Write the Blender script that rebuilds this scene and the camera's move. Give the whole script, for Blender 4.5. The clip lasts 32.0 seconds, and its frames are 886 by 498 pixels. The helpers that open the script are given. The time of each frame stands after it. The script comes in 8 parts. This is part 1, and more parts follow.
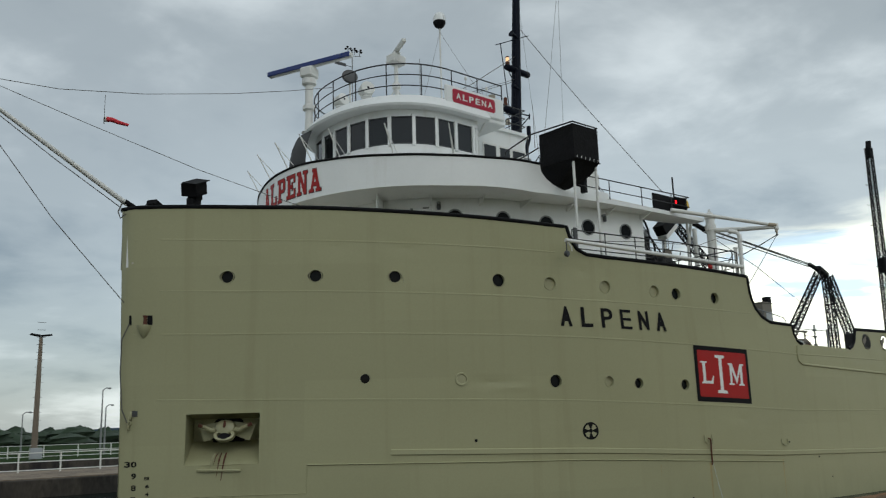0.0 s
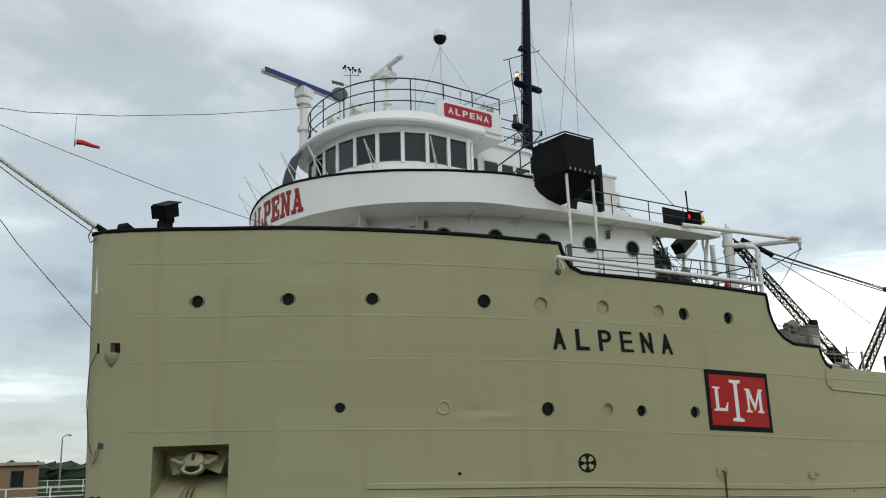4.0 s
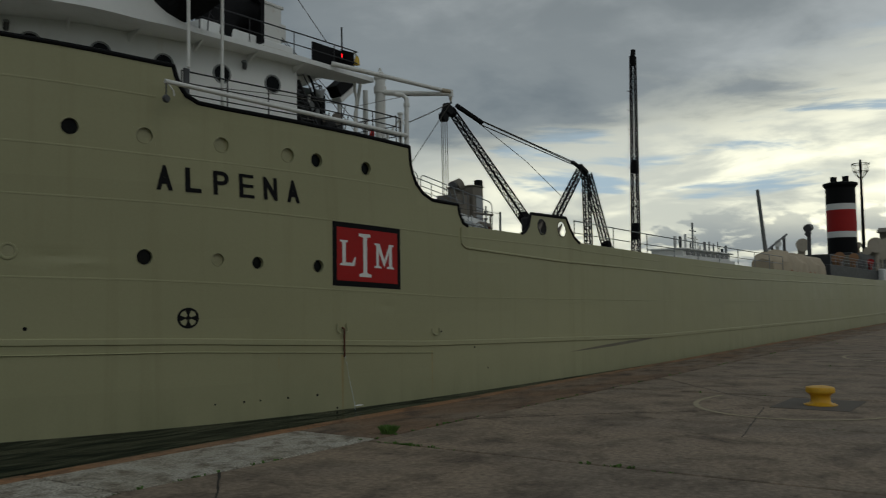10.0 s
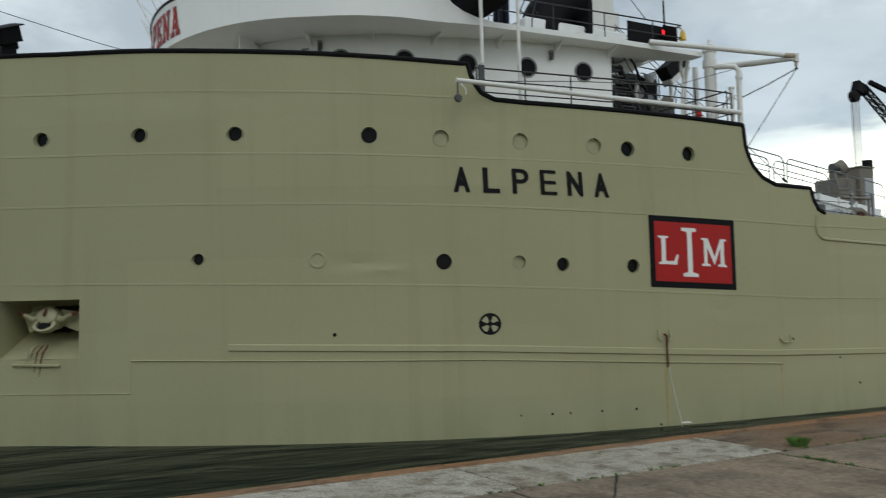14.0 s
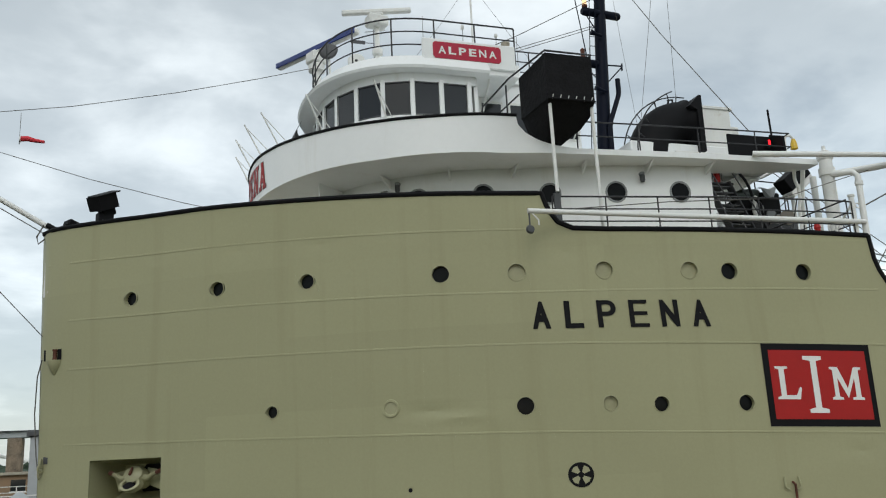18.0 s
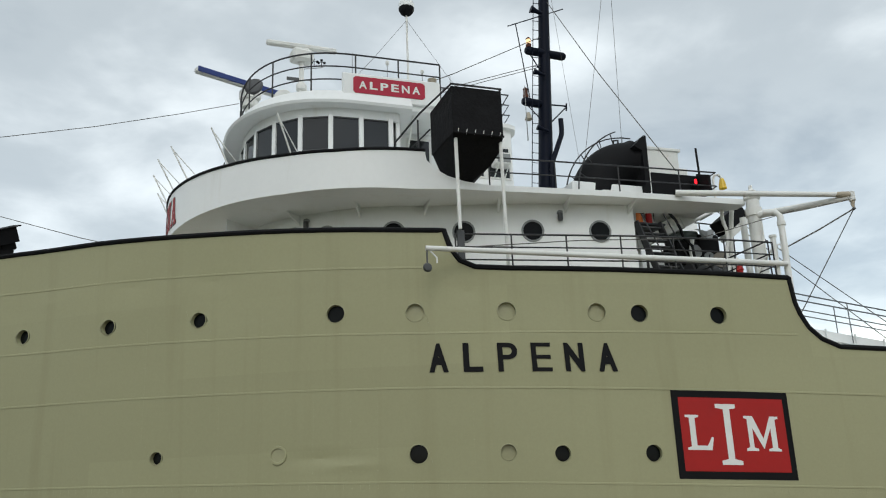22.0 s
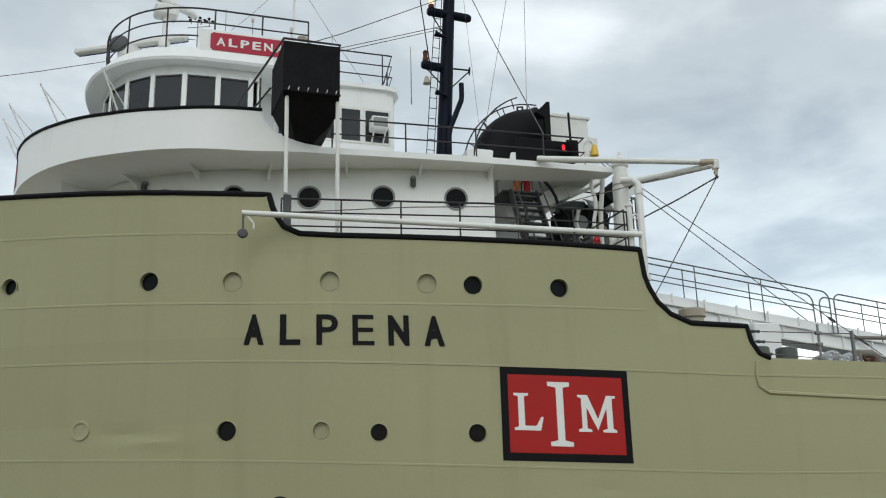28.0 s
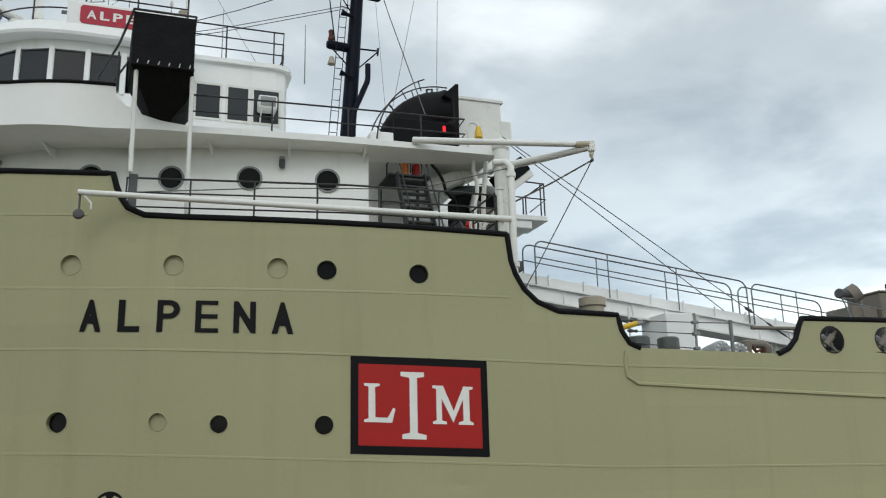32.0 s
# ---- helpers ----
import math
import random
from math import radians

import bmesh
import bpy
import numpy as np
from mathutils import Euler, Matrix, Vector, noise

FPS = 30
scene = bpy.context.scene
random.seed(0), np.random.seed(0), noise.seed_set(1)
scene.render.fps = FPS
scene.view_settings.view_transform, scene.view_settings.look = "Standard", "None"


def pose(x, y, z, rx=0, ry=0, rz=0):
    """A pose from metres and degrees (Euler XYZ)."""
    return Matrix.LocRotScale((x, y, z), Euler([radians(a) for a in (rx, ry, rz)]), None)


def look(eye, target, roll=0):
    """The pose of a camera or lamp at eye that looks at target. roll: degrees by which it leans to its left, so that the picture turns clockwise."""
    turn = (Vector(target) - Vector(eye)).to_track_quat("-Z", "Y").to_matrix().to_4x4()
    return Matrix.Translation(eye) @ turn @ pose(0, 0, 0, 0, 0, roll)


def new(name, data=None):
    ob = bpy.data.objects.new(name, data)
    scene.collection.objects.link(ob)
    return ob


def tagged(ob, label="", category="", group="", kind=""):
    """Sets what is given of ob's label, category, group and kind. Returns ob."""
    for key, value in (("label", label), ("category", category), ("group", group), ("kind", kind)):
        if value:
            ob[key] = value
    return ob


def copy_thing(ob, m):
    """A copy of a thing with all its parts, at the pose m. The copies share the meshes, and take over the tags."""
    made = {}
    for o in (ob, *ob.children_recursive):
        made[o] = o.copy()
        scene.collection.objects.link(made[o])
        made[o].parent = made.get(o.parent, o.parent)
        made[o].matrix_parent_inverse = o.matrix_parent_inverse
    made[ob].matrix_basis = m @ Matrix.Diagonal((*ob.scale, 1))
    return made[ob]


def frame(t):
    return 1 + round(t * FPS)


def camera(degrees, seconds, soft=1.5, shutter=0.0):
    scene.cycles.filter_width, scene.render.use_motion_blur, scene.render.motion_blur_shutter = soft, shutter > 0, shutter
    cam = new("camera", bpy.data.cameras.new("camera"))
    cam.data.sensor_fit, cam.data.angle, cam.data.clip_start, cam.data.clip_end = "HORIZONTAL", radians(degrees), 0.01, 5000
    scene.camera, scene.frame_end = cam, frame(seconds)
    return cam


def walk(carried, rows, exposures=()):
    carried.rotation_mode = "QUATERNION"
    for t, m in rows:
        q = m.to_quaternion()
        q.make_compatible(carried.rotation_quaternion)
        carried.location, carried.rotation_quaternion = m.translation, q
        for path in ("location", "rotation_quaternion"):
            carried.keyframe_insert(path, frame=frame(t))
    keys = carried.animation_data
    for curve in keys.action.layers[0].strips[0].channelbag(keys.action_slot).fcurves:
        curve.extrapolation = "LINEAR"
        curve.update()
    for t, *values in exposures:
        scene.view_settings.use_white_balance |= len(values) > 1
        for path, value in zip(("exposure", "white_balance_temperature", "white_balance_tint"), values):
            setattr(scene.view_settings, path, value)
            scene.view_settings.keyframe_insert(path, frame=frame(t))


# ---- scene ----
cam = camera(54.10, 32.0, soft=1.1, shutter=0.3)
PATH = [
    (0.0, -24.137, -15.511, 2.678, -40.117, 11.590, 1.711),
    (0.5, -24.098, -15.516, 2.688, -37.800, 11.139, 1.681),
    (1.0, -24.100, -15.521, 2.668, -37.100, 12.143, 1.639),
    (1.5, -24.104, -15.517, 2.660, -37.274, 13.519, 1.482),
    (2.0, -24.120, -15.539, 2.654, -37.526, 13.482, 1.307),
    (2.5, -24.123, -15.552, 2.677, -36.738, 12.889, 1.528),
    (4.5, -24.013, -15.785, 2.539, -35.708, 14.000, 1.888),
    (5.0, -24.040, -15.787, 2.525, -36.012, 12.772, 2.097),
    (5.5, -24.088, -15.748, 2.560, -36.089, 11.450, 2.218),
    (6.0, -24.150, -15.706, 2.592, -36.127, 9.670, 1.922),
    (6.5, -24.197, -15.657, 2.642, -36.039, 7.802, 1.773),
    (7.0, -24.263, -15.626, 2.687, -36.076, 6.595, 1.612),
    (7.5, -24.327, -15.592, 2.754, -35.885, 5.352, 1.272),
    (8.0, -24.361, -15.580, 2.789, -37.415, 4.828, 0.707),
    (8.5, -24.397, -15.571, 2.793, -40.476, 3.894, 0.360),
    (9.0, -24.482, -15.555, 2.804, -45.865, 4.439, 0.197),
    (9.5, -24.508, -15.507, 2.763, -51.608, 4.558, 0.066),
    (10.0, -24.498, -15.495, 2.748, -55.038, 3.481, 0.759),
    (10.5, -24.524, -15.506, 2.765, -59.725, 2.653, 1.265),
    (11.0, -24.498, -15.492, 2.739, -62.568, 2.572, 1.398),
    (11.5, -24.474, -15.457, 2.730, -62.479, 2.247, 1.719),
    (12.0, -24.445, -15.468, 2.739, -60.269, 2.017, 1.499),
    (12.5, -24.451, -15.520, 2.702, -55.305, 3.656, 2.414),
    (13.0, -24.405, -15.599, 2.664, -45.194, 3.278, 3.245),
    (13.5, -24.385, -15.523, 2.770, -36.161, 2.883, 2.393),
    (14.0, -24.324, -15.474, 2.764, -29.250, 4.076, 1.274),
    (14.5, -24.313, -15.428, 2.725, -23.725, 6.002, -0.009),
    (15.0, -24.361, -15.429, 2.765, -21.835, 7.739, -0.385),
    (15.5, -24.393, -15.410, 2.788, -21.122, 10.503, -0.379),
    (17.5, -24.431, -15.340, 2.868, -17.577, 12.060, 1.046),
    (18.0, -24.487, -15.262, 2.925, -17.640, 13.471, 2.641),
    (18.5, -24.504, -15.250, 2.850, -17.393, 14.168, 2.638),
    (19.0, -24.509, -15.219, 2.828, -16.905, 15.333, 2.590),
    (19.5, -24.516, -15.213, 2.844, -17.188, 15.641, 2.707),
    (20.0, -24.509, -15.217, 2.835, -16.796, 15.907, 3.042),
    (20.5, -24.527, -15.190, 2.861, -17.133, 16.153, 2.709),
    (21.0, -24.532, -15.180, 2.875, -17.354, 16.412, 2.487),
    (21.5, -24.523, -15.166, 2.854, -17.405, 16.550, 2.194),
    (22.0, -24.535, -15.154, 2.870, -17.462, 16.542, 2.049),
    (22.5, -24.528, -15.151, 2.888, -17.240, 16.400, 1.930),
    (23.0, -24.530, -15.133, 2.884, -17.093, 16.307, 1.736),
    (23.5, -24.526, -15.134, 2.885, -17.083, 16.083, 1.554),
    (24.0, -24.505, -15.134, 2.900, -17.050, 15.810, 1.469),
    (24.5, -24.511, -15.118, 2.906, -17.038, 15.551, 1.409),
    (25.0, -24.517, -15.121, 2.909, -17.028, 15.511, 1.424),
    (25.5, -24.492, -15.125, 2.924, -17.022, 15.452, 1.521),
    (27.5, -24.401, -15.169, 2.925, -17.356, 15.054, 1.501),
    (28.0, -24.382, -15.173, 2.922, -17.538, 14.851, 1.385),
    (28.5, -24.366, -15.188, 2.935, -17.811, 14.830, 1.418),
    (29.0, -24.357, -15.183, 2.932, -17.886, 15.154, 1.476),
    (29.5, -24.341, -15.182, 2.940, -17.818, 15.024, 1.326),
    (30.0, -24.310, -15.168, 2.938, -17.717, 14.898, 1.304),
    (30.5, -24.309, -15.167, 2.942, -17.804, 14.845, 1.238),
    (31.0, -24.284, -15.167, 2.940, -17.800, 14.779, 1.212),
    (31.5, -24.266, -15.160, 2.949, -18.012, 14.532, 1.220),
    (32.0, -24.301, -15.175, 2.951, -18.910, 14.156, 1.334),
]
walk(cam, [(t, pose(x, y, z, 90 + p, r, a)) for t, x, y, z, a, p, r in PATH],
     exposures=[(0, -0.36, 6200, 6), (1, -0.10, 6250, 7), (2, 0.06, 6300, 8), (4.5, 0.06, 6300, 8), (7.5, 0.0, 6350, 8), (9, -0.6, 6450, 8), (10, -1.5, 6300, 6), (11, -1.82, 6080, 4), (12, -1.78, 6080, 4),
                (13, -1.25, 6300, 6), (14, -0.14, 6200, 7), (15, 0.14, 6320, 8), (32, 0.22, 6320, 8)])


def ship_pose(t):
    """The ship glides forward, towards -x."""
    u = t / 32
    return pose(-0.36 + -20.2500 * u + -5.7260 * u ** 2 + 7.0294 * u ** 3 + 2.4881 * u ** 4 + -3.9157 * u ** 5, 0, 0.09)


# ---- world and light ----
def node_tree(owner):
    owner.use_nodes = True
    nt = owner.node_tree
    nt.nodes.clear()

    def add(kind, **kw):
        n = nt.nodes.new(kind)
        for k, v in kw.items():
            if k in n.inputs:
                n.inputs[k].default_value = v
        return n
    return nt, add, nt.links.new


def make_world():
    w = bpy.data.worlds.new("overcast_sky")
    scene.world = w
    nt, add, link = node_tree(w)
    out, bg = add("ShaderNodeOutputWorld"), add("ShaderNodeBackground")
    sky = add("ShaderNodeTexSky")
    sky.sky_type, sky.sun_disc = "NISHITA", False
    sky.sun_elevation, sky.sun_rotation = radians(32), radians(200)
    co = add("ShaderNodeTexCoord")
    sep = add("ShaderNodeSeparateXYZ")
    link(co.outputs["Generated"], sep.inputs[0])
    # clouds lie on a flat layer: spread the direction by its height
    hz = add("ShaderNodeMath"); hz.operation = "ADD"; hz.inputs[1].default_value = 0.2
    ab = add("ShaderNodeMath"); ab.operation = "MAXIMUM"; ab.inputs[1].default_value = 0.0
    link(sep.outputs[2], ab.inputs[0]); link(ab.outputs[0], hz.inputs[0])
    dx = add("ShaderNodeMath"); dx.operation = "DIVIDE"
    dy = add("ShaderNodeMath"); dy.operation = "DIVIDE"
    link(sep.outputs[0], dx.inputs[0]); link(hz.outputs[0], dx.inputs[1])
    link(sep.outputs[1], dy.inputs[0]); link(hz.outputs[0], dy.inputs[1])
    com = add("ShaderNodeCombineXYZ")
    link(dx.outputs[0], com.inputs[0]); link(dy.outputs[0], com.inputs[1])
    big = add("ShaderNodeTexNoise", Scale=0.8, Detail=6.0, Roughness=0.47, Distortion=0.5)
    fine = add("ShaderNodeTexNoise", Scale=2.7, Detail=6.0, Roughness=0.55, Distortion=0.2)
    link(com.outputs[0], big.inputs["Vector"]); link(com.outputs[0], fine.inputs["Vector"])
    mixn = add("ShaderNodeMath"); mixn.operation = "MULTIPLY_ADD"; mixn.inputs[1].default_value = 0.45
    link(fine.outputs[0], mixn.inputs[0]); link(big.outputs[0], mixn.inputs[2])
    ramp = add("ShaderNodeValToRGB")
    ramp.color_ramp.interpolation = "EASE"
    e = ramp.color_ramp.elements
    e[0].position, e[0].color = 0.51, (0.318, 0.352, 0.366, 1)
    e[1].position, e[1].color = 0.90, (0.92, 0.945, 0.925, 1)
    m = e.new(0.69); m.color = (0.51, 0.54, 0.535, 1)
    link(mixn.outputs[0], ramp.inputs[0])
    # thinner cloud, and so a brighter sky, towards -y and overhead, and low towards +x
    br = add("ShaderNodeMapRange"); br.inputs[1].default_value, br.inputs[2].default_value = 0.25, -0.7
    br.inputs[3].default_value, br.inputs[4].default_value = 0.96, 1.08
    link(sep.outputs[1], br.inputs[0])
    up = add("ShaderNodeMapRange"); up.inputs[1].default_value, up.inputs[2].default_value = 0.55, 0.95
    up.inputs[3].default_value, up.inputs[4].default_value = 1.0, 1.35
    link(sep.outputs[2], up.inputs[0])
    mul = add("ShaderNodeMath"); mul.operation = "MULTIPLY"
    link(br.outputs[0], mul.inputs[0]); link(up.outputs[0], mul.inputs[1])
    # the layer breaks up low towards +x: bright cream cloud, blue gaps and small dark clouds
    def streaks(across, up_, scale, detail):
        v = add("ShaderNodeVectorMath"); v.operation = "MULTIPLY"; v.inputs[1].default_value = (across, across, up_)
        link(co.outputs["Generated"], v.inputs[0])
        n = add("ShaderNodeTexNoise", Scale=scale, Detail=detail, Roughness=0.58, Distortion=0.35)
        link(v.outputs[0], n.inputs["Vector"])
        return n.outputs[0]

    def band(v, a, b, c=0.0, d=1.0):
        n = add("ShaderNodeMapRange"); n.interpolation_type = "SMOOTHSTEP"
        for k, q in enumerate((a, b, c, d)):
            n.inputs[k + 1].default_value = q
        link(v, n.inputs[0])
        return n.outputs[0]

    def blend(f, a, b):
        n = add("ShaderNodeMix"); n.data_type = "RGBA"
        link(f, n.inputs["Factor"])
        for key, q in (("A", a), ("B", b)):
            if isinstance(q, tuple):
                n.inputs[key].default_value = (*q, 1)
            else:
                link(q, n.inputs[key])
        return n.outputs["Result"]

    def calc(op, a, b):
        n = add("ShaderNodeMath"); n.operation = op
        for k, q in enumerate((a, b)):
            if isinstance(q, float):
                n.inputs[k].default_value = q
            else:
                link(q, n.inputs[k])
        return n.outputs[0]
    wisps, gaps, puffs = streaks(5.0, 22.0, 1.0, 7.0), streaks(2.6, 19.0, 1.0, 6.0), streaks(11.0, 34.0, 1.0, 6.0)
    edge = calc("ADD", calc("MULTIPLY", sep.outputs[1], 0.17), sep.outputs[2])
    edge = calc("ADD", edge, calc("MULTIPLY", calc("SUBTRACT", wisps, 0.5), 0.20))
    south = band(sep.outputs[1], -0.40, 0.05)
    open_ = calc("MULTIPLY", calc("MULTIPLY", band(edge, 0.30, 0.20), band(sep.outputs[0], 0.42, 0.90)), south)
    bright = blend(band(wisps, 0.36, 0.64), (1.85, 1.82, 1.55), (3.9, 3.65, 2.75))
    bright = blend(band(gaps, 0.55, 0.62), bright, (1.15, 1.42, 1.62))
    dark = calc("MULTIPLY", band(puffs, 0.52, 0.60), band(sep.outputs[2], 0.13, 0.05))
    bright = blend(dark, bright, (0.78, 0.83, 0.86))
    thin = calc("ADD", calc("MULTIPLY", calc("MULTIPLY", calc("MULTIPLY", band(sep.outputs[0], 0.20, 0.65), band(sep.outputs[2], 0.46, 0.20)), south), 0.42), 1.0)
    layer = add("ShaderNodeVectorMath"); layer.operation = "SCALE"
    link(ramp.outputs[0], layer.inputs[0]); link(thin, layer.inputs["Scale"])
    sky_low = blend(open_, layer.outputs[0], bright)
    vm = add("ShaderNodeVectorMath"); vm.operation = "SCALE"
    link(sky_low, vm.inputs[0]); link(mul.outputs[0], vm.inputs["Scale"])
    # a little of the clear sky shows through
    sc = add("ShaderNodeVectorMath"); sc.operation = "SCALE"; sc.inputs["Scale"].default_value = 0.03
    link(sky.outputs[0], sc.inputs[0])
    ad = add("ShaderNodeVectorMath"); ad.operation = "ADD"
    link(vm.outputs[0], ad.inputs[0]); link(sc.outputs[0], ad.inputs[1])
    link(ad.outputs[0], bg.inputs[0])
    bg.inputs[1].default_value = 0.92
    link(bg.outputs[0], out.inputs[0])


make_world()
sun = new("sun", bpy.data.lights.new("sun", "SUN"))
sun.data.energy, sun.data.angle, sun.data.color = 0.5, radians(25), (1.0, 0.96, 0.9)
sun.matrix_world = look((-14, -38, 30), (0, 0, 0))


# ---- materials ----
def material(name, color, rough=0.5, metal=0.0, vary=0.12, scale=3.0, grain=40.0, bump=0.05, dist=0.01, stain=None, stain_amount=0.0, stain_scale=1.2, spec=0.5, streak=False, random_vary=0.0):
    m = bpy.data.materials.new(name)
    nt, add, link = node_tree(m)
    out, bs = add("ShaderNodeOutputMaterial"), add("ShaderNodeBsdfPrincipled")
    link(bs.outputs[0], out.inputs[0])
    bs.inputs["Roughness"].default_value, bs.inputs["Metallic"].default_value = rough, metal
    bs.inputs["Specular IOR Level"].default_value = spec
    co = add("ShaderNodeTexCoord")
    big = add("ShaderNodeTexNoise", Scale=scale, Detail=5.0, Roughness=0.6)
    small = add("ShaderNodeTexNoise", Scale=grain, Detail=3.0, Roughness=0.6)
    link(co.outputs["Object"], big.inputs["Vector"]); link(co.outputs["Object"], small.inputs["Vector"])
    ad = add("ShaderNodeMath"); ad.operation = "MULTIPLY_ADD"; ad.inputs[1].default_value = 0.4
    link(small.outputs[0], ad.inputs[0]); link(big.outputs[0], ad.inputs[2])
    mr = add("ShaderNodeMapRange"); mr.inputs[1].default_value, mr.inputs[2].default_value = 0.4, 1.0
    mr.inputs[3].default_value, mr.inputs[4].default_value = 1 - vary, 1 + vary
    link(ad.outputs[0], mr.inputs[0])
    val = mr.outputs[0]
    if random_vary:
        oi = add("ShaderNodeObjectInfo")
        rr = add("ShaderNodeMapRange"); rr.inputs[3].default_value, rr.inputs[4].default_value = 1 - random_vary, 1 + random_vary
        link(oi.outputs["Random"], rr.inputs[0])
        mu = add("ShaderNodeMath"); mu.operation = "MULTIPLY"
        link(val, mu.inputs[0]); link(rr.outputs[0], mu.inputs[1])
        val = mu.outputs[0]
    sc = add("ShaderNodeVectorMath"); sc.operation = "SCALE"; sc.inputs[0].default_value = color
    link(val, sc.inputs["Scale"])
    col = sc.outputs[0]
    if stain:
        mp = add("ShaderNodeMapping")
        mp.inputs["Scale"].default_value = (1.0, 1.0, 0.12) if streak else (1, 1, 1)
        link(co.outputs["Object"], mp.inputs[0])
        sn = add("ShaderNodeTexNoise", Scale=stain_scale, Detail=7.0, Roughness=0.68)
        link(mp.outputs[0], sn.inputs["Vector"])
        sr = add("ShaderNodeMapRange"); sr.inputs[1].default_value, sr.inputs[2].default_value = 0.56, 0.74
        sr.inputs[3].default_value, sr.inputs[4].default_value = 0.0, stain_amount
        link(sn.outputs[0], sr.inputs[0])
        mx = add("ShaderNodeMix"); mx.data_type = "RGBA"; mx.inputs["B"].default_value = (*stain, 1)
        link(sr.outputs[0], mx.inputs["Factor"]); link(col, mx.inputs["A"])
        col = mx.outputs["Result"]
    link(col, bs.inputs["Base Color"])
    rg = add("ShaderNodeMapRange"); rg.inputs[1].default_value, rg.inputs[2].default_value = 0.3, 0.7
    rg.inputs[3].default_value, rg.inputs[4].default_value = max(rough - 0.1, 0.02), min(rough + 0.12, 1)
    link(big.outputs[0], rg.inputs[0]); link(rg.outputs[0], bs.inputs["Roughness"])
    if bump:
        bp = add("ShaderNodeBump", Strength=bump, Distance=dist)
        link(ad.outputs[0], bp.inputs["Height"]); link(bp.outputs[0], bs.inputs["Normal"])
    return m


def glowing(name, color, strength):
    m = bpy.data.materials.new(name)
    nt, add, link = node_tree(m)
    out, em = add("ShaderNodeOutputMaterial"), add("ShaderNodeEmission")
    em.inputs[0].default_value, em.inputs[1].default_value = (*color, 1), strength
    link(em.outputs[0], out.inputs[0])
    return m


def pane(name, tint, rough=0.05, spec=0.7):
    m = bpy.data.materials.new(name)
    nt, add, link = node_tree(m)
    out, bs = add("ShaderNodeOutputMaterial"), add("ShaderNodeBsdfPrincipled")
    bs.inputs["Base Color"].default_value = (*tint, 1)
    bs.inputs["Roughness"].default_value = rough
    bs.inputs["Specular IOR Level"].default_value = spec
    n = add("ShaderNodeTexNoise", Scale=1.5, Detail=2.0)
    b = add("ShaderNodeBump", Strength=0.04, Distance=0.05)
    link(n.outputs[0], b.inputs["Height"]); link(b.outputs[0], bs.inputs["Normal"])
    link(bs.outputs[0], out.inputs[0])
    return m


def water_material():
    m = bpy.data.materials.new("canal_water")
    nt, add, link = node_tree(m)
    out, bs = add("ShaderNodeOutputMaterial"), add("ShaderNodeBsdfPrincipled")
    bs.inputs["Base Color"].default_value = (0.006, 0.012, 0.010, 1)
    bs.inputs["Specular IOR Level"].default_value = 0.22
    bs.inputs["Roughness"].default_value, bs.inputs["IOR"].default_value = 0.12, 1.08
    co, mp = add("ShaderNodeTexCoord"), add("ShaderNodeMapping")
    mp.inputs["Scale"].default_value = (0.25, 0.62, 1)
    link(co.outputs["Object"], mp.inputs[0])
    a = add("ShaderNodeTexNoise", Scale=1.1, Detail=2.5, Roughness=0.4, Distortion=0.8)
    b = add("ShaderNodeTexNoise", Scale=5.0, Detail=3.0)
    link(mp.outputs[0], a.inputs["Vector"]); link(mp.outputs[0], b.inputs["Vector"])
    s = add("ShaderNodeMath"); s.operation = "MULTIPLY_ADD"; s.inputs[1].default_value = 0.12
    link(b.outputs[0], s.inputs[0]); link(a.outputs[0], s.inputs[2])
    bp = add("ShaderNodeBump", Strength=0.5, Distance=0.3)
    link(s.outputs[0], bp.inputs["Height"]); link(bp.outputs[0], bs.inputs["Normal"])
    link(bs.outputs[0], out.inputs[0])
    return m


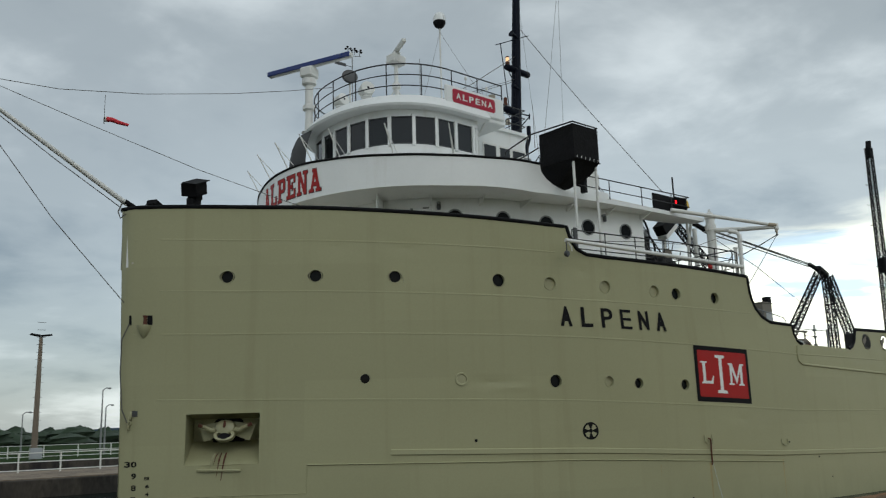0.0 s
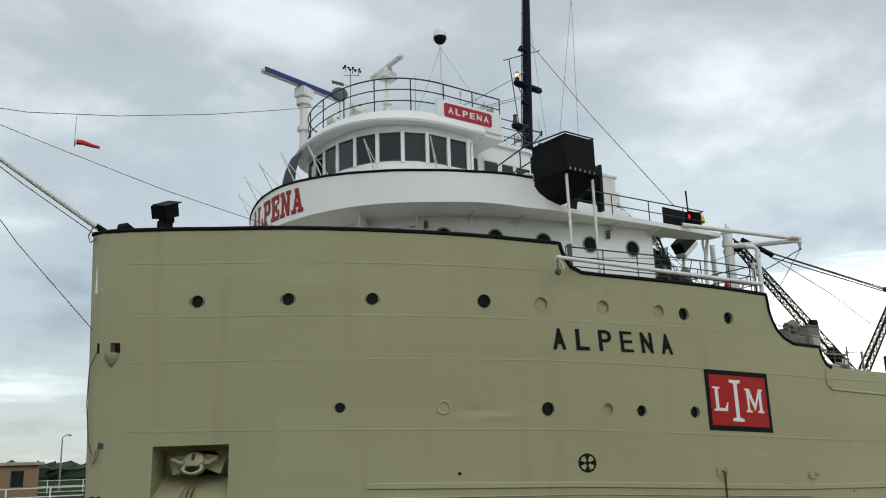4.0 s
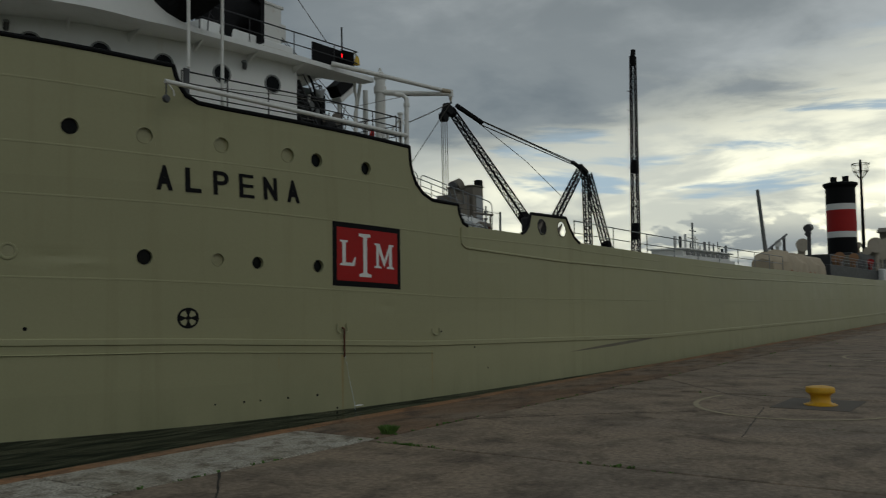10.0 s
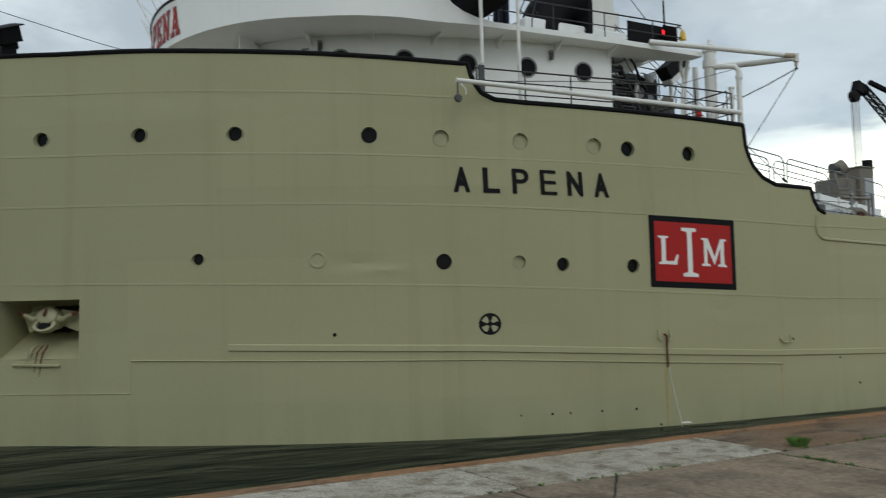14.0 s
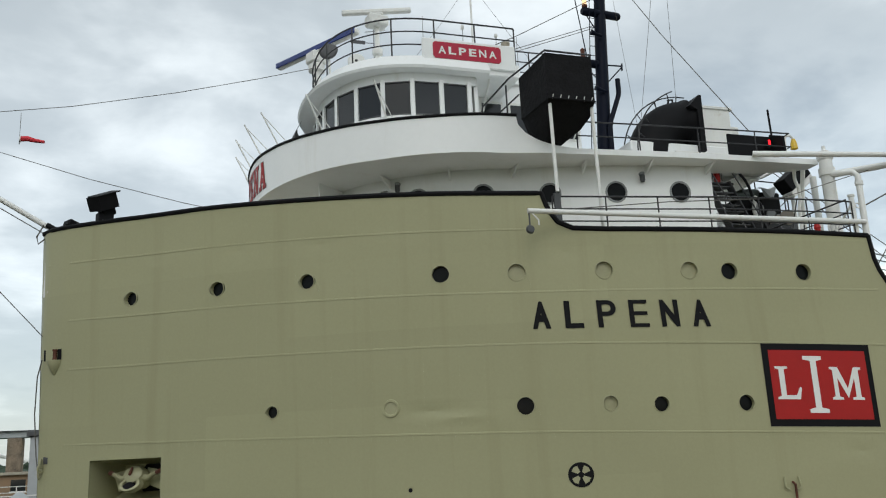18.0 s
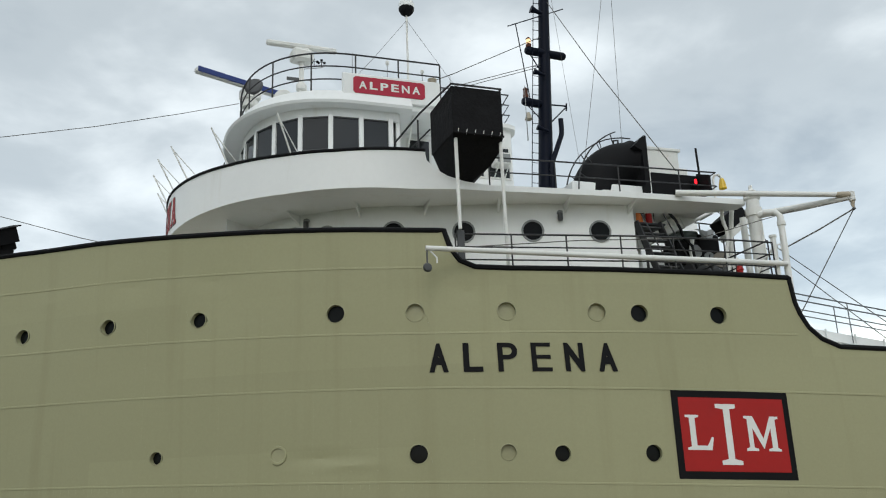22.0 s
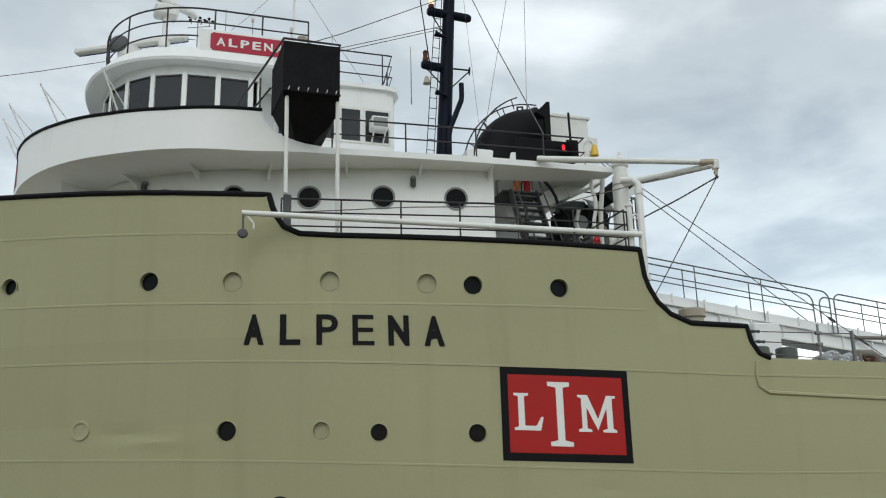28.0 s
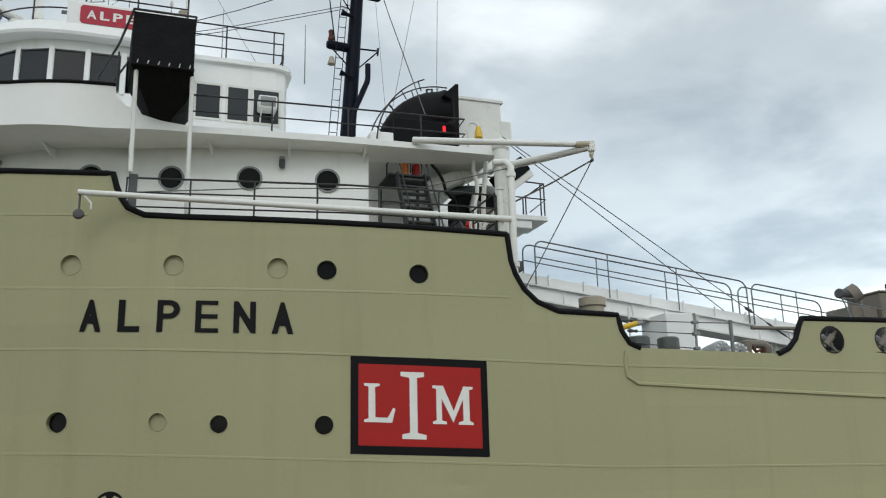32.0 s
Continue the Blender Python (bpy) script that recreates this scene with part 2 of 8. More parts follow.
def weathered(name, tones, scales, rough, bump, dist, stretch=(1, 1, 1), speck=0.0, spec=0.4, bump_fine=0.4, detail=6.0):
    """Layers of noise between three tones: broad patches, mottling and, by speck, fine grit."""
    m = bpy.data.materials.new(name)
    nt, add, link = node_tree(m)
    out, bs = add("ShaderNodeOutputMaterial"), add("ShaderNodeBsdfPrincipled")
    link(bs.outputs[0], out.inputs[0])
    bs.inputs["Specular IOR Level"].default_value = spec
    co, mp = add("ShaderNodeTexCoord"), add("ShaderNodeMapping")
    mp.inputs["Scale"].default_value = stretch
    link(co.outputs["Object"], mp.inputs[0])
    ns = []
    for k, sc in enumerate(scales):
        n = add("ShaderNodeTexNoise", Scale=sc, Detail=detail, Roughness=0.62 if detail > 3 else 0.4, Distortion=0.4 if k < 2 else 0.0)
        link(mp.outputs[0], n.inputs["Vector"])
        ns.append(n)
    r1 = add("ShaderNodeMapRange"); r1.inputs[1].default_value, r1.inputs[2].default_value = 0.40, 0.62
    r2 = add("ShaderNodeMapRange"); r2.inputs[1].default_value, r2.inputs[2].default_value = 0.46, 0.68
    link(ns[0].outputs[0], r1.inputs[0]); link(ns[1].outputs[0], r2.inputs[0])
    a = add("ShaderNodeMix"); a.data_type = "RGBA"
    a.inputs["A"].default_value, a.inputs["B"].default_value = (*tones[0], 1), (*tones[1], 1)
    b = add("ShaderNodeMix"); b.data_type = "RGBA"; b.inputs["B"].default_value = (*tones[2], 1)
    link(r1.outputs[0], a.inputs["Factor"]); link(a.outputs["Result"], b.inputs["A"]); link(r2.outputs[0], b.inputs["Factor"])
    col = b.outputs["Result"]
    r3 = add("ShaderNodeMapRange"); r3.inputs[1].default_value, r3.inputs[2].default_value = 0.3, 0.7
    r3.inputs[3].default_value, r3.inputs[4].default_value = 1 - speck, 1 + speck
    link(ns[2].outputs[0], r3.inputs[0])
    sc = add("ShaderNodeVectorMath"); sc.operation = "SCALE"
    link(col, sc.inputs[0]); link(r3.outputs[0], sc.inputs["Scale"])
    link(sc.outputs[0], bs.inputs["Base Color"])
    rg = add("ShaderNodeMapRange"); rg.inputs[1].default_value, rg.inputs[2].default_value = 0.3, 0.7
    rg.inputs[3].default_value, rg.inputs[4].default_value = rough - 0.1, min(rough + 0.1, 1)
    link(ns[1].outputs[0], rg.inputs[0]); link(rg.outputs[0], bs.inputs["Roughness"])
    ad = add("ShaderNodeMath"); ad.operation = "MULTIPLY_ADD"; ad.inputs[1].default_value = bump_fine
    link(ns[2].outputs[0], ad.inputs[0]); link(ns[1].outputs[0], ad.inputs[2])
    bp = add("ShaderNodeBump", Strength=bump, Distance=dist)
    link(ad.outputs[0], bp.inputs["Height"]); link(bp.outputs[0], bs.inputs["Normal"])
    return m


def hull_material():
    """Cream ship's paint: plates of slightly different tone, faint runs, plating dished between its frames and a few dents."""
    m = bpy.data.materials.new("hull_paint")
    nt, add, link = node_tree(m)
    out, bs = add("ShaderNodeOutputMaterial"), add("ShaderNodeBsdfPrincipled")
    link(bs.outputs[0], out.inputs[0])
    bs.inputs["Specular IOR Level"].default_value = 0.34
    co = add("ShaderNodeTexCoord")

    def noise(stretch, scale, detail, rough=0.5):
        mp = add("ShaderNodeMapping"); mp.inputs["Scale"].default_value = stretch
        link(co.outputs["Object"], mp.inputs[0])
        n = add("ShaderNodeTexNoise", Scale=scale, Detail=detail, Roughness=rough)
        link(mp.outputs[0], n.inputs["Vector"])
        return n.outputs[0]

    def ranged(v, a, b, c, d):
        n = add("ShaderNodeMapRange")
        for k, q in enumerate((a, b, c, d)):
            n.inputs[k + 1].default_value = q
        link(v, n.inputs[0])
        return n.outputs[0]

    def math2(op, a, b):
        n = add("ShaderNodeMath"); n.operation = op
        link(a, n.inputs[0])
        if isinstance(b, float):
            n.inputs[1].default_value = b
        else:
            link(b, n.inputs[1])
        return n.outputs[0]
    broad, runs, fine = noise((1, 1, 1), 0.13, 2.0), noise((2.2, 2.2, 0.09), 1.0, 4.0, 0.6), noise((1, 1, 1), 18.0, 4.0, 0.6)
    # one tone for each plate
    sep = add("ShaderNodeSeparateXYZ"); link(co.outputs["Object"], sep.inputs[0])
    row = math2("FLOOR", math2("MULTIPLY", math2("ADD", sep.outputs[2], 0.9), 0.62), 0.0)
    colm = math2("FLOOR", math2("ADD", math2("MULTIPLY", sep.outputs[0], 0.155), math2("MULTIPLY", row, 0.37)), 0.0)
    cell = add("ShaderNodeCombineXYZ"); link(colm, cell.inputs[0]); link(row, cell.inputs[1])
    wn = add("ShaderNodeTexWhiteNoise"); link(cell.outputs[0], wn.inputs["Vector"])
    tone = math2("MULTIPLY", ranged(broad, 0.3, 0.7, 0.955, 1.045), ranged(wn.outputs["Value"], 0, 1, 0.972, 1.028))
    tone = math2("MULTIPLY", tone, ranged(fine, 0.3, 0.7, 0.975, 1.025))
    sc = add("ShaderNodeVectorMath"); sc.operation = "SCALE"; sc.inputs[0].default_value = (0.352, 0.343, 0.200)
    link(tone, sc.inputs["Scale"])
    mx = add("ShaderNodeMix"); mx.data_type = "RGBA"; mx.inputs["B"].default_value = (0.285, 0.270, 0.150, 1)
    link(ranged(runs, 0.55, 0.78, 0.0, 0.5), mx.inputs["Factor"]); link(sc.outputs[0], mx.inputs["A"])
    # grime and green weed stain low on the side
    low = math2("MULTIPLY", ranged(sep.outputs[2], 0.9, -0.6, 0.0, 1.0), ranged(noise((1, 1, 0.4), 1.1, 5.0, 0.6), 0.40, 0.66, 0.0, 0.55))
    m2 = add("ShaderNodeMix"); m2.data_type = "RGBA"; m2.inputs["B"].default_value = (0.235, 0.250, 0.140, 1)
    link(low, m2.inputs["Factor"]); link(mx.outputs["Result"], m2.inputs["A"])
    link(m2.outputs["Result"], bs.inputs["Base Color"])
    link(ranged(broad, 0.3, 0.7, 0.40, 0.54), bs.inputs["Roughness"])
    # relief: dished plates, and dents where the side has been struck
    h = math2("ADD", noise((0.7, 0.7, 1.0), 0.55, 1.5), math2("MULTIPLY", fine, 0.008))
    for x, z, w, t, deep in ((-6.75, 3.78, 1.1, 0.30, -0.5), (-6.2, 3.62, 0.9, 0.22, 0.35), (-10.6, 7.65, 1.0, 0.6, -0.4), (-12.4, 7.55, 0.7, 0.5, 0.3), (-8.9, 7.6, 0.8, 0.4, -0.3), (-3.9, 7.05, 0.5, 0.35, -0.25), (2.0, 2.55, 0.7, 0.3, -0.25)):
        mp = add("ShaderNodeMapping"); mp.vector_type = "TEXTURE"
        mp.inputs["Location"].default_value, mp.inputs["Scale"].default_value = (x, side(x, z), z), (w, 2.0, t)
        link(co.outputs["Object"], mp.inputs[0])
        gr = add("ShaderNodeTexGradient"); gr.gradient_type = "QUADRATIC_SPHERE"
        link(mp.outputs[0], gr.inputs[0])
        h = math2("ADD", h, math2("MULTIPLY", gr.outputs[1], deep))
    bp = add("ShaderNodeBump", Strength=0.42, Distance=0.13)
    link(h, bp.inputs["Height"]); link(bp.outputs[0], bs.inputs["Normal"])
    return m

CREAM = material("cream_paint_fittings", (0.33, 0.32, 0.187), 0.45, vary=0.1, scale=3, grain=20, stain=(0.30, 0.17, 0.08), stain_amount=0.35, stain_scale=5)
WHITE = material("white_paint", (0.80, 0.81, 0.80), 0.4, vary=0.04, scale=0.6, grain=8, bump=0.06, dist=0.02,
                 stain=(0.60, 0.57, 0.50), stain_amount=0.35, stain_scale=1.6, streak=True)
WHITE2 = material("white_paint_worn", (0.72, 0.72, 0.69), 0.5, vary=0.07, scale=2, grain=15, stain=(0.42, 0.30, 0.20), stain_amount=0.4, stain_scale=4)
BLACK = material("black_paint", (0.010, 0.010, 0.011), 0.55, vary=0.2, scale=3, grain=30, spec=0.07)
BLACKM = material("black_lattice_paint", (0.018, 0.018, 0.02), 0.55, vary=0.2, scale=2, grain=30)
NAVY = material("blue_black_mast_paint", (0.005, 0.007, 0.015), 0.45, vary=0.2, scale=2, grain=20, spec=0.08)
CANVAS = material("black_canvas", (0.011, 0.011, 0.012), 0.85, vary=0.5, scale=3, grain=14, bump=0.8, dist=0.06, spec=0.12)
DECKPAINT = material("pale_worn_deck_paint", (0.46, 0.42, 0.32), 0.7, vary=0.2, scale=1, grain=12, stain=(0.16, 0.10, 0.06), stain_amount=0.5, stain_scale=2)
GREY = material("grey_paint", (0.22, 0.23, 0.23), 0.5, vary=0.15, scale=2, grain=20, stain=(0.16, 0.10, 0.06), stain_amount=0.4, stain_scale=3)
DKGREY = material("dark_grey_steel", (0.06, 0.062, 0.065), 0.5, vary=0.2, scale=3, grain=25, stain=(0.10, 0.05, 0.03), stain_amount=0.3)
STEEL = material("galvanised_rail_steel", (0.16, 0.17, 0.18), 0.45, metal=0.4, vary=0.1, scale=4, grain=30)
TAN = material("tan_machine_paint", (0.36, 0.32, 0.25), 0.55, vary=0.12, scale=2, grain=20, stain=(0.18, 0.13, 0.09), stain_amount=0.5, stain_scale=3)
RED = material("red_sign_paint", (0.36, 0.014, 0.012), 0.5, spec=0.25, vary=0.08, scale=2, grain=12, stain=(0.35, 0.03, 0.03), stain_amount=0.4)
REDORANGE = material("red_windsock_cloth", (0.60, 0.035, 0.05), 0.8, vary=0.1)
LETTER = material("white_letter_paint", (0.74, 0.74, 0.71), 0.45, vary=0.05, scale=3, grain=15)
RUST = material("rust", (0.095, 0.032, 0.018), 0.85, vary=0.3, scale=6, grain=40, bump=0.3)
BLUE = material("blue_radar_paint", (0.006, 0.025, 0.16), 0.35, vary=0.08)
YELLOW = material("yellow_bollard_paint", (0.62, 0.34, 0.012), 0.45, vary=0.12, scale=5, grain=30, stain=(0.25, 0.12, 0.03), stain_amount=0.5, stain_scale=7)
ORANGE = material("orange_fittings_paint", (0.55, 0.14, 0.02), 0.5, vary=0.1)
GLASS = pane("dark_window_glass", (0.016, 0.018, 0.02), 0.05, 0.45)
PORTGLASS = pane("porthole_glass", (0.005, 0.006, 0.006), 0.12, 0.1)
BITTGREY = material("grey_green_deck_paint", (0.085, 0.098, 0.092), 0.5, vary=0.15, scale=5, grain=30, stain=(0.10, 0.06, 0.04), stain_amount=0.35, stain_scale=6)
TANRUST = material("rust_stained_white_paint", (0.42, 0.36, 0.27), 0.6, vary=0.2, scale=4, grain=25, stain=(0.16, 0.08, 0.04), stain_amount=0.7, stain_scale=9)
MOTORGREEN = material("grey_green_machine_paint", (0.075, 0.095, 0.088), 0.45, vary=0.15, scale=5, grain=30)
ROPE = material("rope_and_wire", (0.10, 0.095, 0.085), 0.8, vary=0.2, grain=90)
CONCRETE = weathered("quay_concrete", ((0.262, 0.203, 0.146), (0.205, 0.165, 0.126), (0.115, 0.090, 0.068)), (0.22, 0.9, 9.0), 0.85, 0.6, 0.03, (1.0, 1.0, 1.0), 0.36, 0.24)
CONCRETE_LIGHT = weathered("pale_aggregate_concrete", ((0.43, 0.405, 0.35), (0.34, 0.31, 0.25), (0.15, 0.125, 0.09)), (0.6, 2.4, 22.0), 0.75, 0.9, 0.05, (1, 1, 1), 0.65, 0.4)
CONCRETE_RUST = weathered("rust_stained_concrete", ((0.185, 0.115, 0.070), (0.205, 0.165, 0.125), (0.080, 0.060, 0.045)), (0.35, 1.2, 15.0), 0.82, 0.7, 0.04, (0.6, 1.2, 1.0), 0.4, 0.22)
CONCRETE_EDGE = weathered("orange_stained_coping", ((0.30, 0.155, 0.075), (0.235, 0.150, 0.092), (0.10, 0.068, 0.045)), (0.5, 1.6, 14.0), 0.82, 0.8, 0.05, (0.5, 1.2, 1.0), 0.4, 0.22)
CONCRETE_OLD = weathered("old_wet_lock_wall", ((0.075, 0.062, 0.048), (0.035, 0.031, 0.027), (0.016, 0.015, 0.014)), (0.25, 0.9, 7.0), 0.7, 0.7, 0.06, (1.0, 1.0, 0.35), 0.35, 0.4)
JOINT = material("dark_joint", (0.022, 0.019, 0.015), 0.95, vary=0.3, scale=3)
WEED = material("weed_leaves", (0.085, 0.165, 0.030), 0.7, vary=0.3, scale=8)
GRASS = material("grass", (0.022, 0.042, 0.011), 0.95, spec=0.03, vary=0.35, scale=0.8, grain=20, bump=0.6, dist=0.04)
FOREST = material("far_forest", (0.030, 0.050, 0.028), 0.95, vary=0.4, scale=0.05, grain=0.6, bump=0.0)
# wooded hills, with the blue of distance haze put into their colour
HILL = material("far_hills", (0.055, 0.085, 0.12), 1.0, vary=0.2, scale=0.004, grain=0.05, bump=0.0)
BRICK = material("tan_brick_wall", (0.26, 0.17, 0.10), 0.85, vary=0.15, scale=2, grain=20)
WATER = water_material()
SPOUT = pane("running_water", (0.55, 0.60, 0.60), 0.1)
RINGPAINT = material("faded_yellow_ground_paint", (0.34, 0.29, 0.19), 0.9, vary=0.3, scale=3, grain=30)
STREAK = material("rust_run_stain", (0.36, 0.29, 0.13), 0.6, vary=0.25, scale=4, grain=30)
STREAK2 = material("dark_scrape", (0.16, 0.145, 0.10), 0.6, vary=0.4, scale=3, grain=20)
DKRED = material("dark_letter_outline", (0.05, 0.008, 0.01), 0.5)
REDPLATE = material("crimson_name_plate", (0.40, 0.018, 0.045), 0.45, vary=0.06, spec=0.3)
MESHGREY = material("grey_mesh_screen", (0.05, 0.05, 0.052), 0.8, vary=0.1, grain=120, bump=0.3)
YELLOWL = material("yellow_lamp_glass", (0.65, 0.42, 0.03), 0.3, vary=0.05)
TANCANVAS = material("tan_canvas", (0.42, 0.35, 0.25), 0.9, vary=0.15, scale=1, grain=30, bump=0.3, dist=0.05)
DKPLATE = material("rusty_ground_plate", (0.10, 0.085, 0.07), 0.85, vary=0.3, scale=4, grain=30, bump=0.3)
WOOD = material("weathered_wood_pole", (0.20, 0.16, 0.12), 0.85, vary=0.2, scale=2, grain=30)
GREYBOX = material("light_grey_steel", (0.36, 0.38, 0.39), 0.5, vary=0.08)
TANDARK = material("brown_grey_machine_paint", (0.17, 0.15, 0.12), 0.6, vary=0.2, scale=2, grain=20, stain=(0.08, 0.06, 0.05), stain_amount=0.6, stain_scale=3)
BROWN = material("orange_brown_ventilator_paint", (0.24, 0.115, 0.045), 0.6, vary=0.15)
REDLAMP = glowing("red_lamp_glow", (1.0, 0.012, 0.02), 3.2)
AMBERLAMP = glowing("amber_lamp_glow", (1.0, 0.62, 0.32), 1.5)


# ---- mesh tools ----
class Geo:
    """Collects faces for one mesh."""

    def __init__(self):
        self.v, self.f, self.s = [], [], []

    def add(self, verts, faces, smooth=False):
        k = len(self.v)
        self.v += [tuple(p) for p in verts]
        self.f += [tuple(i + k for i in q) for q in faces]
        self.s += [smooth] * len(faces)
        return self

    def box(self, x0, x1, y0, y1, z0, z1, c=0.0, m=None):
        """A box with edges chamfered by c, moved by m."""
        c = min(c, (x1 - x0) * 0.45, (y1 - y0) * 0.45, (z1 - z0) * 0.45)
        lo, hi = (x0, y0, z0), (x1, y1, z1)
        if c <= 0:
            v = [((x0, x1)[i & 1], (y0, y1)[i >> 1 & 1], (z0, z1)[i >> 2]) for i in range(8)]
            f = [(0, 2, 3, 1), (4, 5, 7, 6), (0, 1, 5, 4), (2, 6, 7, 3), (0, 4, 6, 2), (1, 3, 7, 5)]
        else:
            v, idx = [], {}
            for i in range(8):
                s = (i & 1, i >> 1 & 1, i >> 2)
                for a in range(3):
                    p = [(hi[k] - c if s[k] else lo[k] + c) for k in range(3)]
                    p[a] = hi[a] if s[a] else lo[a]
                    idx[i, a] = len(v)
                    v.append(p)
            f = []
            for a in range(3):
                b, d = (a + 1) % 3, (a + 2) % 3
                for s in (0, 1):
                    q = [s << a | o[0] << b | o[1] << d for o in ((0, 0), (1, 0), (1, 1), (0, 1))]
                    f.append(tuple(idx[i, a] for i in (q if s else q[::-1])))
                for sb in (0, 1):
                    for sd in (0, 1):
                        i0 = sb << b | sd << d
                        i1 = i0 | 1 << a
                        f.append((idx[i0, b], idx[i1, b], idx[i1, d], idx[i0, d]))
            for i in range(8):
                f.append((idx[i, 0], idx[i, 1], idx[i, 2]))
        if m is not None:
            v = [m @ Vector(p) for p in v]
        return self.add(v, f)

    def path(self, pts, r, n=8, caps=True, closed=False):
        """A round bar through points; r: one radius or one for each point."""
        pts = [Vector(p) for p in pts]
        rs = [r] * len(pts) if isinstance(r, (int, float)) else list(r)
        v, f = [], []
        side = None
        L = len(pts)
        for i, p in enumerate(pts):
            a = pts[(i - 1) % L] if (i or closed) else p
            b = pts[(i + 1) % L] if (i < L - 1 or closed) else p
            d = (b - a).normalized() if (b - a).length > 1e-9 else Vector((0, 0, 1))
            if side is None:
                side = d.orthogonal().normalized()
            side = (side - d * side.dot(d))
            side = side.normalized() if side.length > 1e-6 else d.orthogonal().normalized()
            up = d.cross(side)
            for k in range(n):
                t = 2 * math.pi * k / n
                v.append(p + (side * math.cos(t) + up * math.sin(t)) * rs[i])
        for i in range(L if closed else L - 1):
            j = (i + 1) % L
            for k in range(n):
                f.append((i * n + k, i * n + (k + 1) % n, j * n + (k + 1) % n, j * n + k))
        self.add(v, f, True)
        if caps and not closed:
            k = len(self.v) - len(v)
            self.f += [tuple(k + i for i in range(n))[::-1], tuple(k + (L - 1) * n + i for i in range(n))]
            self.s += [False, False]
        return self

    def lathe(self, prof, m=None, n=20):
        """Turns (radius, height) pairs round z; m moves the result."""
        v, f = [], []
        for r, z in prof:
            for k in range(n):
                t = 2 * math.pi * k / n
                v.append(Vector((r * math.cos(t), r * math.sin(t), z)))
        for i in range(len(prof) - 1):
            for k in range(n):
                f.append((i * n + k, i * n + (k + 1) % n, (i + 1) * n + (k + 1) % n, (i + 1) * n + k))
        if m is not None:
            v = [m @ p for p in v]
        self.add(v, f, True)
        k = len(self.v) - len(v)
        if prof[0][0] > 1e-4:
            self.f.append(tuple(k + i for i in range(n))[::-1]); self.s.append(False)
        if prof[-1][0] > 1e-4:
            self.f.append(tuple(k + (len(prof) - 1) * n + i for i in range(n))); self.s.append(False)
        return self

    def prism(self, poly, z0, z1, m=None, smooth=False):
        """A plan outline (x, y) raised from z0 to z1; z0 and z1 may be functions of (x, y)."""
        a = (lambda x, y: z0) if not callable(z0) else z0
        b = (lambda x, y: z1) if not callable(z1) else z1
        n = len(poly)
        v = [Vector((x, y, a(x, y))) for x, y in poly] + [Vector((x, y, b(x, y))) for x, y in poly]
        if m is not None:
            v = [m @ p for p in v]
        self.add(v, [tuple(range(n))[::-1], tuple(range(n, 2 * n))])
        k = len(self.v) - 2 * n
        for i in range(n):
            j = (i + 1) % n
            self.f.append((k + i, k + j, k + n + j, k + n + i)); self.s.append(smooth)
        return self

    def wall(self, line, z0, z1, thick):
        """An upright wall along plan points, thickened to the left of its run."""
        a = (lambda x, y: z0) if not callable(z0) else z0
        b = (lambda x, y: z1) if not callable(z1) else z1
        n = len(line)
        inner = []
        for i, (x, y) in enumerate(line):
            p, q = line[max(i - 1, 0)], line[min(i + 1, n - 1)]
            d = Vector((q[0] - p[0], q[1] - p[1])).normalized()
            inner.append((x - d.y * thick, y + d.x * thick))
        v = []
        for pts in (line, inner):
            v += [(x, y, a(x, y)) for x, y in pts] + [(x, y, b(x, y)) for x, y in pts]
        f = []
        for i in range(n - 1):
            f.append((i, i + 1, n + i + 1, n + i))
            f.append((2 * n + i + 1, 2 * n + i, 3 * n + i, 3 * n + i + 1))
            f.append((n + i, n + i + 1, 3 * n + i + 1, 3 * n + i))
            f.append((i + 1, i, 2 * n + i, 2 * n + i + 1))
        self.add(v, f, True)
        k = len(self.v) - len(v)
        for q in ((0, n, 3 * n, 2 * n), (n - 1, 3 * n - 1, 4 * n - 1, 2 * n - 1)):
            self.f.append(tuple(k + i for i in q)); self.s.append(False)
        return self

    def mesh(self, name, mat):
        me = bpy.data.meshes.new(name)
        me.from_pydata(self.v, [], self.f)
        me.materials.append(mat)
        me.polygons.foreach_set("use_smooth", self.s)
        if any(self.s):
            me.set_sharp_from_angle(angle=radians(38))
        me.update()
        return me


def part(name, geo, mat, parent=None, label=""):
    ob = new(name, geo.mesh(name, mat))
    ob.parent = parent
    if label:
        tagged(ob, label)
    return ob


def share(name, mesh_data, parent, m):
    """Another object on a mesh that exists."""
    ob = new(name, mesh_data)
    ob.parent = parent
    ob.matrix_basis = m
    return ob


def thing(name, label, category, group="", at=None, kind=""):
    ob = new(name)
    if at is not None:
        ob.matrix_basis = at
    return tagged(ob, label, category, group, kind)


def lerp(x, xs, ys):
    return float(np.interp(x, xs, ys))


def text_mesh(word, size=1.0, bold=0.0, extrude=0.004):
    """The built-in font as a mesh in the x-y plane, from 0 to its width, baseline at 0; returns points and faces."""
    cu = bpy.data.curves.new("letters", "FONT")
    cu.body, cu.size, cu.offset, cu.resolution_u = word, size, bold, 6
    ob = bpy.data.objects.new("letters", cu)
    scene.collection.objects.link(ob)
    me = bpy.data.meshes.new_from_object(ob.evaluated_get(bpy.context.evaluated_depsgraph_get()))
    v = [p.co.copy() for p in me.vertices]
    f = [tuple(p.vertices) for p in me.polygons]
    bpy.data.objects.remove(ob)
    bpy.data.curves.remove(cu)
    bpy.data.meshes.remove(me)
    return v, f


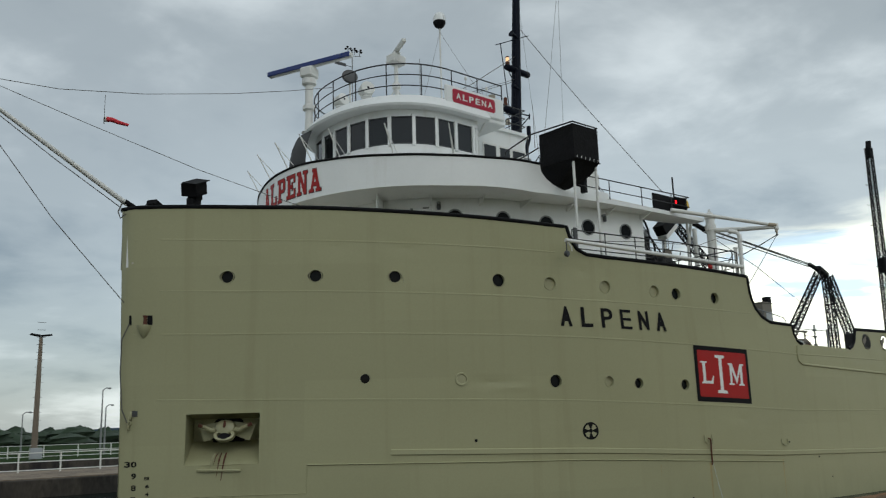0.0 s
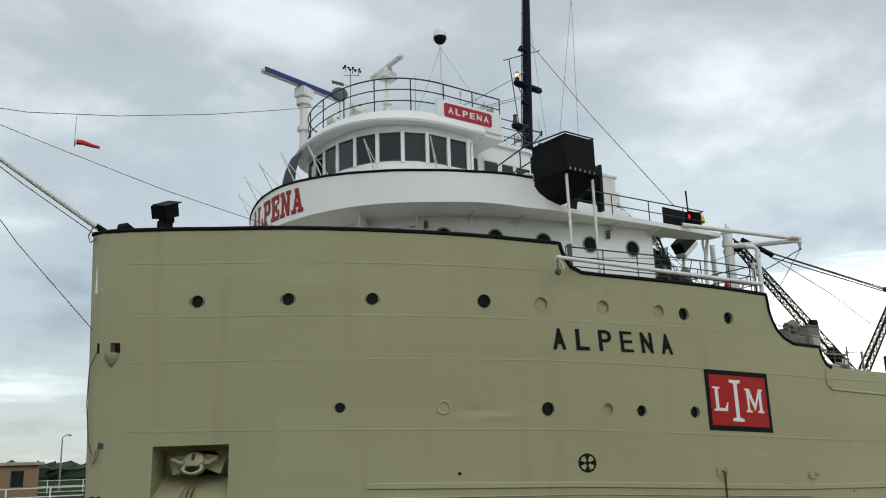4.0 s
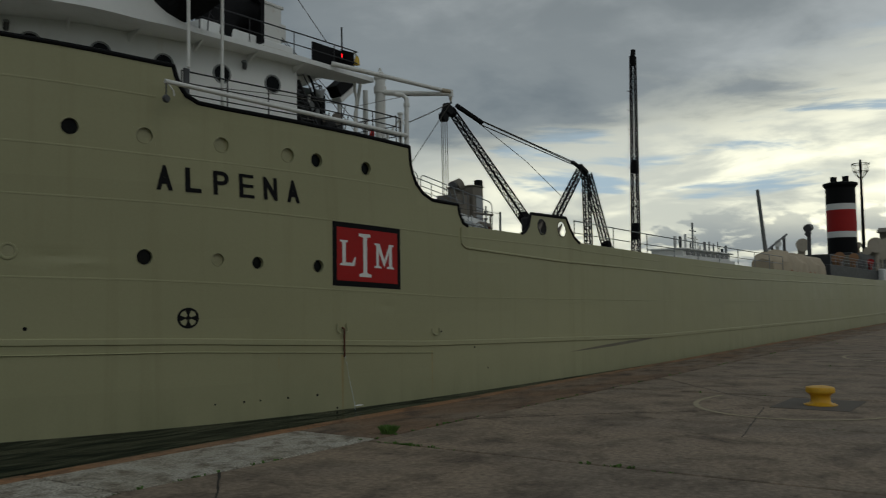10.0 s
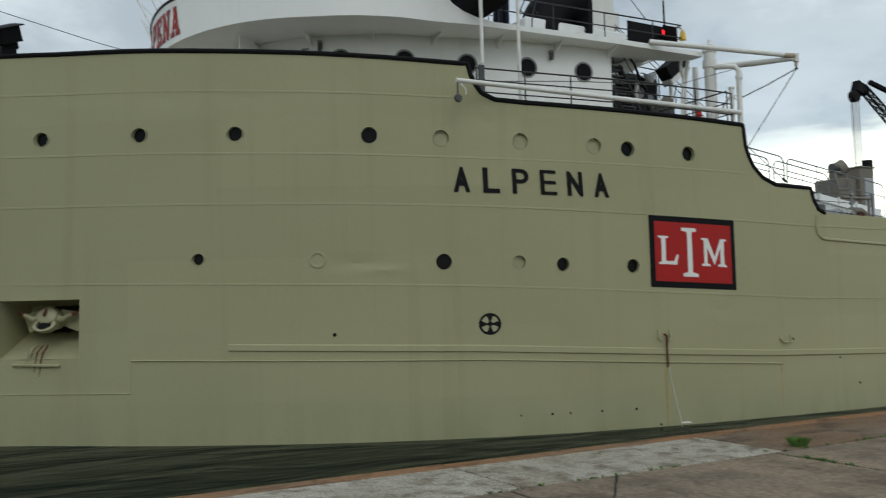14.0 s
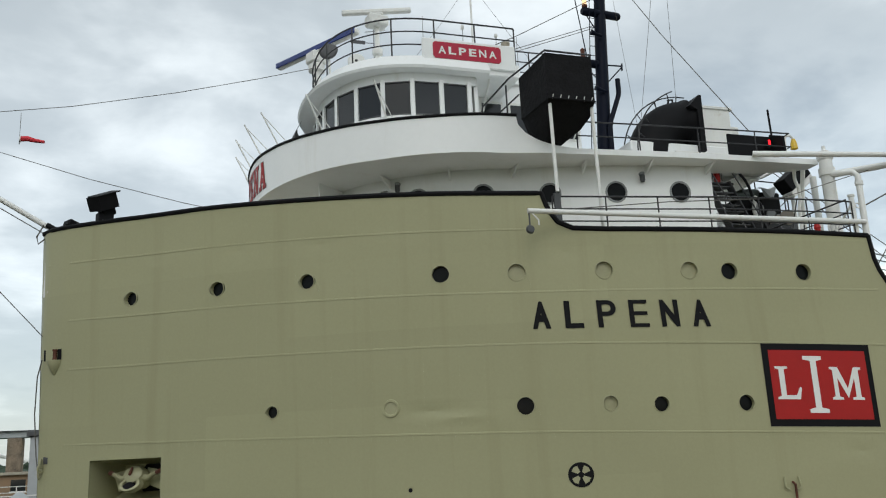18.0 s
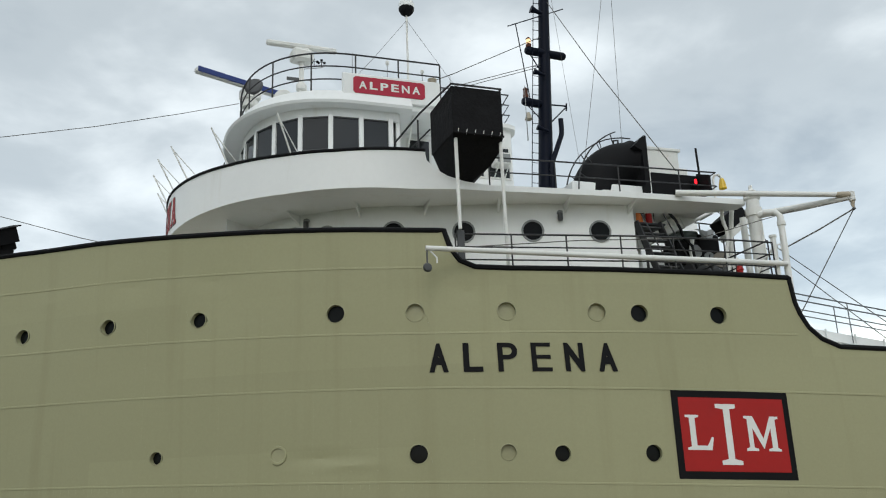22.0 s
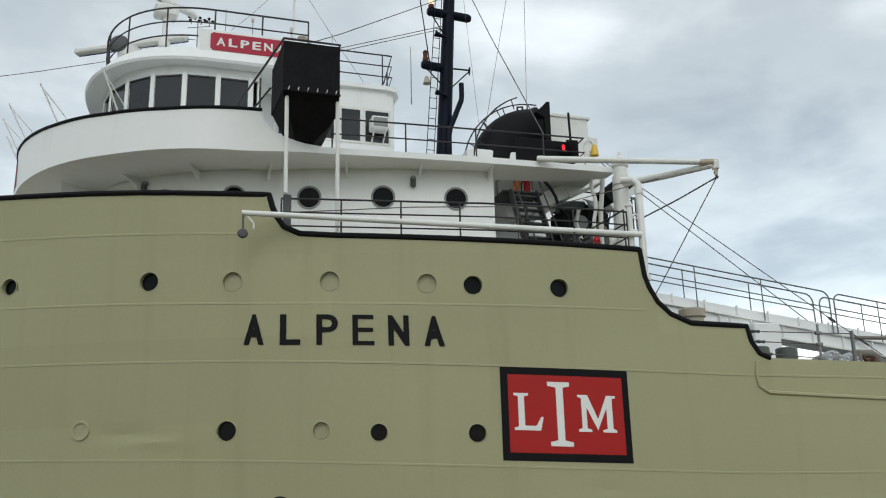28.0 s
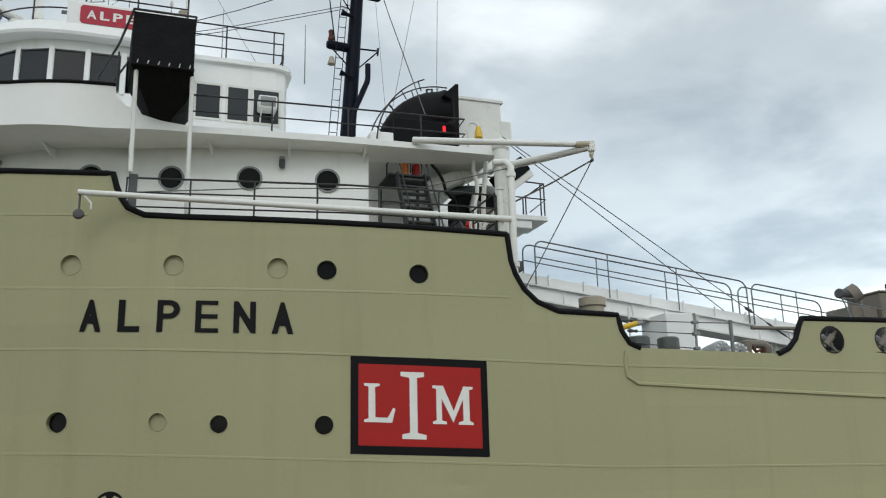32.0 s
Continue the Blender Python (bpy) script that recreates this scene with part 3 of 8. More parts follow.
# ---- the ship ----
CY = 8.5          # centre line
KX = [-15.2, -15.1, -14.8, -14.2, -12.96, -11.04, -9.15, -6.45, -4.93, -3.15, -1.35, 1.29, 3.21, 6, 10.5, 18, 26, 152, 159, 164, 168.5, 170.5]
KY = [8.5, 8.24, 7.86, 7.36, 6.46, 4.93, 3.72, 2.32, 1.76, 1.17, .74, .26, .05, -.2, -.45, -.8, -.9, -.9, 0, 2.5, 5.5, 8.5]
TX = [-15.2, -13.2, -11.4, -9.5, -7.9, -6.1, -4.3, -4.23, -4.15, -4.0, -3.7, -3.0, -1.0, 1.2, 3.1, 3.16, 3.24, 3.4, 3.65, 4.07, 5.3, 5.36, 5.5, 5.7, 8.9, 9.15, 9.35, 9.5, 9.6, 12.05, 12.15, 12.3, 12.55, 12.9, 20.7, 35, 79, 130, 150, 170.5]
TZ = [8.88, 8.84, 8.77, 8.68, 8.6, 8.5, 8.4, 8.15, 7.95, 7.72, 7.57, 7.52, 7.46, 7.38, 7.3, 6.75, 6.5, 6.2, 5.95, 5.77, 5.72, 5.4, 5.15, 5.07, 4.99, 5.1, 5.3, 5.6, 5.75, 5.76, 5.6, 5.35, 5.05, 4.86, 4.66, 4.5, 4.3, 4.5, 4.95, 5.7]
WATER_Z = -0.12
STEM = [0.27, 0.25, 0.22, 0.13, 0.0]


def smooth_plan():
    """Extra points on the plan curve, rounded between the knots."""
    xs, ys = np.array(KX), np.array(KY)
    m = np.gradient(ys, xs)
    m[0], m[-1] = m[1] * 1.2, 0
    return xs, ys, m


PX, PY, PM = smooth_plan()


def plan_y(x):
    i = int(np.clip(np.searchsorted(PX, x) - 1, 0, len(PX) - 2))
    if i < 1 or i > 15:
        return float(np.interp(x, PX, PY))
    h = PX[i + 1] - PX[i]
    t = (x - PX[i]) / h
    return float((2 * t ** 3 - 3 * t ** 2 + 1) * PY[i] + (t ** 3 - 2 * t ** 2 + t) * h * PM[i] + (3 * t ** 2 - 2 * t ** 3) * PY[i + 1] + (t ** 3 - t ** 2) * h * PM[i + 1])


def side(x, z):
    """The hull's near side at x and height z."""
    bow = min(max((-5 - x) / 6, 0), 1) * min(max((x + 15.2) / 2, 0), 1)
    belly = min(max((6.3 - z) / 1.3, 0), 1) * min(max((x + 7) / 5, 0), 1)
    return min(plan_y(x) + 0.035 * (6.8 - z) * bow - 0.10 * belly, CY)


def top(x):
    return lerp(x, TX, TZ)


def rake(x, z):
    """The stem leans aft below the forecastle."""
    return lerp(z, [-2.5, 0, 2, 5.3, 8.5], STEM) * min(max((-13.75 - x) / 1.45, 0), 1)


def on_hull(x, z, out=0.0):
    """A point on the near side, moved outwards."""
    n = Vector((-(side(x + 0.05, z) - side(x - 0.05, z)) / 0.1, 1, 0)).normalized()
    return Vector((x + rake(x, z), side(x, z), z)) - n * out


HULL = hull_material()

ship = thing("cargo_ship", "cream lake freighter with white rounded pilothouse, gliding along the quay", "ship")

# name, x, z, radius of each round opening; the blanked ones are plated over
UPPER = [(-12.95, 6.85, 0.17, 1), (-11.04, 6.82, 0.17, 1), (-9.17, 6.78, 0.17, 1), (-6.48, 6.70, 0.19, 1), (-4.93, 6.65, 0.19, 0),
         (-3.13, 6.61, 0.19, 0), (-1.29, 6.55, 0.19, 0), (-0.40, 6.51, 0.19, 1), (1.32, 6.46, 0.19, 1)]
LOWER = [(-9.88, 3.95, 0.135, 1), (-4.94, 3.79, 0.185, 1), (-3.27, 3.76, 0.155, 0), (-2.24, 3.70, 0.16, 1), (-0.44, 3.65, 0.17, 1)]
BLANK_LOWER = [(-7.55, 3.88, 0.17)]
FAIR = [(10.26, 5.31, 0.29), (11.66, 5.31, 0.29)]
ANCHOR = (-13.74, -12.16, 1.77, 3.12)


def build_hull():
    h = 0.3
    rows = [lambda x: -2.5, lambda x: 0.6, lambda x: ANCHOR[2], lambda x: ANCHOR[3],
            lambda x: lerp(x, [-12, 2], [4.0, 3.55]) - 0.25, lambda x: lerp(x, [-12, 2], [4.0, 3.55]) + 0.27,
            lambda x: 5.06, lambda x: 5.68, lambda x: lerp(x, [-13, 1.3], [6.84, 6.46]) - h, lambda x: lerp(x, [-13, 1.3], [6.84, 6.46]) + h, top]
    cols = set(np.round(np.arange(-14, 14, 0.6), 3)) | set(TX) | {-15.2, -15.17, -15.1, -15.0, -14.9, -14.75, -14.5, ANCHOR[0], ANCHOR[1]}
    cols |= {17.0, 20.0, 24.0, 30.0, 40.0, 55.0, 70.0, 90.0, 110.0, 130.0, 145.0, 152.0, 154.0, 156.0, 158.0, 160.0, 162.0, 164.0, 166.0, 167.5, 168.5, 169.5, 170.1, 170.5}
    holes = [(x, z, r) for x, z, r, _ in UPPER + LOWER] + FAIR
    span = {}
    for x, z, r in holes:
        span[x, z] = (round(x - r - 0.1, 3), round(x + r + 0.1, 3))
        cols |= set(span[x, z])
    cols = sorted(cols)
    # drop columns that all but coincide
    keep = [cols[0]]
    fixed = {c for s in span.values() for c in s} | {ANCHOR[0], ANCHOR[1]}
    for c in cols[1:]:
        if c - keep[-1] < 0.035 and c not in TX[6:34]:
            if c in fixed:
                keep[-1] = c
            continue
        keep.append(c)
    cols = keep
    g = Geo()
    V, idx = [], {}
    for i, x in enumerate(cols):
        for j, fn in enumerate(rows):
            z = min(fn(x), top(x))
            idx[i, j] = len(V)
            V.append(Vector((x + rake(x, z), side(x, z), z)))
    skip, faces = set(), []

    def col(x):
        return min(range(len(cols)), key=lambda i: abs(cols[i] - x))
    tubes = Geo()
    for x, z, r in holes:
        i0, i1 = col(span[x, z][0]), col(span[x, z][1])
        j0 = max(j for j, fn in enumerate(rows) if fn(x) < z)
        skip |= {(i, j0) for i in range(i0, i1)}
        loop = [idx[i, j0] for i in range(i0, i1)] + [idx[i1, j0], idx[i1, j0 + 1]] + [idx[i, j0 + 1] for i in range(i1 - 1, i0 - 1, -1)]
        if loop[-1] != idx[i0, j0 + 1]:
            loop.append(idx[i0, j0 + 1])
        loop = list(dict.fromkeys(loop))
        n = 20
        ring = []
        for k in range(n):
            a = 2 * math.pi * k / n
            px, pz = x + r * math.cos(a), z + r * math.sin(a)
            ring.append(len(V))
            V.append(Vector((px, side(px, pz), pz)))
        ang = lambda q: math.atan2(V[q].z - z, V[q].x - x) % (2 * math.pi)
        loop.sort(key=ang)
        # zip the outer loop and the ring together by angle
        a, b = 0, 0
        A = [(ang(q), q) for q in loop] + [(ang(loop[0]) + 2 * math.pi, loop[0])]
        B = [(2 * math.pi * k / n, q) for k, q in enumerate(ring)] + [(2 * math.pi, ring[0])]
        start = A[0][0]
        s = next(k for k in range(n) if 2 * math.pi * k / n >= start - 1e-9) if start <= 2 * math.pi * (n - 1) / n else 0
        B = [((2 * math.pi * ((s + k) % n) / n + (2 * math.pi if s + k >= n else 0)), ring[(s + k) % n]) for k in range(n + 1)]
        while a < len(A) - 1 or b < n:
            if b >= n or (a < len(A) - 1 and A[a + 1][0] <= B[b + 1][0]):
                faces.append((A[a][1], A[a + 1][1], B[b][1])); a += 1
            else:
                faces.append((A[a][1], B[b + 1][1], B[b][1])); b += 1
    ia, ib = col(ANCHOR[0]), col(ANCHOR[1])
    skip |= {(i, 2) for i in range(ia, ib)}
    for i in range(len(cols) - 1):
        for j in range(len(rows) - 1):
            if (i, j) in skip:
                continue
            q = [idx[i, j], idx[i + 1, j], idx[i + 1, j + 1], idx[i, j + 1]]
            hgt = (V[q[3]] - V[q[0]]).length, (V[q[2]] - V[q[1]]).length
            if hgt[0] < 1e-4 and hgt[1] < 1e-4:
                continue
            if hgt[0] < 1e-4:
                q = [q[0], q[1], q[2]]
            elif hgt[1] < 1e-4:
                q = [q[0], q[1], q[3]]
            faces.append(tuple(q))
    g.add(V, faces, True)
    # the far side, mirrored, plain
    k = len(g.v)
    far = [(x + rake(x, z), 2 * CY - side(x, z), z) for x in cols for z in (-2.5, min(3.0, top(x)), top(x))]
    ff = []
    for i in range(len(cols) - 1):
        for j in range(2):
            a = i * 3 + j
            ff.append((a, a + 1, a + 4, a + 3))
    g.add(far, ff, True)
    hull = part("hull", g, HULL, ship, "cream-painted riveted steel hull with scuffs and streaks")
    ns = []
    for x, y, z in g.v:
        d = (side(x + 0.04, z) - side(x - 0.04, z)) / 0.08
        n = Vector((d, -1, -0.08 * min(max((6 - x) / 12, 0), 1))).normalized()
        if x < -15.12 or x > 170.4:
            n = Vector((-1 if x < 0 else 1, 0, 0))
        ns.append((n.x, -n.y, n.z) if y > CY + 1e-6 else tuple(n))
    hull.data.normals_split_custom_set_from_vertices(ns)
    # inner skin of the bulwarks
    g = Geo()
    for x0, x1, z0 in ((-15.1, 3.1, 7.2), (3.2, 5.6, 3.7), (8.9, 12.9, 3.7)):
        xs = sorted({x0, x1} | {x for x in TX if x0 < x < x1} | set(np.arange(x0, x1, 0.5)))
        if x0 == 8.9:
            continue
        v = [(x, min(side(x, z) + 0.06, CY), z) for x in xs for z in (z0, top(x))]
        g.add(v, [(2 * i, 2 * i + 1, 2 * i + 3, 2 * i + 2) for i in range(len(xs) - 1)], True)
        if x0 < 0:
            g.add([(x, 2 * CY - y, z) for x, y, z in v], [(2 * i, 2 * i + 1, 2 * i + 3, 2 * i + 2) for i in range(len(xs) - 1)], True)
    part("bulwark_inside", g, WHITE2, hull, "white painted inner side of the bulwarks")
    return hull


hull = build_hull()

# cap rails, in three runs
def cap_run(x0, x1, step=0.25, extra=()):
    xs = sorted(set([x0, x1] + [x for x in TX if x0 < x < x1] + list(np.arange(x0 + 0.01, x1, step))))
    return [(x, side(x, top(x)) + 0.01, top(x) + 0.01) for x in xs]


part("forecastle_cap_rail", Geo().path(cap_run(-15.18, 5.72), 0.06, 8), BLACK, ship, "glossy black rounded cap rail")
part("fairlead_cap_rail", Geo().path(cap_run(8.85, 13.0), 0.06, 8), BLACK, ship, "glossy black rounded cap rail")
part("far_cap_rail", Geo().path([(x, 2 * CY - y, z) for x, y, z in cap_run(-15.18, 3.0, 1.0)], 0.06, 6), BLACK, ship)

# decks
outline = [(x, side(x, 7.4) + 0.05) for x in (-15.0, -14.2, -13, -11, -9, -6.5, -4, -1, 2, 3.1)]
part("forecastle_deck", Geo().prism(outline + [(x, 2 * CY - y) for x, y in outline[::-1]], 7.28, 7.34), DECKPAINT, ship)
part("forecastle_bulkhead", Geo().box(3.0, 3.1, 0.2, 2 * CY - 0.2, 3.8, 7.33), WHITE, ship, "white painted bulkhead facing the cargo deck")
outline = [(x, side(x, 4) + 0.08) for x in (3.1, 8, 20, 60, 138, 145, 150, 153)]
part("cargo_deck", Geo().prism(outline + [(x, 2 * CY - y) for x, y in outline[::-1]], 3.7, 3.78), DKGREY, ship)

# plate seams and rubbing bars
def strip(name, x0, x1, zf, r, mat, step=0.5, out=0.0, label=""):
    n = max(int((x1 - x0) / step), 2)
    pts = [on_hull(x0 + (x1 - x0) * i / n, zf(x0 + (x1 - x0) * i / n), out) for i in range(n + 1)]
    return part(name, Geo().path(pts, r, 6), mat, hull, label)


def far_strip(x0, x1, zf):
    return np.concatenate([np.arange(x0, min(20, x1), 0.6), np.arange(20, x1, 8.0), [x1]])


RUBX, RUBZ = [-9.45, -4.1, 3.5, 20, 60, 170], [1.96, 1.80, 1.42, 1.0, 0.8, 0.9]


def bar_strip(name, xs, zf, high, deep, mat, label=""):
    """A flat bar along the hull, with sloping edges."""
    v, f = [], []
    for x in xs:
        z = zf(x)
        v += [on_hull(x, z - high / 2), on_hull(x, z - high / 2 + deep * 0.6, deep), on_hull(x, z + high / 2 - deep * 0.6, deep), on_hull(x, z + high / 2)]
    for i in range(len(xs) - 1):
        for k in range(3):
            f.append((4 * i + k, 4 * i + 4 + k, 4 * i + 5 + k, 4 * i + 1 + k))
    f += [(0, 1, 2, 3), tuple(4 * (len(xs) - 1) + k for k in (3, 2, 1, 0))]
    return part(name, Geo().add(v, f), mat, hull, label)


for zs in ([7.95, 7.6, 7.5], [6.5, 6.2, 6.0], [5.3, 5.08, 4.72], [3.53, 3.24, 2.8]):
    zf = lambda x, zs=zs: lerp(x, [-14.8, -4.5, 5], zs) if x < 5 else lerp(x, [5, 30, 170], [zs[2], zs[2] - 0.35, zs[2] - 0.3])
    x1 = -4.7 if zs[0] > 7 else 3.1 if zs[0] > 6 else 158
    xs = [x for x in far_strip(-15.0, x1, zf)]
    bar_strip("plate_seam", xs, lambda x, zf=zf: min(zf(x), top(x) - 0.3), 0.045, 0.008, HULL)
bar_strip("rubbing_bar", far_strip(-9.28, 158, None), lambda x: lerp(x, RUBX, RUBZ), 0.17, 0.042, HULL)
bar_strip("lower_rubbing_bar", list(np.arange(-11.15, 3.9, 0.5)) + [3.95], lambda x: lerp(x, [-11.15, -4, 3.95], [1.70, 1.54, 1.13]), 0.04, 0.035, HULL)
bar_strip("doubler_edge", list(np.arange(-14.1, -11.2, 0.3)) + [-11.15], lambda x: 0.96, 0.025, 0.02, HULL)
part("doubler_end", Geo().path([on_hull(-11.15, z, 0.004) for z in (0.96, 1.3, 1.70)], 0.014, 5), HULL, hull)
part("sheer_strake_edge", Geo().path([on_hull(5.4, 5.0, 0.004), on_hull(5.36, 4.75, 0.004), on_hull(5.4, 4.5, 0.004), on_hull(5.6, 4.37, 0.004)] +
                                     [on_hull(x, lerp(x, [5.6, 11.6, 30, 130, 170], [4.36, 4.1, 3.75, 3.7, 4.6]), 0.004) for x in (7, 9, 11.6, 15, 20, 30, 60, 100, 138, 150, 158)], 0.042, 6), HULL, hull)
# rows of rivets along two seams and one butt
rv = Geo()
for x in np.arange(-14.5, 14, 0.16):
    for dz in (0.05, 0.11):
        z = lerp(x, [-14.8, -4.5, 5, 14], [3.53, 3.24, 2.8, 2.6]) - dz
        p = on_hull(x, z, 0.003)
        rv.lathe([(0.011, 0), (0.008, 0.006), (0.001, 0.008)], Matrix.Translation(p) @ pose(0, 0, 0, 90), 5)
for bx, b0, b1 in ((-10.2, 3.6, 6.8), (-7.9, 3.6, 6.8), (-3.9, 3.6, 6.8), (3.0, 3.6, 6.8), (-8.7, 3.5, 5.0), (-6.9, 3.5, 5.0), (-6.2, 3.5, 5.0), (-5.7, 3.5, 5.0), (-1.2, 1.9, 2.9), (-0.4, 1.9, 2.9), (0.0, 1.9, 2.9), (0.7, 1.9, 2.9), (1.5, 1.9, 2.8), (2.3, 1.9, 2.8)):
    for z in np.arange(b0, b1, 0.14):
        if all(abs(z - q) > 0.25 or abs(bx - x) > 0.35 for x, q, *_ in UPPER + LOWER):
            rv.lathe([(0.011, 0), (0.008, 0.006), (0.001, 0.008)], Matrix.Translation(on_hull(bx, z, 0.003)) @ pose(0, 0, 0, 90), 5)
tagged(part("rivets", rv, HULL, hull), kind="stuff")

# portholes
def hull_frame(x, z):
    p = on_hull(x, z)
    d = side(x + 0.05, z) - side(x - 0.05, z)
    return Matrix.Translation(p) @ Matrix.Rotation(math.atan2(d, 0.1), 4, "Z") @ pose(0, 0, 0, 90)


def porthole(x, z, r, open_):
    m = hull_frame(x, z)
    deep = 0.10 if open_ else 0.085
    g = Geo()
    n = 22
    prof = [(r + 0.014, -0.004), (r + 0.012, 0.010), (r - 0.002, 0.012), (r - 0.006, -deep - 0.02)]
    v, f = [], []
    for q, zz in prof:
        for k in range(n):
            a = 2 * math.pi * k / n
            v.append(m @ Vector((q * math.cos(a), q * math.sin(a), zz)))
    for i in range(3):
        for k in range(n):
            f.append((i * n + k, i * n + (k + 1) % n, (i + 1) * n + (k + 1) % n, (i + 1) * n + k))
    g.add(v, f, True)
    ob = part("porthole", g, CREAM if not open_ else HULL, ship, "round porthole with dark glass" if open_ else "round porthole plated over and painted cream")
    part("porthole_glass" if open_ else "blanking_plate", Geo().lathe([(r, -deep), (0.0005, -deep + 0.004)], m, n), PORTGLASS if open_ else CREAM, ob)


for x, z, r, o in UPPER + LOWER:
    porthole(x, z, r, o)
for x, z, r in BLANK_LOWER:
    m = hull_frame(x, z)
    g = Geo()
    n = 22
    v = [m @ Vector((q * math.cos(2 * math.pi * k / n), q * math.sin(2 * math.pi * k / n), zz)) for q, zz in ((r + .02, -.002), (r + .012, .03), (r - .03, .03), (r - .04, .004)) for k in range(n)]
    g.add(v, [(i * n + k, i * n + (k + 1) % n, (i + 1) * n + (k + 1) % n, (i + 1) * n + k) for i in range(3) for k in range(n)], True)
    ob = part("porthole", g, HULL, ship, "welded-over porthole ring")
    part("blanking_plate", Geo().lathe([(r - 0.04, 0.002), (0.0005, 0.004)], m, n), CREAM, ob)

# thruster mark: black ring with four petals
n = 32
mark = part("thruster_mark", Geo().add([on_hull(-3.97 + 0.25 * math.cos(2 * math.pi * k / n), 2.35 + 0.25 * math.sin(2 * math.pi * k / n), 0.008) for k in range(n)] + [on_hull(-3.97, 2.35, 0.008)], [(k, (k + 1) % n, n) for k in range(n)]), BLACK, ship, "black disc with four cream petals, the thruster mark")
for q in range(4):
    a0 = math.pi / 4 + q * math.pi / 2
    g = Geo().add([on_hull(-3.97 + r_ * math.cos(a0 + d), 2.35 + r_ * math.sin(a0 + d), 0.014) for r_, d in ((0.065, -0.5), (0.195, -0.42), (0.205, 0), (0.195, 0.42), (0.065, 0.5))], [(0, 1, 2, 3, 4)])
    part("petal", g, CREAM, mark)

# lettering on the hull
def hull_letters(word, x0, x1, zb, zt, mat, out=0.008, name="letter", bold=0.045):
    v, f = text_mesh(word, 1.0, bold)
    lo, hi = min(p.x for p in v), max(p.x for p in v)
    bo, to = min(p.y for p in v), max(p.y for p in v)
    q = []
    for p in v:
        x = x0 + (p.x - lo) / (hi - lo) * (x1 - x0)
        s = (p.y - bo) / (to - bo)
        q.append(on_hull(x, zb(x) + s * (zt(x) - zb(x)), out))
    return part(name, Geo().add(q, f), mat, ship, "")


ZB = lambda x: lerp(x, [-4.66, -1.0], [5.39, 5.29])
ZT = lambda x: lerp(x, [-4.5, -0.95], [5.98, 5.88])
for ch, a, b, w in (("A", -4.69, -4.32, 0.056), ("L", -4.035, -3.66, 0.02), ("P", -3.37, -2.98, 0.012), ("E", -2.71, -2.31, 0.002), ("N", -2.05, -1.66, 0.05), ("A", -1.38, -0.995, 0.056)):
    hull_letters(ch, a, b, ZB, ZT, BLACK, bold=w, out=0.016)
# draught marks at the stem
for word, z in (("30", 1.85), ("9", 1.545), ("8", 1.24), ("7", 0.935), ("6", 0.63), ("25", 0.326), ("4", 0.02), ("3", -0.28)):
    wd = 0.24 if len(word) > 1 else 0.11
    hull_letters(word, -14.88 - wd, -14.88, lambda x, z=z: z - 0.075, lambda x, z=z: z + 0.075, BLACK, name="draught_mark", bold=0.03)
for i in range(10):
    z = 1.48 - i * 0.202
    hull_letters("88" if i == 0 else "0642886427"[i], -14.70 if i == 0 else -14.67, -14.58, lambda x, z=z: z - 0.045, lambda x, z=z: z + 0.045, BLACK, name="draught_mark", bold=0.03)

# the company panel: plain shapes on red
def on_panel(x, s, out):
    """x along the hull, s from 0 (bottom) to 1 (top) of the panel."""
    zb, zt = lerp(x, [0, 2.52], [3.14, 3.03]), lerp(x, [0, 2.52], [4.90, 4.80])
    return on_hull(x + 0.02, zb + s * (zt - zb), out)


def panel_quads(polys, out, cut=8):
    g = Geo()
    for x0, x1, s0, s1 in polys:
        xs = [x0 + (x1 - x0) * i / cut for i in range(cut + 1)]
        v = [on_panel(x, s, out) for x in xs for s in (s0, s1)]
        g.add(v, [(2 * i, 2 * i + 2, 2 * i + 3, 2 * i + 1) for i in range(cut)])
    return g


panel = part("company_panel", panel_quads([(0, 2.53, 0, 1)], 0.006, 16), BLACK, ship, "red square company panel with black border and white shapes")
part("red_field", panel_quads([(0.14, 2.40, 0.085, 0.915)], 0.011, 16), RED, panel)


def panel_shape(name, poly):
    part(name, Geo().add([on_panel(x, s, 0.017) for x, s in poly], [tuple(range(len(poly)))]), LETTER, panel)


panel_shape("left_shape", [(0.24, .32), (.24, .345), (.32, .36), (.32, .68), (.24, .69), (.24, .715), (.52, .715), (.52, .69), (.44, .68), (.44, .37), (.66, .37), (.76, .47), (.80, .46), (.74, .32)])
panel_shape("middle_shape", [(0.92, .16), (.92, .205), (1.06, .225), (1.06, .785), (.90, .80), (.90, .845), (1.33, .845), (1.33, .80), (1.20, .785), (1.20, .225), (1.36, .205), (1.36, .16)])
panel_shape("right_shape", [(1.48, .32), (1.48, .345), (1.55, .36), (1.55, .68), (1.48, .69), (1.48, .715), (1.68, .715), (1.87, .46), (2.06, .715), (2.24, .715), (2.24, .69), (2.17, .68),
                            (2.17, .36), (2.24, .345), (2.24, .32), (1.96, .32), (1.96, .345), (2.05, .36), (2.05, .58), (1.86, .34), (1.65, .58), (1.65, .36), (1.74, .345), (1.74, .32)])

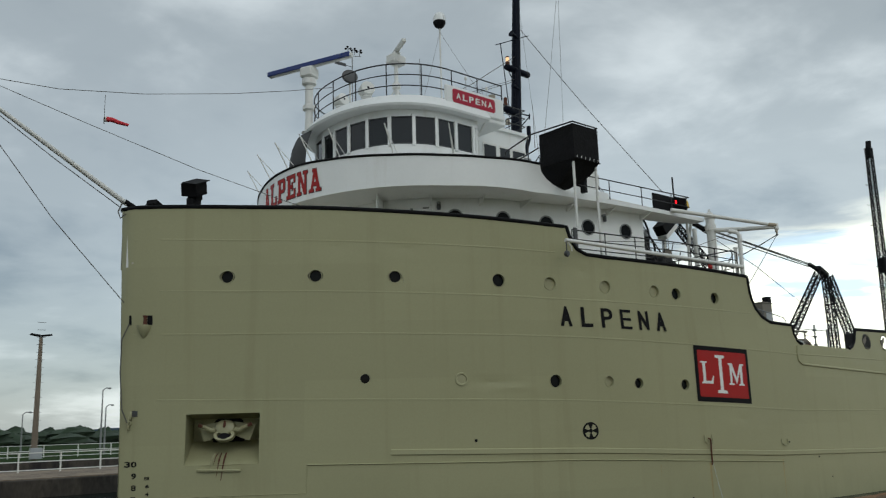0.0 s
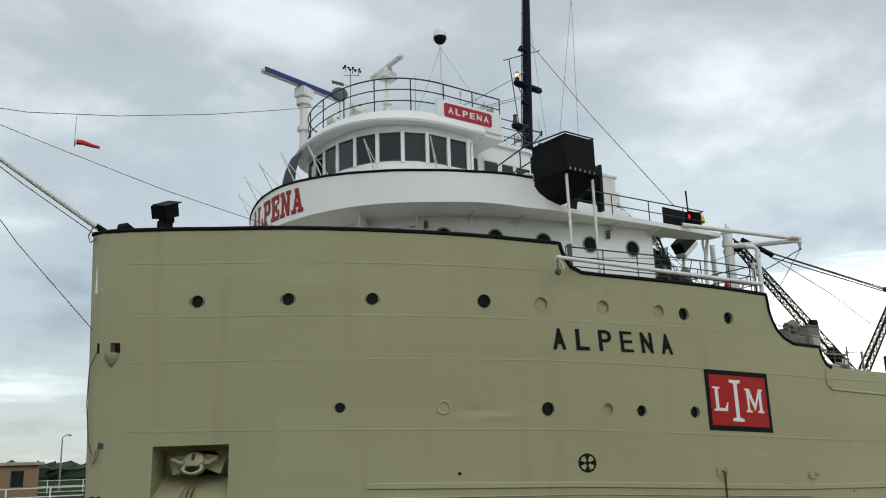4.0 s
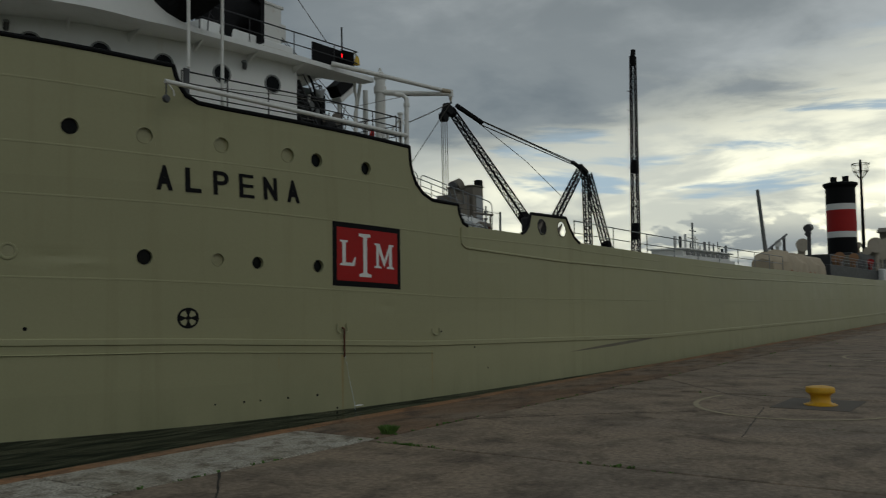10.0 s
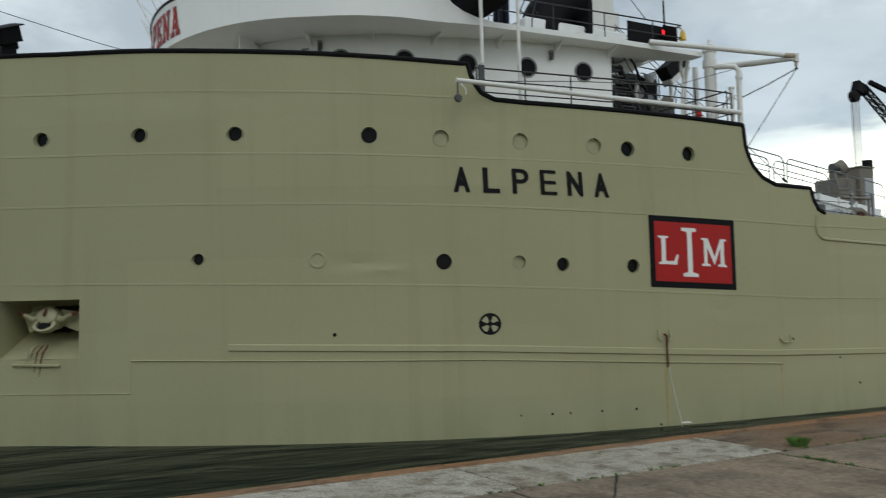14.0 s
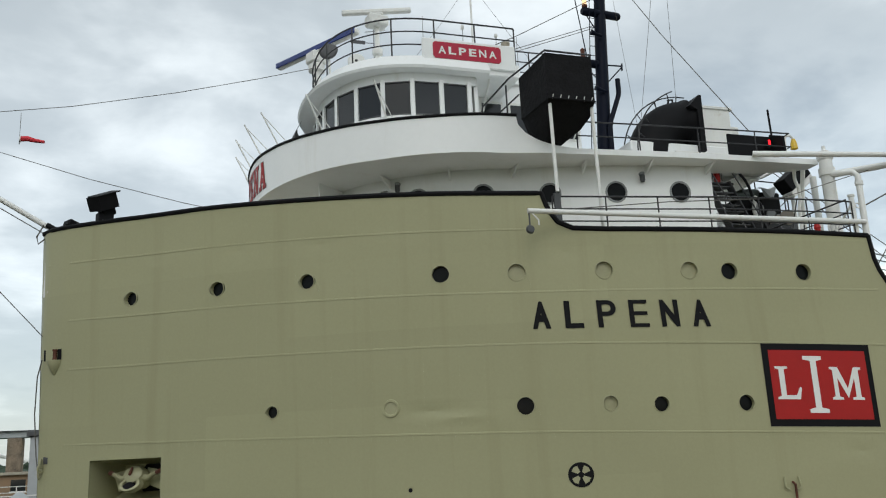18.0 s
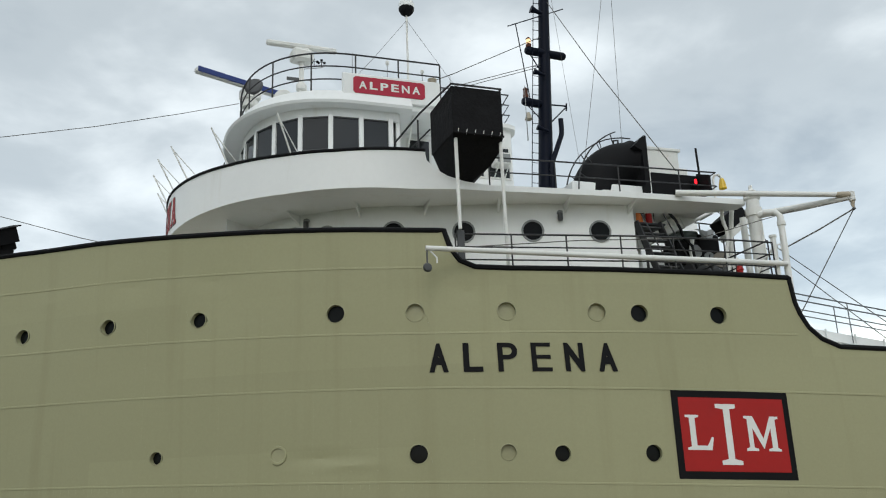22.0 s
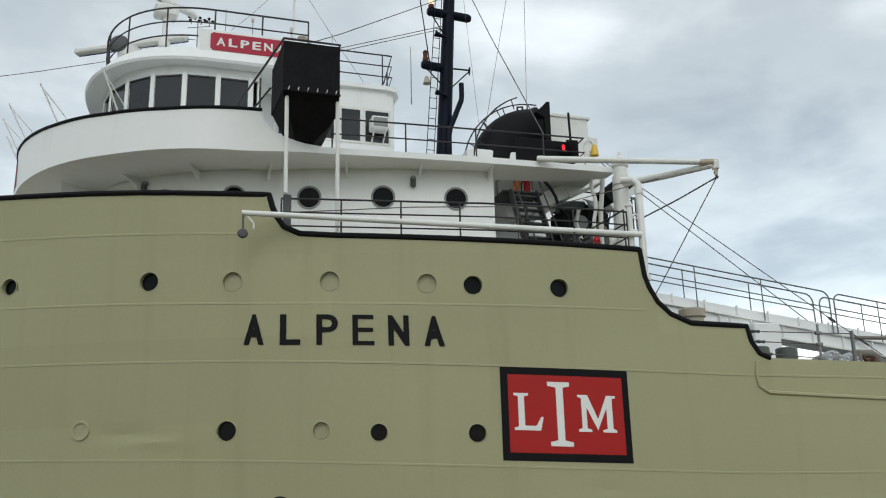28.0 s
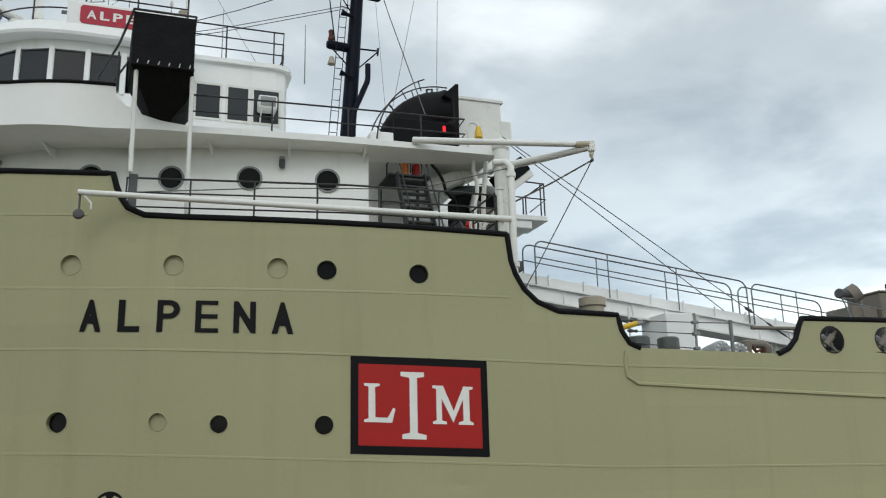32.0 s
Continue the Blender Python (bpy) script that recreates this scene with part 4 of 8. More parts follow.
# anchor pocket and anchor
pk = Geo()
A0, A1, B0, B1 = ANCHOR
fr = [on_hull(A0, B0, -0.02), on_hull(A1, B0, -0.02), on_hull(A1, B1, -0.02), on_hull(A0, B1, -0.02)]
inn = Vector((0.55, 0.83, 0)) * 1.35
bk = [fr[0] + Vector((0, 0, 0.62)) + inn, fr[1] + Vector((0, 0, 0.62)) + inn, fr[2] + inn - Vector((0, 0, 0.12)), fr[3] + inn - Vector((0, 0, 0.12))]
pk.add(fr + bk, [(0, 4, 5, 1), (1, 5, 6, 2), (2, 6, 7, 3), (3, 7, 4, 0), (4, 7, 6, 5)])
# pipe mouth added in black for the shade at the pocket's top
part("hawse_pipe", Geo().lathe([(0.5, 0.0), (0.42, 0.02), (0.4, -0.5), (0.001, -0.5)], Matrix.Translation((fr[2] + fr[3]) / 2 + inn - Vector((0, 0, 0.5))) @ Matrix.Rotation(-0.6, 4, "Z") @ pose(0, -0.03, 0, 90), 20), BLACK, ship, "hawse pipe mouth behind the anchor, blackened for the pocket's shade")
part("anchor_pocket", pk, HULL, ship, "square recessed anchor pocket with sloping floor")
part("pocket_sill", Geo().path([on_hull(-13.45, 1.64, 0.03), on_hull(-12.52, 1.61, 0.03)], 0.035, 6), CREAM, ship)
anchor = thing("anchor", "cream stockless anchor housed in its hull pocket, rusty shank", "anchor")
ac = on_hull(-12.92, 2.66, -0.42)
rotz = Matrix.Translation(ac) @ Matrix.Rotation(math.atan2(side(-12.8, 2.5) - side(-12.9, 2.5), 0.1), 4, "Z")
g = Geo().lathe([(0.10, -0.30), (0.19, -0.26), (0.24, -0.1), (0.25, 0.05), (0.2, 0.2), (0.1, 0.26)], rotz @ Matrix.Diagonal((1.25, 1, 1, 1)) @ pose(0, 0, 0.04, 68), 16)
part("crown", g, CREAM, anchor)
g = Geo().lathe([(0.19, -0.12), (0.225, -0.1), (0.225, 0.05), (0.16, 0.06), (0.15, -0.10)], rotz @ Matrix.Diagonal((1.25, 1, 0.75, 1)) @ pose(0, -0.24, -0.16, 62), 16)
part("shank_ring", g, CREAM, anchor)
# black disc drawn for the shaded hollow of the ring
part("shank_end", Geo().lathe([(0.14, -0.02), (0.12, 0.02), (0.03, 0.03)], rotz @ Matrix.Diagonal((1.25, 1, 0.75, 1)) @ pose(0, -0.30, -0.19, 62), 14), BLACK, anchor)
for s in (-1, 1):
    part("fluke", Geo().path([rotz @ Vector((s * x, y, z)) for x, y, z in ((0.16, -0.08, 0.06), (0.38, -0.1, 0.02), (0.52, -0.12, 0.10), (0.7, -0.1, 0.16))], [0.1, 0.065, 0.055, 0.045], 8), CREAM, anchor)
    part("palm", Geo().add([rotz @ Vector((s * x, y, z)) for x, y, z in ((0.15, 0.1, -0.1), (0.62, 0.12, -0.28), (0.78, 0.1, 0.15), (0.2, 0.1, 0.25), (0.15, 0.16, -0.1), (0.62, 0.18, -0.28), (0.78, 0.16, 0.15), (0.2, 0.16, 0.25))],
                           [(0, 1, 2, 3), (7, 6, 5, 4), (0, 4, 5, 1), (1, 5, 6, 2), (2, 6, 7, 3), (3, 7, 4, 0)]), CREAM, anchor)
part("rust_patch", Geo().path([rotz @ Vector(p) for p in ((0.0, -0.2, 0.26), (0.01, -0.27, 0.16), (0.0, -0.3, 0.1))], [0.03, 0.04, 0.03], 6), RUST, anchor)
for s in (-1, 1):
    part("rusty_tip", Geo().path([rotz @ Vector((s * x, y, z)) for x, y, z in ((0.6, -0.115, 0.13), (0.72, -0.1, 0.17))], 0.053, 6), RUST, anchor)
for dx, l, mat, w in ((-0.22, 0.42, CREAM, 0.04), (-0.08, 0.62, RUST, 0.022), (0.02, 0.72, RUST, 0.026), (-0.15, 0.3, RUST, 0.012)):
    pts = [on_hull(-12.95 + dx + 0.07 * (4 - i) / 4, 2.08 - l * i / 4, 0.004 if i > 1 else -0.02 - 0.18 * (1 - i)) for i in range(5)]
    part("rust_streak", Geo().path(pts, [w * 0.7, w, w * 0.8, w * 0.6, w * 0.25], 5), mat, ship, "run of rust and wash below the anchor")

# fairlead at the stem, with its chain and mooring wire
bx = on_hull(-14.8, 5.7)
part("stem_fairlead_recess", Geo().add([on_hull(-15.08, 5.58, 0.012), on_hull(-14.6, 5.56, 0.012), on_hull(-14.6, 5.82, 0.012), on_hull(-15.08, 5.85, 0.012)], [(0, 1, 2, 3)]), BLACK, ship, "dark rectangular fairlead opening at the stem")
part("fairlead_roller", Geo().lathe([(0.07, 0), (0.05, 0.04), (0.045, 0.2), (0.07, 0.26)], Matrix.Translation(on_hull(-14.75, 5.56, 0.04)), 12), RUST, ship, "rusty fairlead roller")
part("fairlead_lip", Geo().lathe([(0.2, 0), (0.2, -0.05), (0.14, -0.2), (0.05, -0.34), (0.002, -0.38)], Matrix.Translation(on_hull(-14.78, 5.56, -0.02)), 14), HULL, ship, "cream cone-shaped fairlead lip")
part("stem_pad_recess", Geo().add([on_hull(-15.0, 3.1, 0.012), on_hull(-14.88, 3.1, 0.012), on_hull(-14.88, 3.25, 0.012), on_hull(-15.0, 3.27, 0.012)], [(0, 1, 2, 3)]), DKGREY, ship)
ch = Geo()
for i in range(3):
    c = on_hull(-15.0 - 0.02 * i, 3.12 - 0.13 * i, 0.07)
    ch.path([c + Vector((0.05 * math.cos(a) * (1 if i % 2 else 0.4), 0.04 * math.cos(a), 0.1 * math.sin(a))) for a in np.linspace(0, 2 * math.pi, 9)[:-1]], 0.026, 6, closed=True)
part("stem_chain", ch, CREAM, ship, "short painted chain shackled at the stem")
part("stem_wire", Geo().path([on_hull(-15.05, 5.6, 0.08), Vector((-15.12, 8.3, 5.2)), Vector((-15.13, 8.3, 4.3)), Vector((-15.04, 8.3, 3.3)), on_hull(-15.05, 2.95, 0.1)], 0.016, 6), ROPE, ship, "slack mooring wire looped down the stem")

# small openings, scupper, stains
for x, z, r in ((-7.22, 2.19, 0.045), (-3.33, 0.25, .025), (-2.6, .25, .03), (-2.17, .25, .025), (-1.38, .25, .03), (-.49, .25, .035), (.15, -.15, .03), (4.35, 1.75, .03), (6.0, 1.2, .03), (6.7, 0.5, .03)):
    part("drain_hole", Geo().lathe([(r, 0.0), (r * 0.9, 0.008), (0.001, 0.009)], hull_frame(x, z), 10), BLACK, ship)
part("scupper_pipe", Geo().path([on_hull(0.32, 2.0, 0.02), on_hull(0.34, 1.95, 0.09), on_hull(0.35, 1.7, 0.07), on_hull(0.38, 1.2, 0.04)], 0.026, 8), RUST, ship, "rusty overboard discharge pipe")
for dx in (-0.16, 0.14):
    part("scupper_hook", Geo().path([on_hull(0.32 + dx, 2.1, 0.02), on_hull(0.32 + dx * 1.1, 1.9, 0.06), on_hull(0.32 + dx * 0.6, 1.84, 0.06)], 0.02, 6), HULL, ship)
part("scupper_hook", Geo().path([on_hull(3.93, 1.85, 0.02), on_hull(3.88, 1.75, 0.05), on_hull(3.98, 1.67, 0.05), on_hull(4.23, 1.67, 0.05), on_hull(4.23, 1.85, 0.02)], 0.02, 6), HULL, ship)
part("discharge_water", Geo().path([on_hull(0.38, 1.25, 0.06), on_hull(0.46, 0.6, 0.14), on_hull(0.54, 0.1, 0.2), on_hull(0.60, -0.32, 0.24)], [0.005, 0.006, 0.008, 0.011], 6), SPOUT, ship, "thin stream of discharged water")
part("discharge_splash", Geo().lathe([(0.17, 0.0), (0.12, 0.03), (0.1, 0.05), (0.001, 0.05)], Matrix.Translation(on_hull(0.65, WATER_Z + 0.012, 0.3)) @ Matrix.Diagonal((1, 0.4, 0.4, 1)), 16), LETTER, ship, "white foam of the splash")
for x, z0, z1, w in ((0.34, 1.25, -0.2, 0.09), (-1.65, 1.3, 0.9, 0.02), (3.9, 1.2, -0.1, 0.05), (-11.2, 0.8, 0.3, 0.012)):
    n = 8
    v = [on_hull(x + s * w * (1 - 0.6 * i / n), z0 + (z1 - z0) * i / n, 0.003) for i in range(n + 1) for s in (-0.5, 0.5)]
    part("rust_run", Geo().add(v, [(2 * i, 2 * i + 1, 2 * i + 3, 2 * i + 2) for i in range(n)]), STREAK, ship, "yellow-brown rust run down the plating")
# scraped band near the deck edge further aft
v = [on_hull(x, lerp(x, [12, 20], [0.72, 0.95]) + s * 0.06 * math.sin((x - 12) / 8.6 * math.pi) - 0.0, 0.004) for x in np.arange(12, 20.6, 0.4) for s in (-1, 1)]
part("scrape", Geo().add(v, [(2 * i, 2 * i + 1, 2 * i + 3, 2 * i + 2) for i in range(len(v) // 2 - 1)]), STREAK2, ship, "dark scraped paint along the rubbing bar")
# black box added behind the fairlead openings for the shade inside them
part("roller_casing", Geo().box(10.15, 12.1, side(11.1, 5.3) + 0.45, side(11.1, 5.3) + 0.85, 4.2, 5.7, 0.04), BLACKM, ship)
# cross braces inside the fairlead openings
for x, z, r in FAIR:
    ob = part("deck_fairlead", Geo().path([on_hull(x + r * math.cos(a), z + r * math.sin(a), 0.005) for a in np.linspace(0, 2 * math.pi, 21)[:-1]], 0.012, 6, closed=True), BLACKM, ship, "round fairlead opening with crossed rollers")
    for k, a in enumerate((0.75, 2.35)):
        part("roller", Geo().path([on_hull(x + s * r * math.cos(a), z + s * r * math.sin(a), -0.10 - 0.09 * k) for s in (-1.05, -0.55, -0.5, 0.5, 0.55, 1.05)], [0.035, 0.035, 0.07, 0.07, 0.035, 0.035], 8), GREY if k else TANDARK, ob)
    part("roller_pin", Geo().path([on_hull(x - 0.6 * r, z - 0.2, -0.24), on_hull(x + 0.5 * r, z + 0.22, -0.24)], 0.03, 6).path([on_hull(x - 0.1, z - r, -0.26), on_hull(x - 0.05, z + r, -0.26)], 0.025, 6), DKGREY, ob)


# ---- the forward house, pilothouse and rigging ----
def railing(label, base, height, levels, mat, parent, gap=1.2, r=0.02, name="railing"):
    """Posts and bars along base points (deck level)."""
    base = [Vector(p) for p in base]
    ob = part(name, Geo().path([p + Vector((0, 0, height)) for p in base], r * 1.1, 6), mat, parent, label)
    for k in range(1, levels):
        part("rail_bar", Geo().path([p + Vector((0, 0, height * k / levels)) for p in base], r * 0.9, 6), mat, ob)
    total = sum((b - a).length for a, b in zip(base, base[1:]))
    n = max(int(round(total / gap)), 1)
    for i in range(n + 1):
        d, p = total * i / n, base[-1]
        for a, b in zip(base, base[1:]):
            l = (b - a).length
            if d <= l + 1e-6:
                p = a.lerp(b, d / l)
                break
            d -= l
        part("rail_post", Geo().path([p, p + Vector((0, 0, height))], r, 6), mat, ob)
    return ob


# lower house: rounded white wall with portholes
DECKX = [-4.85, -3.0, 0.0, 3.4, 4.6]
DECKY = [2.42, 2.3, 2.05, 1.92, 1.9]
EA, EB, EX = 5.1, 6.1, -4.85     # rounded front of the bridge deck


def deck_edge(inset=0.0, x_end=4.6, n=40):
    """Half outline of the bridge deck, from aft on the near side to the front."""
    pts = [(x, lerp(x, DECKX, DECKY) + inset) for x in np.arange(x_end, -4.8, -0.5)]
    for i in range(n + 1):
        a = math.pi / 2 * i / n
        pts.append((EX - (EA - inset) * math.sin(a), CY - (EB - inset) * math.cos(a)))
    return pts


def both(half):
    return half + [(x, 2 * CY - y) for x, y in half[::-1][1:]]


def band_low(x, y=0):
    return lerp(x, [-9.95, -9.3, -8.6, -7.5, -4.8, -3.7], [9.71, 9.69, 9.66, 9.60, 9.62, 9.68])


def band_high(x, y=0):
    return lerp(x, [-9.95, -9.7, -9.3, -8.7, -7.6, -6.4, -4.6], [10.93, 10.83, 10.74, 10.64, 10.54, 10.51, 10.58])


house_line = [(x, lerp(x, [-4.0, -3.25, -1.62, 0.02, 1.0], [3.6, 3.34, 2.92, 2.65, 2.55])) for x in np.arange(0.92, -4.0, -0.3)]
house_line += [(-4.0 - 4.45 * math.sin(a), CY - 4.9 * math.cos(a)) for a in np.linspace(0, math.pi / 2, 40)]
house = part("forward_house", Geo().wall(both(house_line)[::-1], 7.3, lambda x, y: band_low(x) + 0.05, 0.08), WHITE, ship, "rounded white deckhouse wall")
part("house_aft_wall", Geo().box(0.84, 0.92, house_line[0][1] + 0.02, 2 * CY - house_line[0][1] - 0.02, 7.3, 9.68, 0.01), WHITE, ship)


def house_frame(x):
    """A frame on the house wall at x: z outwards."""
    best = min(range(len(house_line) - 1), key=lambda i: abs((house_line[i][0] + house_line[i + 1][0]) / 2 - x))
    a, b = Vector(house_line[best + 1]), Vector(house_line[best])
    t = (x - a.x) / (b.x - a.x) if abs(b.x - a.x) > 1e-6 else 0
    p = a.lerp(b, t)
    return Vector((p.x, p.y, 0)), math.atan2(b.y - a.y, b.x - a.x)


for x in (0.02, -1.62, -3.22, -4.84, -6.32, -7.34):
    p, a = house_frame(x)
    m = Matrix.Translation((p.x, p.y, 9.0)) @ Matrix.Rotation(a, 4, "Z") @ pose(0, 0, 0, 90)
    r = 0.245 if x > -6.5 else 0.15
    ob = part("house_porthole", Geo().add([m @ Vector((q * math.cos(2 * math.pi * k / 24), q * math.sin(2 * math.pi * k / 24), zz)) for q, zz in ((r + .03, -.01), (r + .03, .03), (r - .01, .03), (r - .015, .008)) for k in range(24)],
                                  [(i * 24 + k, i * 24 + (k + 1) % 24, (i + 1) * 24 + (k + 1) % 24, (i + 1) * 24 + k) for i in range(3) for k in range(24)], True), GREY, ship, "round grey-rimmed deckhouse porthole with dark glass")
    part("porthole_glass", Geo().lathe([(r - 0.01, 0.010), (0.0005, 0.013)], m, 24), PORTGLASS, ob)
# bridge deck and its white bulwark with the ship's name
deck_poly = both([(0.9, 3.1), (2.5, 2.85), (3.3, 2.6), (3.72, 2.3)] + deck_edge(0.0, 3.72))
part("bridge_deck", Geo().prism(deck_poly, lambda x, y: band_low(x) + 0.01, lambda x, y: band_low(x) + 0.15), WHITE, ship, "white bridge deck with overhanging edge")
band_line = both([(-4.41, lerp(-4.41, DECKX, DECKY) - 0.02)] + [p for p in deck_edge(-0.02) if p[0] < -4.45])
band = part("bridge_bulwark", Geo().wall(band_line[::-1], band_low, band_high, 0.06), WHITE, ship, "white curved bridge bulwark carrying the red name")
part("bulwark_cap", Geo().path([(x, y, band_high(x) + 0.01) for x, y in band_line], 0.04, 8), BLACK, ship, "black bridge bulwark cap rail")
# curved lower end of the bulwark towards the wing
for s in (0, 1):
    fy = (lambda y: y) if s == 0 else (lambda y: 2 * CY - y)
    pts = [(-4.42, 10.57), (-4.38, 10.35), (-4.2, 10.15), (-3.9, 9.99), (-3.5, 9.88), (-3.0, 9.82), (-2.4, 9.81)]
    v = []
    for x, z in pts:
        y = fy(lerp(x, DECKX, DECKY) - 0.02)
        v += [(x, y, band_low(x)), (x, y, z), (x, y + (0.06 if s == 0 else -0.06), z), (x, y + (0.06 if s == 0 else -0.06), band_low(x))]
    g = Geo()
    f = [(4 * i + k, 4 * i + (k + 1) % 4, 4 * i + 4 + (k + 1) % 4, 4 * i + 4 + k) for i in range(len(pts) - 1) for k in range(4)]
    part("bulwark_end", g.add(v, f), WHITE, ship)
# brackets under the overhang
for x in (-7.9, -6.9, -5.6, -4.1, -2.4, -0.8, 0.8):
    p, a = house_frame(x)
    n = Vector((math.sin(a), -math.cos(a), 0))
    zb = band_low(x)
    v = [Vector((p.x, p.y, zb)), Vector((p.x, p.y, zb - 0.22)), Vector((p.x, p.y, zb)) + n * 0.55]
    t = Vector((math.cos(a), math.sin(a), 0)) * 0.025
    part("overhang_bracket", Geo().add([q - t for q in v] + [q + t for q in v], [(0, 1, 2), (5, 4, 3), (0, 3, 4, 1), (1, 4, 5, 2), (2, 5, 3, 0)]), WHITE, ship)
# white fin, door hatch and lamps on the house wall
p, a = house_frame(-7.85)
part("wind_screen_fin", Geo().box(-0.022, 0.022, -1.0, 0.05, 7.4, band_low(-8.2), 0.008, Matrix.Translation((p.x, p.y, 0)) @ Matrix.Rotation(a + 0.25, 4, "Z")), WHITE, ship, "upright white steel fin")
p, a = house_frame(-7.15)
hm = Matrix.Translation((p.x, p.y, 0)) @ Matrix.Rotation(a, 4, "Z")
hatch = part("wall_hatch", Geo().box(-0.4, 0.4, -0.03, 0.02, 8.5, 9.3, 0.012, hm), WHITE, ship, "white hatch door in the deckhouse wall")
part("hatch_hinge", Geo().box(-0.3, -0.22, -0.05, 0.0, 9.28, 9.34, 0.01, hm).box(0.1, 0.3, -0.05, 0.0, 9.31, 9.35, 0.01, hm), GREY, hatch)
for x in (-6.72, -0.95):
    p, a = house_frame(x)
    lm = part("bulkhead_lamp", Geo().box(-0.06, 0.06, -0.12, 0.02, 9.42, 9.5, 0.02, Matrix.Translation((p.x, p.y, 0)) @ Matrix.Rotation(a, 4, "Z")), GREY, ship, "small caged bulkhead lamp")
    part("lamp_cage", Geo().lathe([(0.05, 9.24), (0.065, 9.28), (0.065, 9.42)], Matrix.Translation((p.x + math.sin(a) * 0.08, p.y - math.cos(a) * 0.08, 0)), 10), DKGREY, lm)
# red name round the front of the bulwark, on both bows
def band_point(d, out):
    """d metres along the bulwark from the front, near side positive."""
    pts = band_line[:len(band_line) // 2 + 1][::-1]
    sgn = 1 if d >= 0 else -1
    d = abs(d)
    for (x0, y0), (x1, y1) in zip(pts, pts[1:]):
        l = math.hypot(x1 - x0, y1 - y0)
        if d <= l:
            t = d / l
            n = Vector((-(y1 - y0), (x1 - x0), 0)).normalized()
            if n.dot(Vector((x0 - EX, y0 - CY, 0))) < 0:
                n = -n
            p = Vector((x0 + (x1 - x0) * t, y0 + (y1 - y0) * t, 0)) + n * out
            return p if sgn > 0 else Vector((p.x, 2 * CY - p.y, 0))
        d -= l
    return Vector((*pts[-1], 0))


D0, D1 = -1.7, 1.88
# slab-serif letters in strokes, each in a box one wide and one high
bar = lambda x0, z0, x1, z1: [(x0, z0), (x1, z0), (x1, z1), (x0, z1)]
STROKES = {
    "A": [[(0.1, 0), (0.3, 0), (0.6, 1), (0.4, 1)], [(0.68, 0), (0.93, 0), (0.63, 1), (0.42, 1)], bar(0.28, 0.26, 0.74, 0.4), bar(0, 0, 0.4, 0.11), bar(0.58, 0, 1, 0.11), bar(0.3, 0.89, 0.62, 1)],
    "L": [bar(0.14, 0, 0.4, 1), bar(0, 0.89, 0.54, 1), bar(0, 0, 0.96, 0.13), bar(0.8, 0, 0.96, 0.36)],
    "P": [bar(0.14, 0, 0.4, 1), bar(0, 0, 0.54, 0.11), bar(0, 0.87, 0.82, 1), bar(0.3, 0.4, 0.82, 0.53), [(0.7, 0.42), (0.84, 0.42), (0.96, 0.55), (0.96, 0.85), (0.84, 0.98), (0.7, 0.98)]],
    "E": [bar(0.14, 0, 0.4, 1), bar(0, 0.87, 0.92, 1), bar(0.78, 0.66, 0.92, 1), bar(0.3, 0.44, 0.66, 0.57), bar(0.58, 0.34, 0.68, 0.66), bar(0, 0, 0.95, 0.13), bar(0.8, 0, 0.95, 0.36)],
    "N": [bar(0.12, 0, 0.29, 1), bar(0, 0, 0.42, 0.11), bar(0, 0.89, 0.36, 1), [(0.13, 1), (0.37, 1), (0.87, 0), (0.64, 0)], bar(0.71, 0, 0.88, 1), bar(0.58, 0.89, 1, 1)]}
LW = (D1 - D0) / 6
for i, ch in enumerate("ALPENA"):
    for mat, grow, out in ((DKRED, 0.035, 0.006), (RED, 0.0, 0.014)):
        g = Geo()
        for k, poly in enumerate(STROKES[ch]):
            cx, cz = sum(p[0] for p in poly) / len(poly), sum(p[1] for p in poly) / len(poly)
            q = []
            for x, z in poly:
                x += grow * (1 if x > cx else -1)
                z += grow * (1 if z > cz else -1)
                b = band_point(D0 + (i + 0.04 + 0.9 * x) * LW, out + 0.0009 * k)
                z0, z1 = band_low(b.x), band_high(b.x)
                q.append((b.x, b.y, z0 + (0.17 + 0.63 * z) * (z1 - z0)))
            g.add(q, [tuple(range(len(q)))])
        part("name_letter" if mat is RED else "letter_outline", g, mat, band, "red slab-serif letter with dark outline" if mat is RED else "")

# pilothouse: half-round front, windows between white mullions
PC = -5.3


def ph_line(out, x_end, n=36):
    """Half plan of the pilothouse from aft to the front, widened by out."""
    a, b, e = 2.74 + out, 3.11 + out * (0.7 if out > 0 else 1), 2 / 2.3
    pts = [(x, CY - b) for x in np.linspace(x_end, PC, 4)[:-1]]
    pts += [(PC - a * math.sin(math.pi / 2 * i / n) ** e, CY - b * max(math.cos(math.pi / 2 * i / n), 0) ** e) for i in range(n + 1)]
    return pts


full = both(ph_line(0.0, -4.2))
part("pilothouse_wall", Geo().wall(full[::-1], 9.8, 11.72, 0.1), WHITE, ship, "white half-round pilothouse wall below the windows")
part("pilothouse_header", Geo().wall(full[::-1], 12.68, 13.2, 0.1), WHITE, ship)
part("pilothouse_back", Geo().box(-4.25, -4.15, CY - 3.05, CY + 3.05, 9.8, 13.2), WHITE, ship)
# windows: one every 0.8 m along the wall
step = 0.80
arc = [Vector((*p, 0)) for p in full]
cum = [0.0]
for a, b in zip(arc, arc[1:]):
    cum.append(cum[-1] + (b - a).length)
half = cum[len(arc) // 2]


